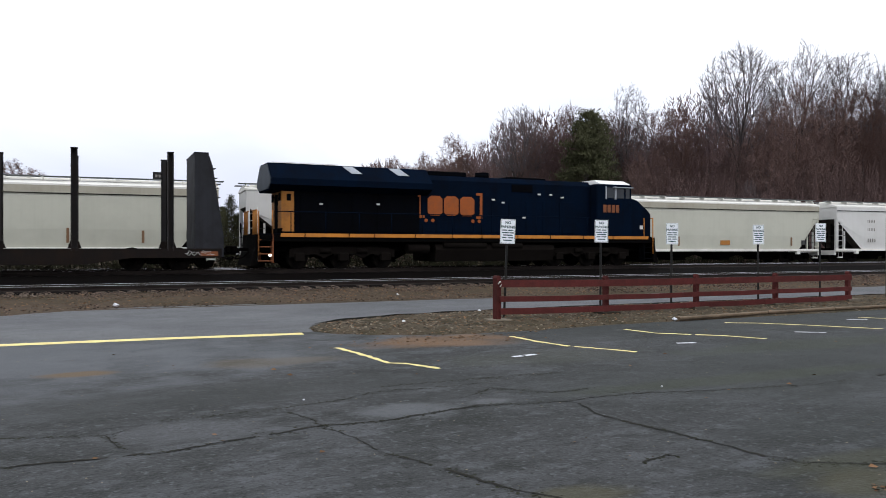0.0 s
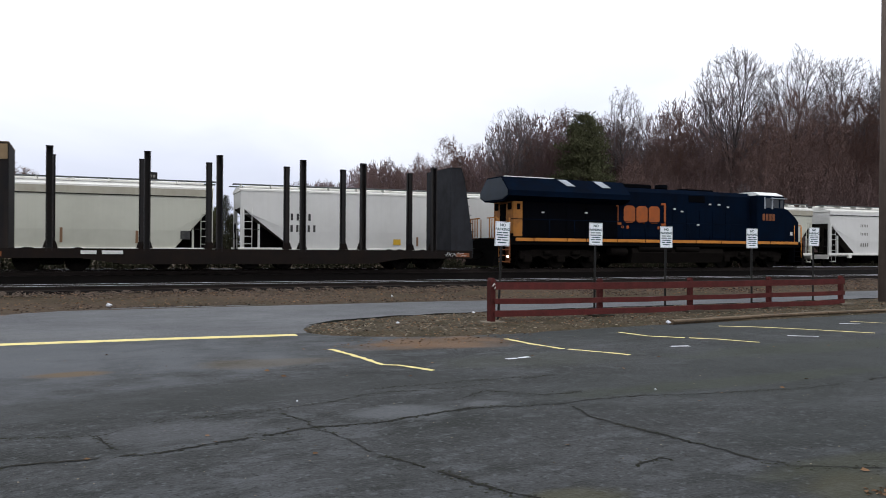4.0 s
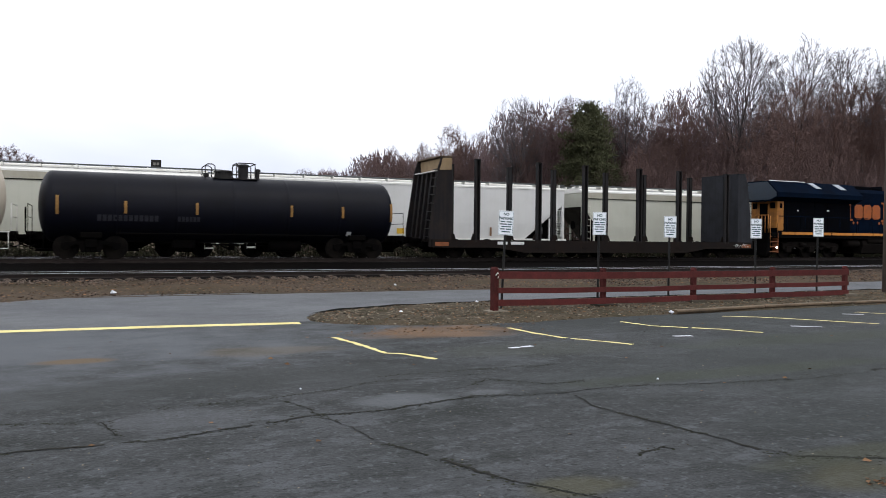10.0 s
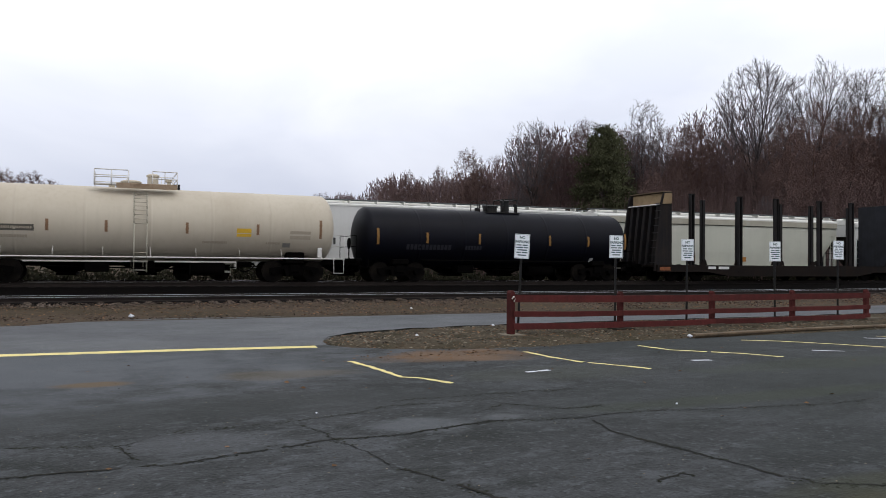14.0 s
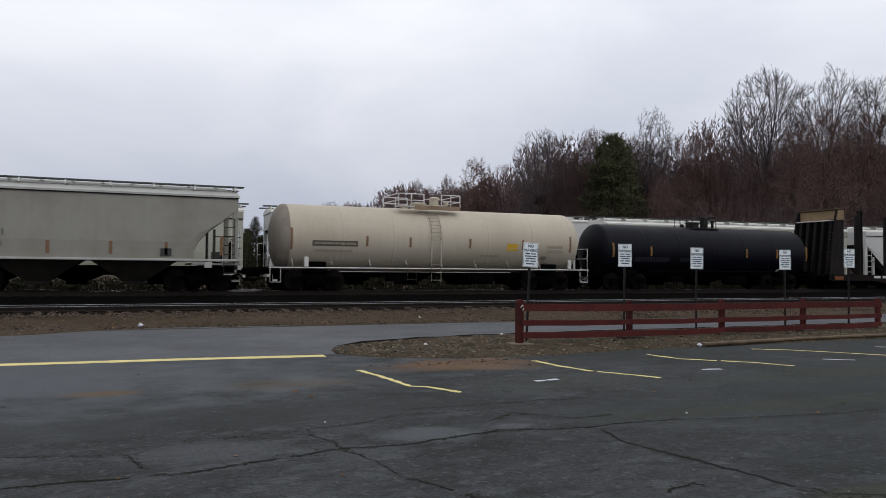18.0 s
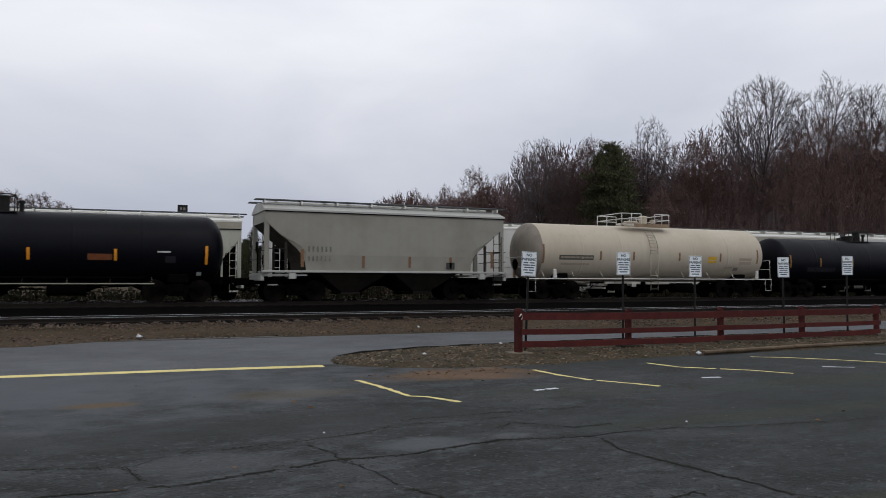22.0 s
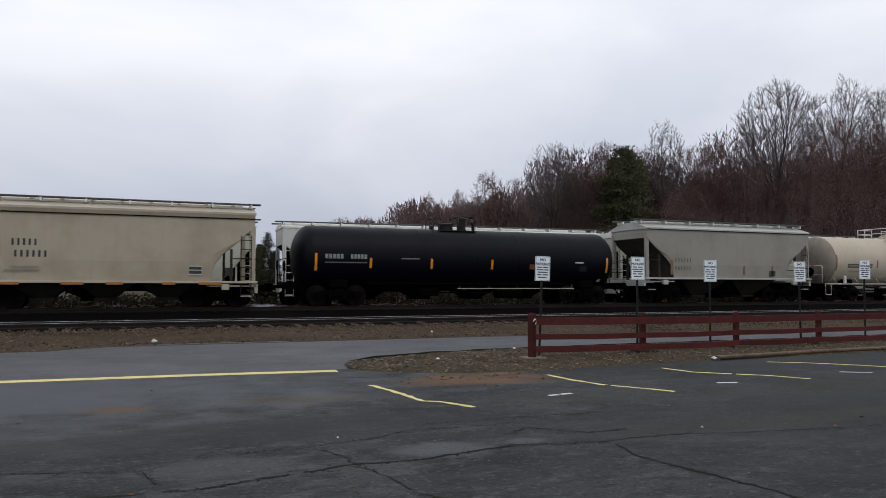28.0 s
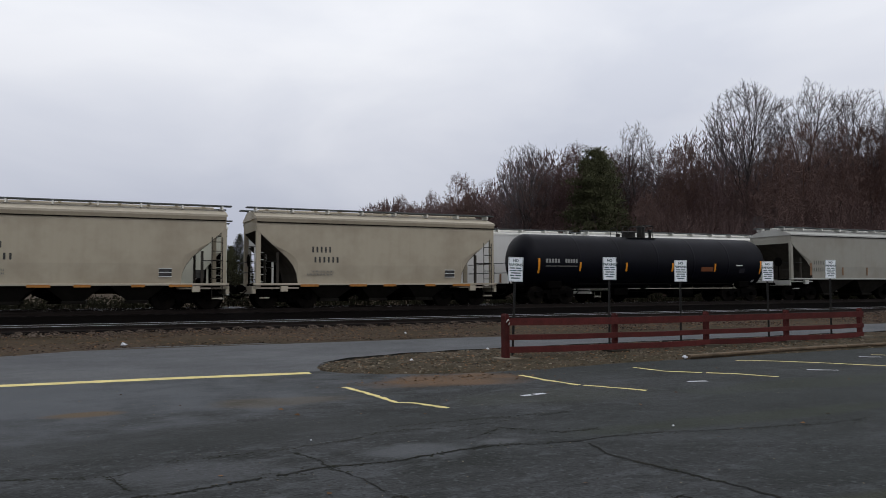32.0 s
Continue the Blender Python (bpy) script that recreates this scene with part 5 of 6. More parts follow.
TRAIN.append((hopper_car(on_train(-55.87), 11.95, 1.32, 3.92, 4.44, HOPPER_GREY, "grey-green covered hopper with rust streaks", "moving freight train", 2, 0.07, "curved",
                         [(-4.1, 1.5, 2.25, 0.14), (-1.35, 1.5, 2.0, 0.12), (0.85, 1.5, 2.0, 0.12), (2.9, 1.5, 2.0, 0.12), (5.05, 1.5, 2.3, 0.14)],
                         [("letters", -3.85, 2.15, 1.15, 0.24, MARK_FADED), ("letters", -3.85, 1.75, 1.1, 0.22, MARK_FADED), ("bar", 2.68, 1.45, 0.42, 0.3, MARK_BLACK)], roof=ROOF_DULL), -55.87))
TRAIN.append((tank_car(on_train(-71.42), 16.65, 1.42, 2.19, TANK_BLACK, "long black tank car with amber reflective strips", UNDERBODY,
                       [(-7.5, 1.56, 2.32), (-5.02, 1.68, 2.14), (-2.09, 1.68, 2.14), (1.01, 1.68, 2.14), (4.05, 1.68, 2.14), (7.5, 1.56, 2.32)], "small",
                       [("letters", -7.1, 2.09, 0.86, 0.20, MARK_PALE), ("letters", -5.95, 2.09, 0.78, 0.20, MARK_PALE), ("letters", -7.1, 1.90, 1.9, 0.05, MARK_GREY), ("bar", -3.6, 2.1, 0.9, 0.05, MARK_GREY), ("bar", 3.05, 1.70, 0.88, 0.24, ORANGE_DULL), ("bar", 5.6, 2.02, 0.5, 0.06, MARK_WHITE), ("bar", 5.9, 1.62, 0.4, 0.26, MARK_DIM), ("bar", 7.15, 1.1, 0.18, 0.14, MARK_WHITE)], dome=-0.42, pipe=(-0.8, 5.5)), -71.42))
for xc in (-87.24, -99.85):
    TRAIN.append((hopper_car(on_train(xc), 11.9, 1.06, 3.88, 4.38, HOPPER_TAN, "tan covered hopper with orange reflectors along its sill", "moving freight train", 3, 0.22, "curved",
                             [(-3.4, 0.93, 1.03, 0.8), (-1.2, 0.93, 1.03, 0.8), (0.3, 0.93, 1.03, 0.6), (2.3, 0.93, 1.03, 0.5), (3.9, 0.93, 1.03, 0.9)],
                             [("letters", -3.28, 2.42, 0.95, 0.25, MARK_BLACK), ("letters", -3.18, 1.98, 1.2, 0.25, MARK_BLACK), ("letters", -3.3, 1.55, 1.0, 0.08, MARK_GREY), ("letters", -3.5, 1.42, 1.2, 0.08, MARK_GREY), ("bar", 3.07, 1.35, 0.48, 0.34, MARK_BLACK), ("line", 3.05, 1.34, 0.52, 0.03, MARK_WHITE), ("line", 3.05, 1.51, 0.52, 0.03, MARK_WHITE), ("line", 3.05, 1.67, 0.52, 0.03, MARK_WHITE)], roof=ROOF_TAN, band_material=BAND_TAN), xc))


# ---------------------------------------------------------------- parked hoppers on the far track
def on_far(x):
    return pose(x, FAR_Y + FAR_SLANT * x, FAR_RAIL, 0, 0, FAR_TURN)


hopper_car(on_far(-3.5), 19.6, 1.06, 4.02, 4.48, HOPPER_CREAM, "cream covered hopper parked on the far track", "parked hoppers", 4, 0.42, "straight",
           [(-1.2, 1.3, 2.0, 0.12), (2.7, 1.3, 2.0, 0.12), (6.0, 1.3, 1.9, 0.12)], [("bar", 8.0, 1.5, 0.45, 0.42, MARK_BLACK)], cut=1.75, band_material=BAND_DUSTY)
hopper_car(on_far(16.75), 19.3, 1.10, 4.05, 4.42, HOPPER_WHITE, "white covered hopper with black lettering, parked", "parked hoppers", 4, 0.0, "straight",
           [(-4.0, 1.25, 1.75, 0.12), (0.2, 1.25, 1.75, 0.12), (4.5, 1.25, 1.75, 0.12)], [("letters", -7.15, 2.55, 1.55, 0.36, MARK_BLACK), ("letters", -7.15, 1.95, 1.8, 0.36, MARK_BLACK), ("bar", 7.4, 1.4, 0.5, 0.4, MARK_BLACK), ("bar", -1.2, 1.32, 0.42, 0.3, PLACARD)], cut=2.6)
hopper_car(on_far(36.9), 19.6, 0.98, 4.0, 4.45, HOPPER_CREAM, "cream covered hopper with an orange patch, parked", "parked hoppers", 4, 0.42, "straight",
           [(-2.5, 1.2, 1.8, 0.14), (7.0, 1.2, 1.8, 0.14)], [("bar", 0.85, 1.27, 0.8, 0.30, REFLECTOR_DULL), ("bar", 7.9, 1.3, 0.35, 0.3, MARK_BLACK)], cut=1.75, band_material=BAND_DUSTY)
hopper_car(on_far(57.6), 19.6, 1.0, 4.0, 4.45, HOPPER_WHITE, "pale covered hopper with faded lettering, parked", "parked hoppers", 4, 0.3, "straight",
           [], [("letters", -6.5, 2.9, 0.8, 0.2, MARK_GREY), ("letters", -6.5, 2.3, 0.8, 0.2, MARK_GREY), ("letters", -6.5, 1.5, 0.9, 0.25, MARK_GREY)], cut=2.4)
hopper_car(on_far(-24.3), 19.6, 1.06, 4.02, 4.48, HOPPER_CREAM, "cream covered hopper parked on the far track", "parked hoppers", 4, 0.42, "straight", [], [], cut=1.75, band_material=BAND_DUSTY)

# ---------------------------------------------------------------- fence
fence = thing("board_fence", pose(0, 0, 0), "low three-rail wooden fence painted barn red", "fence")
POSTS = [(8.06, 14.50), (11.17, 14.78), (14.18, 14.98), (17.28, 15.22), (20.5, 15.42)]
DROPS = [0.0, 0.055, 0.07, 0.08, 0.085]
for k, (x, y) in enumerate(POSTS):
    z, low, deep = island_z(x, y), DROPS[k], 0.09 if k == 0 else 0.055
    p = Shape().prism([(x - 0.055, z - 0.2), (x + 0.055, z - 0.2), (x + 0.055, 0.96 - low), (x + 0.02, 1.02 - low), (x - 0.03, 1.02 - low), (x - 0.055, 0.97 - low)], "y", y - deep, y + deep)
    part("post", p, FENCE_RED, fence, "chamfered red post")
    foot = Shape().prism([(x - 0.26, y - 0.24), (x + 0.24, y - 0.26), (x + 0.27, y + 0.2), (x - 0.2, y + 0.24)], "z", z - 0.1, z + (0.03 if k == 0 else 0.055))
    part("footing", foot, GRAVEL, fence, "broken concrete footing")
for (xa, ya), (xb, yb), da, db in zip(POSTS, POSTS[1:], DROPS, DROPS[1:]):
    d = math.atan2(yb - ya, xb - xa)
    ln = math.hypot(xb - xa, yb - ya)
    for z0, z1 in ((0.77, 0.93), (0.455, 0.575), (0.18, 0.315)):
        sag = 0.012 if z0 < 0.5 else 0.004
        part("rail", Shape().prism([(0.0, z0 - da), (ln / 2, z0 - sag - (da + db) / 2), (ln, z0 - db), (ln, z1 - db), (ln / 2, z1 - sag - (da + db) / 2), (0.0, z1 - da)], "y", -0.135, -0.095), FENCE_RED, fence, at=pose(xa, ya, 0, 0, 0, math.degrees(d)))
wr = Shape().tube([(8.02, 14.38, 0.84), (8.06, 14.37, 0.90), (8.10, 14.38, 0.86), (8.07, 14.37, 0.78)], 0.012, 5)
part("tie_wire", wr, TRIM_WHITE, fence, "scrap of white cord")

# ---------------------------------------------------------------- signs
for k, (x, y, top, lean, turn) in enumerate(((8.46, 14.9, 2.27, 2.4, -9), (11.33, 15.2, 2.31, 0.5, -11), (13.73, 15.4, 2.27, 0.4, -12), (17.05, 15.6, 2.28, -0.4, -13), (19.72, 15.75, 2.36, 0.3, -13))):
    sg = thing("parking_sign", pose(x, y, 0, 0, lean, turn), "white no-parking sign on a dark steel post", "sign", "row of parking signs")
    part("post", Shape().box(-0.024, 0.024, -0.012, 0.022, -0.1, top - 0.05, 0.004).box(-0.012, 0.012, -0.02, -0.012, -0.1, top - 0.05), STEEL_DARK, sg, "dark U-channel post")
    w, h = 0.178, 0.55
    pl = part("plate", Shape().box(-w, w, -0.028, -0.022, top - h, top, 0.002), SIGN_WHITE, sg, "white enamel plate")
    ink = Shape()
    for x0, x1, z0, z1 in ((-w + 0.015, w - 0.015, h - 0.018, h - 0.012), (-w + 0.015, w - 0.015, 0.012, 0.018), (-w + 0.012, -w + 0.018, 0.012, h - 0.012), (w - 0.018, w - 0.012, 0.012, h - 0.012)):
        ink.box(x0, x1, -0.0305, -0.028, top - h + z0, top - h + z1)
    for x0, x1, z in ((-0.13, -0.02, 0.29), (0.01, 0.13, 0.29), (-0.14, 0.02, 0.235), (0.04, 0.14, 0.235), (-0.11, 0.12, 0.18), (-0.13, -0.03, 0.125), (0.0, 0.13, 0.125), (-0.1, 0.1, 0.065)):
        ink.box(x0, x1, -0.0305, -0.028, top - h + z, top - h + z + 0.026)
    part("small_print", ink, SIGN_INK, pl)
    for text, z, size in (("NO", top - 0.105, 0.085), ("PARKING", top - 0.20, 0.082)):
        c = bpy.data.curves.new("lettering", "FONT")
        c.body, c.size, c.align_x, c.extrude = text, size, "CENTER", 0.0015
        c.offset = 0.003
        c.materials.append(SIGN_INK)
        o = new("lettering", c)
        o.parent = pl
        o.matrix_basis = pose(0, -0.0297, z, 90, 0, 0)
        o["label"] = "dark painted words"

# ---------------------------------------------------------------- utility pole
up = thing("utility_pole", pose(23.2, 15.95, 0), "tall weathered wooden utility pole", "utility pole")
part("pole", Shape().cyl((0, 0, -0.3), (0.08, 0, 11.5), 0.14, 18, 0.11), POLE_WOOD, up)

# ---------------------------------------------------------------- painted lines, cracks, timber
def ribbon(points, width, z, seed=0, ragged=0.0):
    rng = random.Random(seed)
    s = Shape()
    pts = rough_line(points, 0.12, 0.0, seed)
    v = []
    for i, (x, y) in enumerate(pts):
        a, b = pts[max(0, i - 1)], pts[min(len(pts) - 1, i + 1)]
        dx, dy = b[0] - a[0], b[1] - a[1]
        n = math.hypot(dx, dy) or 1
        nx, ny = -dy / n, dx / n
        w0, w1 = width / 2 * (1 + rng.uniform(-ragged, ragged)), width / 2 * (1 + rng.uniform(-ragged, ragged))
        v += [(x + nx * w0, y + ny * w0, z), (x - nx * w1, y - ny * w1, z)]
    s.add(v, [(2 * i, 2 * i + 1, 2 * i + 3, 2 * i + 2) for i in range(len(pts) - 1)])
    return s


LINES = [[(-40, 17.4), (-12, 15.3), (-1.33, 14.52), (1.31, 14.36), (3.66, 14.11)], [(3.64, 11.87), (3.76, 10.85), (3.81, 9.97), (4.00, 9.84), (4.25, 9.22)], [(7.0, 12.05), (7.02, 11.2), (7.16, 10.43)], [(7.21, 10.37), (7.50, 9.86), (7.70, 9.42)],
         [(9.66, 12.2), (9.75, 11.4), (10.2, 10.9)], [(10.26, 10.86), (10.6, 10.5), (10.93, 9.82)], [(12.5, 12.34), (13.05, 11.99), (13.6, 11.3), (14.4, 10.05)], [(16.3, 12.0), (17.0, 10.9), (17.9, 9.7)], [(19.6, 12.0), (21.2, 9.8)]]
for k, l in enumerate(LINES):
    solid("painted_line", ribbon(l, 0.34 if k == 0 else 0.095, 0.004, k, 0.10 if k == 0 else 0.4), YELLOW_PAINT, "worn yellow parking line painted on asphalt", "road marking", "parking lines", fix=False)
CRACKS = [([(-3.0, 6.9), (-0.71, 6.39), (-0.34, 6.4), (0.09, 6.37), (0.59, 6.36), (1.39, 6.56), (1.93, 6.69), (2.47, 6.66), (3.09, 6.75), (3.59, 6.88)], 0.021, 0.15),
          ([(1.81, 7.36), (1.94, 6.62), (2.09, 5.64), (2.36, 5.15), (2.45, 4.67), (2.54, 4.38), (2.8, 4.1), (3.0, 3.4)], 0.020, 0.11),
          ([(4.55, 6.58), (4.51, 5.96), (4.57, 5.54), (4.63, 4.96), (4.71, 4.25)], 0.026, 0.10),
          ([(4.71, 4.25), (4.81, 4.05), (5.08, 3.89), (5.6, 3.6)], 0.016, 0.20),
          ([(5.31, 6.72), (6.3, 6.5), (7.17, 6.36), (7.77, 6.25), (8.7, 6.31), (11, 6.6)], 0.020, 0.20),
          ([(3.59, 6.88), (4.11, 6.75), (4.6, 6.66), (5.31, 6.72)], 0.015, 0.14),
          ([(-2.2, 7.9), (-0.83, 7.43), (-0.39, 7.22), (0.1, 7.13), (0.54, 7.51), (1.01, 7.59), (1.73, 7.61)], 0.005, 0.10),
          ([(0.1, 7.13), (0.15, 6.86), (0.22, 6.63)], 0.012, 0.07),
          ([(3.62, 7.33), (4.23, 7.7), (4.67, 7.19), (5.19, 7.18)], 0.009, 0.12),
          ([(1.73, 7.61), (2.23, 7.73), (2.95, 7.98), (3.94, 8.0), (5.5, 8.3)], 0.004, 0.10),
          ([(3.07, 8.31), (4.24, 8.3), (5.36, 8.26)], 0.004, 0.10),
          ([(3.82, 4.56), (4.06, 4.59), (4.12, 4.54)], 0.016, 0.06)]
rk = random.Random(64)
for k, (l, w, margin) in enumerate(CRACKS):
    pts = rough_line(rough_line(l, 0.35, 0.05, 20 + k), 0.07, 0.013, 40 + k)
    s, soil = Shape(), Shape()
    a = 0
    while a < len(pts) - 2:
        b = min(len(pts), a + rk.randint(5, 16))
        wide = w * rk.choice((0.4, 0.7, 1.0, 1.3))
        if b - a > 1:
            r = ribbon(pts[a:b], wide, 0.0045, k + a, 0.8)
            s.add(r.v, r.f)
            if rk.random() < 0.8:
                spread = margin * rk.uniform(0.15, 0.5)
                for x, y in pts[a:b]:
                    for _ in range(5):
                        c, d, q = x + rk.gauss(0, spread), y + rk.gauss(0, spread), rk.uniform(0.004, 0.016)
                        soil.add([(c - q, d, 0.0025), (c, d - q, 0.0025), (c + q * 1.4, d, 0.0025), (c, d + q, 0.0025)], [(0, 1, 2, 3)])
        a = b - (1 if rk.random() < 0.7 else -1)
    crack = solid("pavement_crack", s, CRACK, "dark mossy crack wandering across the asphalt", "crack", "cracks in the lot", fix=False)
    tagged(part("mossy_margin", soil.mesh("mossy_margin", False), MOSS, crack, "crumbs of mossy soil along the crack"), kind="stuff")
lip = rough_line(rough_line(ROAD_EDGE[1:10], 0.5, 0.05, 51), 0.08, 0.012, 52)
s, s2 = Shape(), Shape()
rk = random.Random(12)
hh = [(0.05 + 0.022 * noise.noise((x * 1.3, y, 3))) * smooth(0, 1.2, x - lip[0][0]) for x, y in lip]
v = []
for (x, y), q in zip(lip, hh):
    v += [(x, y - 0.05, -0.05), (x, y - 0.02, q)]
s.add(v, [(2 * i, 2 * i + 2, 2 * i + 3, 2 * i + 1) for i in range(len(lip) - 1)])
v = []
for (x, y), q in zip(lip, hh):
    v += [(x, y - 0.02, q), (x - 0.1, y + 0.7, 0.002)]
s2.add(v, [(2 * i, 2 * i + 2, 2 * i + 3, 2 * i + 1) for i in range(len(lip) - 1)], True)
# upright edge face takes the dark crack colour to draw its shading
solid("road_edge", s, CRACK, "broken edge of the road surface, its shaded face coloured dark", "road edge", kind="structure", fix=False)
solid("road_shoulder", s2, ROAD, "asphalt running up to the broken edge", "road edge", kind="structure", fix=False)
for k, (xa, ya, xb, yb) in enumerate(((5.70, 9.78, 5.88, 9.80), (5.93, 9.81, 6.14, 9.84), (9.03, 9.98, 9.38, 9.92), (12.32, 10.40, 12.78, 10.08), (15.6, 11.78, 15.95, 11.5))):
    solid("painted_dash", ribbon([(xa, ya), (xb, yb)], 0.10, 0.004, 60 + k, 0.35), WHITE_PAINT, "scuffed white paint dash on asphalt", "road marking", "white dashes", fix=False)

for xa, ya, xb, yb in ((11.82, 13.05, 14.85, 13.38), (14.9, 13.39, 17.35, 13.50), (17.4, 13.50, 20.0, 13.52)):
    s = Shape().prism([(-0.02, -0.02), (0.08, -0.02), (0.08, 0.085), (0.06, 0.095), (-0.06, 0.095), (-0.085, 0.08), (-0.085, 0.05)], "x", 0, math.hypot(xb - xa, yb - ya))
    solid("edging_timber", s, TIMBER, "weathered landscape timber edging the lot", "timber", "edging timbers", m=pose(xa, ya, 0, 0, 0, math.degrees(math.atan2(yb - ya, xb - xa))))

# small square board on a mast beyond the parked cars
bd = thing("trackside_board", pose(4.65, 60, ground_z(60)), "small black square board on a thin mast", "sign")
part("mast", Shape().cyl((0, 0, 0), (0, 0, 6.3), 0.05, 8), STEEL_DARK, bd)
pb = part("board", Shape().box(-0.36, 0.36, -0.06, 0.0, 6.35, 6.95, 0.02), STEEL_DARK, bd)
part("board_marks", Shape().box(-0.2, -0.04, -0.066, -0.06, 6.55, 6.75).box(0.04, 0.2, -0.066, -0.06, 6.55, 6.75), MARK_GREY, pb)


# ---------------------------------------------------------------- trees
BARK = surface("grey_bark", (0.062, 0.053, 0.050), 0.95, vary=0.3, dirt=(0.045, 0.038, 0.036), dirty=0.6, size=0.6, gloss=0.1, piece=0.25)
TWIG_GREY = surface("grey_twigs", (0.105, 0.094, 0.098), 0.95, vary=0.2, dirt=(0.093, 0.06975, 0.06742), dirty=0.6, size=0.3, gloss=0.05, piece=0.3)
TWIG_RED = surface("reddish_twigs", (0.108, 0.074, 0.070), 0.95, vary=0.25, dirt=(0.09293, 0.0595, 0.05207), dirty=0.7, size=0.3, gloss=0.05, piece=0.25)
DEAD_LEAF = surface("clinging_dead_leaves", (0.152, 0.102, 0.092), 0.9, vary=0.2, dirt=(0.115, 0.077, 0.069), dirty=0.7, size=0.35, gloss=0.03, piece=0.08)
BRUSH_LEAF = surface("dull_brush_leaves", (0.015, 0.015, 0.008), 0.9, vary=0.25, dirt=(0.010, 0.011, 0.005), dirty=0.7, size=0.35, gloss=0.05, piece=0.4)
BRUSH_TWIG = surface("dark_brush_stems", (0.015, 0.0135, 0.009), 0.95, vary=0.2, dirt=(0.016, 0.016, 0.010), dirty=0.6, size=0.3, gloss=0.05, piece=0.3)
# lighter than the front twigs: depth haze is put into this colour
TWIG_HAZE = surface("hazed_far_twigs", (0.178, 0.134, 0.137), 0.95, vary=0.15, dirt=(0.098, 0.060, 0.054), dirty=1.0, size=0.16, gloss=0.03, piece=0.12)
TWIG_PLUM = surface("plum_twigs", (0.150, 0.100, 0.102), 0.95, vary=0.2, dirt=(0.095, 0.062, 0.060), dirty=0.6, size=0.3, gloss=0.05, piece=0.25)
TWIG_RUST = surface("rusty_twigs", (0.140, 0.084, 0.068), 0.95, vary=0.2, dirt=(0.085, 0.053, 0.044), dirty=0.6, size=0.3, gloss=0.05, piece=0.25)
NEEDLES = surface("pine_needles", (0.058, 0.061, 0.032), 0.9, vary=0.2, dirt=(0.048, 0.046, 0.026), dirty=0.7, size=0.5, gloss=0.05, piece=0.12)


def limb(s, a, b, r0, r1, n):
    d = (b - a).normalized()
    u = d.orthogonal().normalized()
    w = d.cross(u)
    v = []
    for p, r in ((a, r0), (b, r1)):
        for i in range(n):
            t = 2 * math.pi * i / n
            v.append(tuple(p + (u * math.cos(t) + w * math.sin(t)) * r))
    s.add(v, [(i, (i + 1) % n, n + (i + 1) % n, n + i) for i in range(n)], n > 3)


def twig(s, a, b, r):
    """A three-sided shoot that runs out to a point."""
    u = (b - a).orthogonal().normalized() * r
    w = (b - a).normalized().cross(u)
    s.add([tuple(a + u), tuple(a - u * 0.5 + w * 0.87), tuple(a - u * 0.5 - w * 0.87), tuple(b)], [(0, 1, 3), (1, 2, 3), (2, 0, 3)])


def rounded(u):
    """How wide a crown is at a share u of its height: widest at the middle, domed above, drawn in below."""
    return math.sqrt(max(0.0, 1 - ((u - 0.46) / 0.54) ** 2)) if u > 0.46 else 0.30 + 0.70 * math.sin(math.pi / 2 * u / 0.46)


def crown_points(rg, count, height, base, radius, gaps):
    """Points that the boughs reach for: a lumpy crown with gaps in it."""
    out = []
    seed = rg.uniform(0, 90)
    while len(out) < count:
        u, a = rg.random(), rg.uniform(0, 2 * math.pi)
        if rg.random() > rounded(u) ** 1.6 + 0.05:
            continue
        lump = 1 + 0.30 * noise.noise((math.cos(a) * 1.3 + seed, math.sin(a) * 1.3, u * 3.0))
        r = radius * rounded(u) * lump * math.sqrt(rg.uniform(0.02, 1.0))
        top = height * (1 + 0.07 * noise.noise((math.cos(a) + seed, math.sin(a), 5.0)) * (1 if u > 0.7 else 0))
        p = (math.cos(a) * r, math.sin(a) * r, base + (top - base) * u)
        if noise.noise((p[0] * 0.45 + seed, p[1] * 0.45, p[2] * 0.45)) > gaps:
            out.append(p)
    return np.array(out)


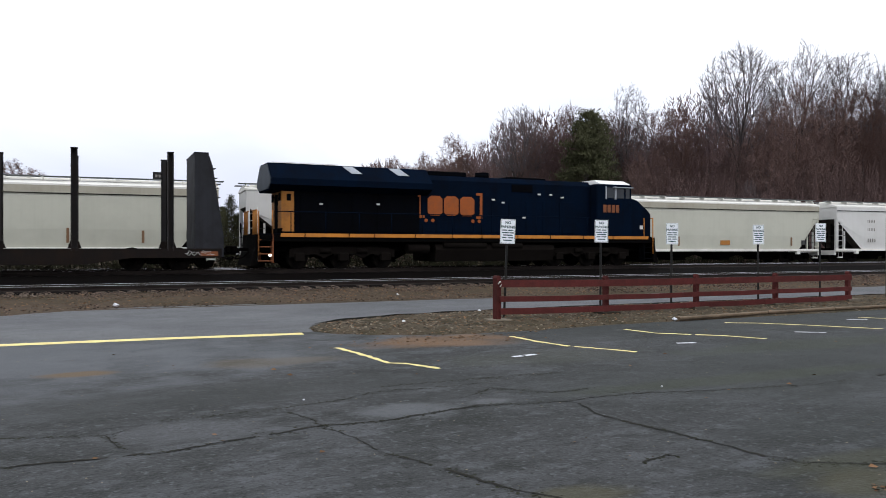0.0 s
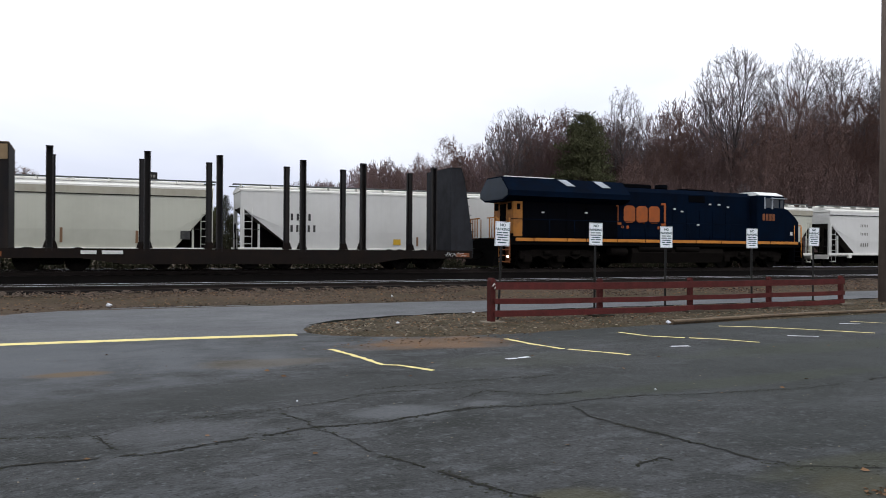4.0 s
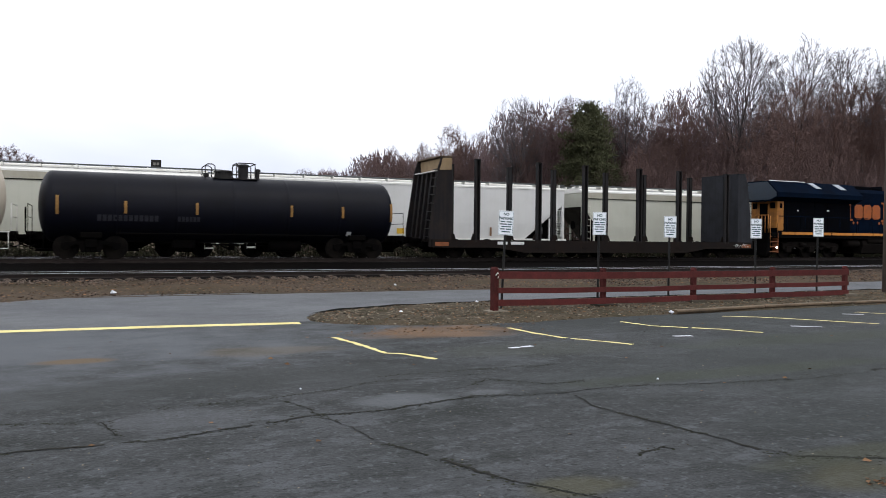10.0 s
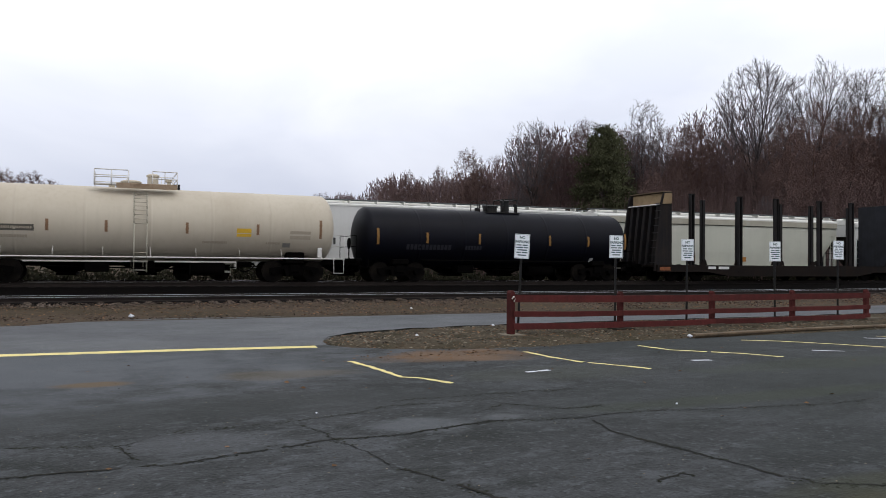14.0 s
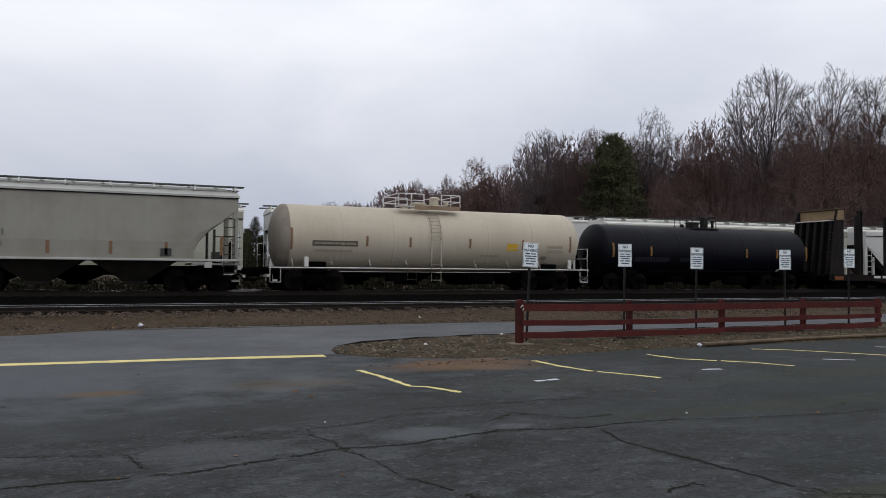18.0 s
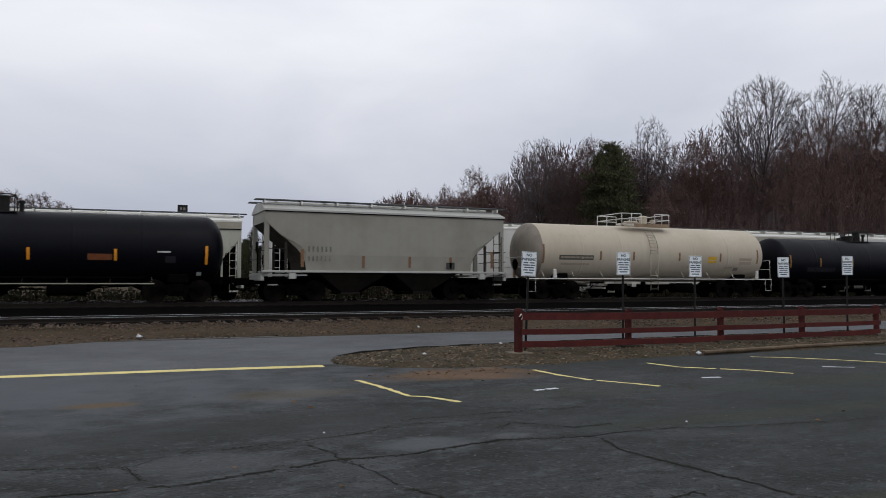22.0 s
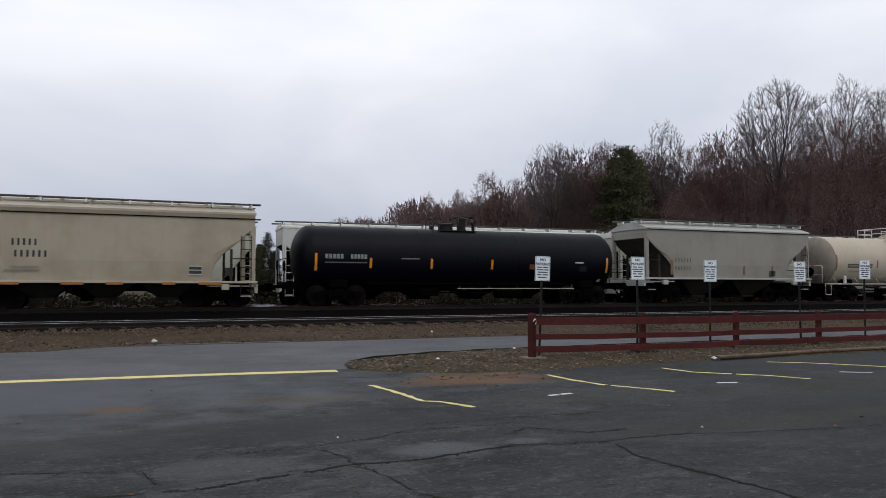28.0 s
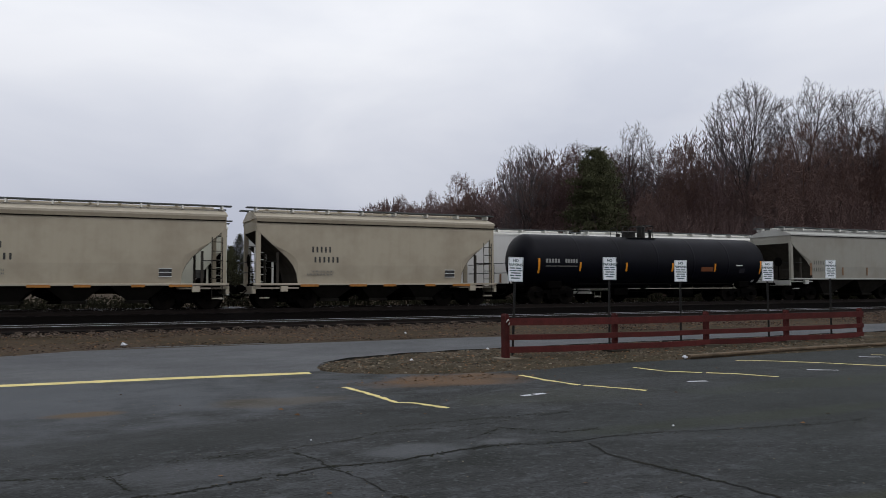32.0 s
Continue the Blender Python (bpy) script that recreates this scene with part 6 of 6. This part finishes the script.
def bare_tree(seed, height, base, radius, count, gaps, twigs, reach, leaves, leaf_size, bole, straight, fine):
    """A trunk whose boughs grow towards the crown, thinning from fork to fork, with sprays of shoots along the thin ones."""
    rg = random.Random(seed)
    aim = crown_points(rg, count, height, base * height, radius, gaps)
    spots, parent, path = [np.array((0.0, 0.0, -0.3))], [-1], [0.0]
    lean = np.array((rg.gauss(0, 0.03), rg.gauss(0, 0.03), 1.0))
    while spots[-1][2] < height * (base + bole * (1 - base)):
        spots.append(spots[-1] + lean * height * 0.04 + np.array((rg.gauss(0, 0.06), rg.gauss(0, 0.06), 0)))
        parent.append(len(spots) - 2)
        path.append(path[-1] + height * 0.04)
    # every point joins the tree where the way to it, and from it down to the root, is shortest
    cost, link = np.full(len(aim), 1e9), np.zeros(len(aim), int)
    left = np.ones(len(aim), bool)
    fresh = list(range(len(spots)))
    for _ in range(len(aim)):
        for i in fresh:
            d = np.linalg.norm(aim - spots[i], axis=1)
            c = d + straight * path[i] + np.where(aim[:, 2] < spots[i][2] - 0.5, 1.5, 0.0)
            better = c < cost
            cost[better], link[better] = c[better], i
        j = int(np.argmin(np.where(left, cost, 1e12)))
        left[j] = False
        i = int(link[j])
        spots.append(aim[j])
        parent.append(i)
        path.append(path[i] + float(np.linalg.norm(aim[j] - spots[i])))
        fresh = [len(spots) - 1]
    spots = np.array(spots)
    load = np.ones(len(spots))
    for i in range(len(spots) - 1, 0, -1):
        load[parent[i]] += load[i]
    heir = {}
    for i in range(1, len(spots)):
        if parent[i] not in heir or load[i] > load[heir[parent[i]]]:
            heir[parent[i]] = i
    for _ in range(7):
        eased = spots.copy()
        for i, j in heir.items():
            if parent[i] >= 0:
                eased[i] = 0.4 * spots[i] + 0.3 * (spots[parent[i]] + spots[j])
        spots = eased
    share = np.zeros(len(spots))
    for i in range(len(spots) - 1, 0, -1):
        if share[i] == 0:
            share[i] = 0.0068 ** 2.05
        share[parent[i]] += share[i]
    thick = share ** (1 / 2.05) * height / 20
    trunk, crown, leaf = Shape(), Shape(), Shape()
    k = height / 18
    for i in range(1, len(spots)):
        p, q = Vector(spots[parent[i]]), Vector(spots[i])
        r0, r1 = min(float(thick[parent[i]]), float(thick[i]) * 1.5), float(thick[i])
        limb(trunk if r1 > 0.05 * k else crown, p, q, r0, r1, 7 if r1 > 0.12 else 4 if r1 > 0.04 else 3)
        if r1 < 0.045 * k:
            d = (q - p).normalized()
            for _ in range(twigs):
                a = p.lerp(q, rg.random())
                o = (d * 0.8 + Vector((rg.gauss(0, 0.55), rg.gauss(0, 0.55), rg.gauss(0.22, 0.42)))).normalized() * k * rg.uniform(0.45, 1.0) * reach
                twig(crown, a, a + o, fine)
                for _ in range(leaves):
                    c = a + o * rg.uniform(0.2, 1.1) + Vector((rg.gauss(0, 0.07), rg.gauss(0, 0.07), rg.gauss(0, 0.07)))
                    u = Vector((rg.gauss(0, 1), rg.gauss(0, 1), rg.gauss(0, 1))).normalized() * leaf_size * rg.uniform(0.6, 1.2)
                    w = u.orthogonal() * rg.uniform(0.6, 0.9)
                    leaf.add([tuple(c - u), tuple(c + w), tuple(c + u), tuple(c - w)], [(0, 1, 2, 3)])
    meshes = trunk.mesh("trunk", False), crown.mesh("crown", False), leaf.mesh("leaves", False) if leaves else None
    return meshes, max(float(p[2]) for p in spots) + 0.05 * k


def tree_thing(meshes, m, bark, twig, label, group):
    t = thing("tree", m, label, "tree", group)
    part("trunk", meshes[0], bark, t)
    part("crown", meshes[1], twig, t, "fine bare twigs")
    if meshes[2]:
        part("leaves", meshes[2], DEAD_LEAF, t, "clinging russet leaves")
    return t


def sized(x, y, height, base, turn, wide=1.0):
    k = height / base
    return pose(x, y, ground_z(y) - 0.1, 0, 0, turn) @ Matrix.Diagonal((k * wide, k * wide, k, 1))


KINDS = []
for seed, hgt, base, radius, count, gaps, twigs, reach, leaves, size, bole, straight, stem, label in (
        (21, 22, 0.47, 4.6, 3600, -0.14, 11, 0.34, 0, 0, 0.30, 0.58, TWIG_GREY, "tall bare grey tree with a fan of fine twigs"),
        (12, 22, 0.49, 4.5, 3600, -0.14, 11, 0.34, 0, 0, 0.36, 0.58, TWIG_GREY, "bare grey tree with a broad rounded crown"),
        (13, 15, 0.30, 2.5, 1600, -0.30, 7, 0.48, 1, 0.035, 0.3, 0.6, TWIG_PLUM, "bare reddish tree with a few russet leaves"),
        (14, 15, 0.20, 2.7, 1500, -0.28, 6, 0.55, 4, 0.035, 0.25, 0.5, TWIG_RUST, "russet-brown tree with clinging dead leaves"),
        (15, 14, 0.14, 2.6, 1400, -0.35, 6, 0.55, 3, 0.035, 0.25, 0.5, TWIG_RED, "brown tree with dense twigs and dead leaves"),
        (16, 15, 0.36, 2.2, 1800, -0.25, 8, 0.42, 0, 0, 0.4, 0.5, TWIG_GREY, "slim bare grey-brown tree")):
    grown, tall = bare_tree(seed, hgt, base, radius, count, gaps, twigs, reach, leaves, size, bole, straight, 0.005)
    KINDS.append((tree_thing(grown, sized(-200 - 10 * seed, 160, tall, tall, 0), BARK, stem, label, "bare trees along the line"), tall))
used = set()
rng = random.Random(77)


def plant(kind, x, y, height, wide=1.0):
    ob, base = KINDS[kind]
    m = sized(x, y, height, base, rng.uniform(0, 360), wide)
    if kind in used:
        c = copy_thing(ob, Matrix())
        c.matrix_basis = m
    else:
        used.add(kind)
        c = ob
        c.matrix_basis = m
    return c


SKYLINE = [(27.0, 75.0, 10.1, 4), (28.8, 73.7, 10.8, 4), (31.5, 71.8, 11.2, 4), (33.9, 70.1, 13.0, 3), (36.4, 68.3, 12.3, 2), (39.3, 66.2, 16.1, 0), (41.6, 64.6, 13.5, 2), (43.3, 63.4, 15.7, 2), (50.7, 66.0, 16.0, 2), (44.8, 66.0, 15.6, 3), (47.4, 64.2, 15.2, 2), (41.2, 67.2, 13.9, 3), (50.2, 62.0, 14.8, 3), (53.6, 58.6, 14.6, 2),
           (48.1, 59.9, 17.6, 5), (49.7, 58.8, 15.0, 2), (52.0, 57.2, 15.6, 3), (54.1, 55.7, 13.8, 2), (56.2, 55.0, 13.0, 4), (57.4, 55.0, 21.8, 0), (65.8, 55.0, 22.8, 1), (73.9, 55.0, 22.8, 0), (81.5, 55, 23.0, 1), (89, 55, 23.4, 0),
           (58.1, 52.0, 15.6, 3), (62.0, 52.0, 17.4, 3), (66.5, 52.0, 17.4, 3), (71.0, 52.0, 18.2, 3), (76.0, 52.0, 18.4, 3), (81.0, 52.0, 18.6, 3)]
for x, y, hgt, kind in SKYLINE:
    plant(kind, x, y, hgt)


def skyline(x):
    pts = [(20, 7.5)] + [(a, c) for a, _, c, k in SKYLINE if k > 1] + [(90, 17), (140, 17)]
    pts.sort()
    for (xa, a), (xb, b) in zip(pts, pts[1:]):
        if xa <= x <= xb:
            return a + (b - a) * (x - xa) / (xb - xa)
    return 15


for row, (dy, f0, f1, step) in enumerate(((-2.5, 0.50, 0.80, 2.8), (2, 0.72, 0.95, 2.2), (6, 0.74, 0.97, 3.0))):
    x = 24 + row
    while x < 108:
        y0 = 75 - 20 * min(1, max(0, (x - 27) / 28))
        plant(rng.choice((2, 3, 4, 5, 3, 4)), x + rng.uniform(-0.8, 0.8), y0 + dy + rng.uniform(-1.5, 1.5), skyline(x) * 0.92 * (1 + 0.008 * dy) * rng.uniform(f0, f1), rng.uniform(1.0, 1.35))
        x += step * rng.uniform(0.7, 1.3)
for x, y, hgt in ((-12.1, 150, 16.0), (-8.7, 150, 14.6), (-17, 152, 16.5), (-24, 150, 15), (42, 160, 15.4), (48.3, 160, 15.2), (45.6, 140, 13.6), (54, 150, 15.5), (58, 145, 15)):
    plant(rng.choice((4, 3, 4)), x, y, hgt, 1.7)


def evergreen(seed, height, radius):
    rg = random.Random(seed)
    tr = Shape().cyl((0, 0, -0.2), (0, 0, height * 0.97), height * 0.016, 8, 0.03)
    nd = Shape()
    k = 0
    z = height * 0.16
    while z < height * 0.985:
        t = (z / height - 0.16) / 0.83
        reach = radius * min(1.0, 0.7 + 1.2 * t) * (1 - t ** 2.6) ** 0.6 * (0.85 + 0.6 * noise.noise((z * 0.9, seed, 0))) + 0.2
        for _ in range(5):
            a = rg.uniform(0, 2 * math.pi)
            r = reach * rg.uniform(0.7, 1.05)
            tip = Vector((math.cos(a) * r, math.sin(a) * r, z + rg.uniform(-0.1, 0.35)))
            tr.cyl((0, 0, z), tuple(tip), 0.035, 4, 0.01)
            for _ in range(int(60 * r) + 16):
                u = rg.uniform(0.25, 1.05)
                p = Vector((0, 0, z)).lerp(tip, u) + Vector((rg.gauss(0, 0.26), rg.gauss(0, 0.26), rg.gauss(0, 0.2)))
                d = (tip.normalized() + Vector((rg.gauss(0, 0.7), rg.gauss(0, 0.7), rg.gauss(0, 0.5) + 0.2))).normalized() * rg.uniform(0.14, 0.3)
                b = d.orthogonal().normalized() * 0.06
                nd.add([tuple(p - b), tuple(p + b), tuple(p + d)], [(0, 1, 2)])
        z += 0.27
    return tr.mesh("trunk", False), nd.mesh("needles", False)


EVER = evergreen(5, 13.5, 2.7)


def pine(x, y, hgt, wide, label):
    t = thing("evergreen_tree", sized(x, y, hgt, 13.5, rng.uniform(0, 360), wide), label, "tree", "evergreens")
    part("trunk", EVER[0], BARK, t)
    part("crown", EVER[1], NEEDLES, t, "dense dark green needles")


pine(42.9, 59.4, 14.3, 1.15, "dark green evergreen among the bare trees")
pine(44.6, 58.6, 8.6, 1.9, "lower dark green evergreen among the bare trees")
pine(10.3, 62, 5.6, 0.8, "small dark conifer beyond the parked cars")
pine(9.6, 62, 4.6, 0.8, "small dark conifer beyond the parked cars")
pine(11.2, 64, 4.2, 0.9, "small dark conifer beyond the parked cars")

# the depth of the woods, closed by upright shoots paled to paint distance haze
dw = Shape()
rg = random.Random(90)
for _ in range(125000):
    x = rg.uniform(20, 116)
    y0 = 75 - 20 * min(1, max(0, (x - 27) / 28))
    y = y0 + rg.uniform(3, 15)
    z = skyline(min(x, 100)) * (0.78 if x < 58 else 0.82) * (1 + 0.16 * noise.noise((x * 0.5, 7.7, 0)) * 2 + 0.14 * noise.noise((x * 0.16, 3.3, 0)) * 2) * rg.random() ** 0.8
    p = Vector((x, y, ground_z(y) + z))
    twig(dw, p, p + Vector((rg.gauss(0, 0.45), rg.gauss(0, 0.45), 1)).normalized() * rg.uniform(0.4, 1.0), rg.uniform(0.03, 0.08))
solid("distant_woods", dw, TWIG_HAZE, "deep brown thicket of upright shoots behind the trees, paled with haze", "woods", kind="stuff", fix=False)

# undergrowth at the foot of the woods
ug, ul = Shape(), Shape()
rg = random.Random(31)
for _ in range(7000):
    x = rg.uniform(14, 112)
    y0 = 75 - 20 * min(1, max(0, (x - 27) / 28))
    y = y0 - 4 + rg.gauss(0, 1.6)
    hgt = rg.uniform(0.25, 0.55) * (skyline(x) if x > 24 else 6)
    p = Vector((x, y, ground_z(y)))
    d = Vector((rg.gauss(0, 0.12), rg.gauss(0, 0.12), 1)).normalized()
    q = p + d * hgt
    limb(ug, p, q, 0.028, 0.008, 3)
    for _ in range(3):
        u = rg.uniform(0.35, 0.95)
        a = p.lerp(q, u)
        limb(ug, a, a + Vector((rg.gauss(0, 0.5), rg.gauss(0, 0.5), rg.uniform(0.3, 1.1))) * hgt * 0.16, 0.014, 0.005, 3)
    for _ in range(9):
        a = p.lerp(q, rg.uniform(0.2, 1)) + Vector((rg.gauss(0, 0.4), rg.gauss(0, 0.4), rg.gauss(0, 0.3)))
        u = Vector((rg.gauss(0, 1), rg.gauss(0, 1), rg.gauss(0, 1))).normalized() * rg.uniform(0.04, 0.09)
        b = u.orthogonal().normalized() * rg.uniform(0.03, 0.07)
        ul.add([tuple(a - u), tuple(a + b), tuple(a + u), tuple(a - b)], [(0, 1, 2, 3)])
solid("undergrowth", ug, TWIG_RED, "tangle of brown saplings under the trees", "undergrowth", kind="stuff", fix=False)
solid("undergrowth_leaves", ul, DEAD_LEAF, "dead russet leaves in the undergrowth", "undergrowth", kind="stuff", fix=False)


# brush and dead weeds behind the far track
bs, bl = Shape(), Shape()
rg = random.Random(47)
for _ in range(5200):
    x = rg.uniform(-40, 84)
    y = FAR_Y + FAR_SLANT * x + 5.0 + abs(rg.gauss(0, 1.6))
    tall = 1.1 + 1.3 * max(0, noise.noise((x * 0.12, 4.4, 0)) * 2 + 0.35)
    if 4 < x < 16:
        tall *= 1.5
    hgt = tall * rg.uniform(0.4, 1.1)
    p = Vector((x, y, ground_z(y) - 0.05))
    q = p + Vector((rg.gauss(0, 0.2), rg.gauss(0, 0.2), 1)).normalized() * hgt
    limb(bs, p, q, 0.016, 0.005, 3)
    for _ in range(2):
        a = p.lerp(q, rg.uniform(0.3, 0.9))
        limb(bs, a, a + Vector((rg.gauss(0, 0.5), rg.gauss(0, 0.5), rg.uniform(0.3, 1.0))) * hgt * 0.25, 0.009, 0.004, 3)
    for _ in range(6):
        a = p.lerp(q, rg.uniform(0.05, 1)) + Vector((rg.gauss(0, 0.2), rg.gauss(0, 0.2), rg.gauss(0, 0.12)))
        u = Vector((rg.gauss(0, 1), rg.gauss(0, 1), rg.gauss(0, 1))).normalized() * rg.uniform(0.05, 0.15)
        b = u.orthogonal().normalized() * rg.uniform(0.04, 0.11)
        bl.add([tuple(a - u), tuple(a + b), tuple(a + u), tuple(a - b)], [(0, 1, 2, 3)])
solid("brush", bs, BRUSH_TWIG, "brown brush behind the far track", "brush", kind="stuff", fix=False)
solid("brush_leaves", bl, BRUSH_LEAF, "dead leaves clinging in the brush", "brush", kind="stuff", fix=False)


# ---------------------------------------------------------------- stones, leaves and litter
def pebble(s, rg, x, y, z, r, squash=0.6):
    a = rg.uniform(0, 6.28)
    v = []
    for i in range(5):
        t = a + i * 1.257 + rg.uniform(-0.25, 0.25)
        v.append((x + math.cos(t) * r * rg.uniform(0.75, 1.1), y + math.sin(t) * r * rg.uniform(0.75, 1.1), z + rg.uniform(-0.1, 0.2) * r))
    v += [(x + rg.uniform(-0.3, 0.3) * r, y + rg.uniform(-0.3, 0.3) * r, z + r * squash), (x, y, z - r * 0.6)]
    s.add(v, [(i, (i + 1) % 5, 5) for i in range(5)] + [((i + 1) % 5, i, 6) for i in range(5)])


st = Shape()
rg = random.Random(8)
for _ in range(17000):
    x = rg.uniform(-22, 60)
    y = rg.choice((rg.uniform(22.2, 28.6), rg.uniform(26.0, 28.5), rg.uniform(28.2, 31.5)))
    if y < 22.6 + 0.3 * noise.noise((x * 0.4, 0, 0)) and x < 3 and y > 22.6:
        continue
    pebble(st, rg, x, y, ground_z(y) + (0.03 if y > 27.6 else 0.0), rg.uniform(0.018, 0.050))
for _ in range(7000):
    x = rg.uniform(-22, 60)
    y = rg.uniform(20.5 if x < -1 else 22.0, 26.5)
    pebble(st, rg, x, y, ground_z(y), rg.uniform(0.018, 0.045))
solid("ballast_stones", st, STONE, "loose grey-brown track ballast", "gravel", kind="stuff", fix=False)
sh = Shape()
x = -26
while x < 62:
    x += rg.uniform(0.50, 0.57) * (2 if rg.random() < 0.12 else 1)
    tall = rg.uniform(0.03, 0.09)
    for _ in range(70):
        u, v = rg.gauss(0, 0.14), rg.uniform(-0.75, 0.25)
        lift = tall * max(0.0, 1 - (u / 0.24) ** 2) * (1 - max(0.0, -v - 0.1) / 0.8)
        pebble(sh, rg, x + u, 28.25 + v, ground_z(28.25 + v) + lift, rg.uniform(0.02, 0.05))
solid("shoulder_ballast", sh, SHOULDER, "pale ballast heaped between the tie ends", "gravel", kind="stuff", fix=False)
st = Shape()
for _ in range(7500):
    x = 4 + 26 * rg.random() ** 1.3
    y = rg.uniform(12.6, 17.3)
    if inside(x, y, island_poly):
        pebble(st, rg, x, y, island_z(x, y), rg.choice((rg.uniform(0.008, 0.025), rg.uniform(0.008, 0.045))))
for _ in range(900):
    pebble(st, rg, rg.uniform(-2, 14), rg.uniform(3, 13), 0.0, rg.uniform(0.004, 0.012))
solid("gravel", st, GRAVEL, "scattered gravel on the earth strip", "gravel", kind="stuff", fix=False)
lf = Shape()


def dead_leaf(x, y, z, r):
    a = rg.uniform(0, 6.28)
    c, d = math.cos(a) * r, math.sin(a) * r
    t = rg.uniform(0.1, 0.6) * r
    lf.add([(x - c, y - d, z), (x + d * 0.6, y - c * 0.6, z + t), (x + c, y + d, z + 0.3 * t), (x - d * 0.6, y + c * 0.6, z + 0.1 * t)], [(0, 1, 2, 3)])


for _ in range(11000):
    x, y = rg.uniform(-22, 55), rg.uniform(20.4, 28.3)
    if y < 22.0 and x > -1:
        continue
    dead_leaf(x, y, ground_z(y) + 0.03 + rg.uniform(0, 0.03), rg.uniform(0.02, 0.055))
for _ in range(5000):
    x, y = 4 + 24 * rg.random() ** 1.2, rg.uniform(12.6, 17.2)
    if inside(x, y, island_poly):
        dead_leaf(x, y, island_z(x, y) + 0.01, rg.uniform(0.015, 0.04))
for _ in range(260):
    dead_leaf(rg.gauss(5.7, 0.9), rg.gauss(12.2, 0.35), 0.006, rg.uniform(0.015, 0.04))
for _ in range(45):
    dead_leaf(rg.gauss(4.90, 0.09), rg.gauss(3.33, 0.05), 0.006, rg.uniform(0.012, 0.03))
for _ in range(60):
    dead_leaf(rg.uniform(-2, 14), rg.uniform(3.2, 13), 0.006, rg.uniform(0.02, 0.045))
solid("fallen_leaves", lf, LEAF_LITTER, "russet leaf litter beside the tracks", "leaves", kind="stuff", fix=False)
for x, y, r in ((0.68, 22.95, 0.10), (9.55, 24.14, 0.06), (8.87, 16.87, 0.06), (6.08, 15.01, 0.06), (11.7, 13.0, 0.07), (6.03, 6.92, 0.02), (2.06, 7.9, 0.016)):
    s = Shape()
    pebble(s, rg, x, y, ground_z(y) + 0.03 if y > 20 else 0.05 if y > 12.5 else 0.006, r, 0.8)
    solid("pale_rock", s, WHITE_PAINT, "pale whitish lump of rock on the ground", "rock", "pale rocks")

railway(pose(0, NEAR_Y, 0), NEAR_RAIL, -60, 140, (-24, 62), "empty near track with dark wooden ties")
railway(pose(0, TRAIN_Y, 0), TRAIN_RAIL, -130, 160, (-26, 72), "track that carries the moving train")
railway(pose(0, FAR_Y, 0, 0, 0, FAR_TURN), FAR_RAIL, -60, 140, (-20, 70), "far track with parked hoppers")


# ---------------------------------------------------------------- what moves
def motions():
    for car, x in TRAIN:
        walk(car, [(t, pose(x + d, TRAIN_Y, TRAIN_RAIL)) for t, d in ROLLED])
    moving = {car for car, _ in TRAIN}
    steps = [i / 6 for i in range(193)]
    turns = [math.degrees(rolled(t) / RW) for t in steps]
    for ob, x in WHEELSETS:
        if ob.parent.parent in moving:
            walk(ob, [(t, pose(x, 0, RW, 0, a, 0)) for t, a in zip(steps, turns)])


motions()
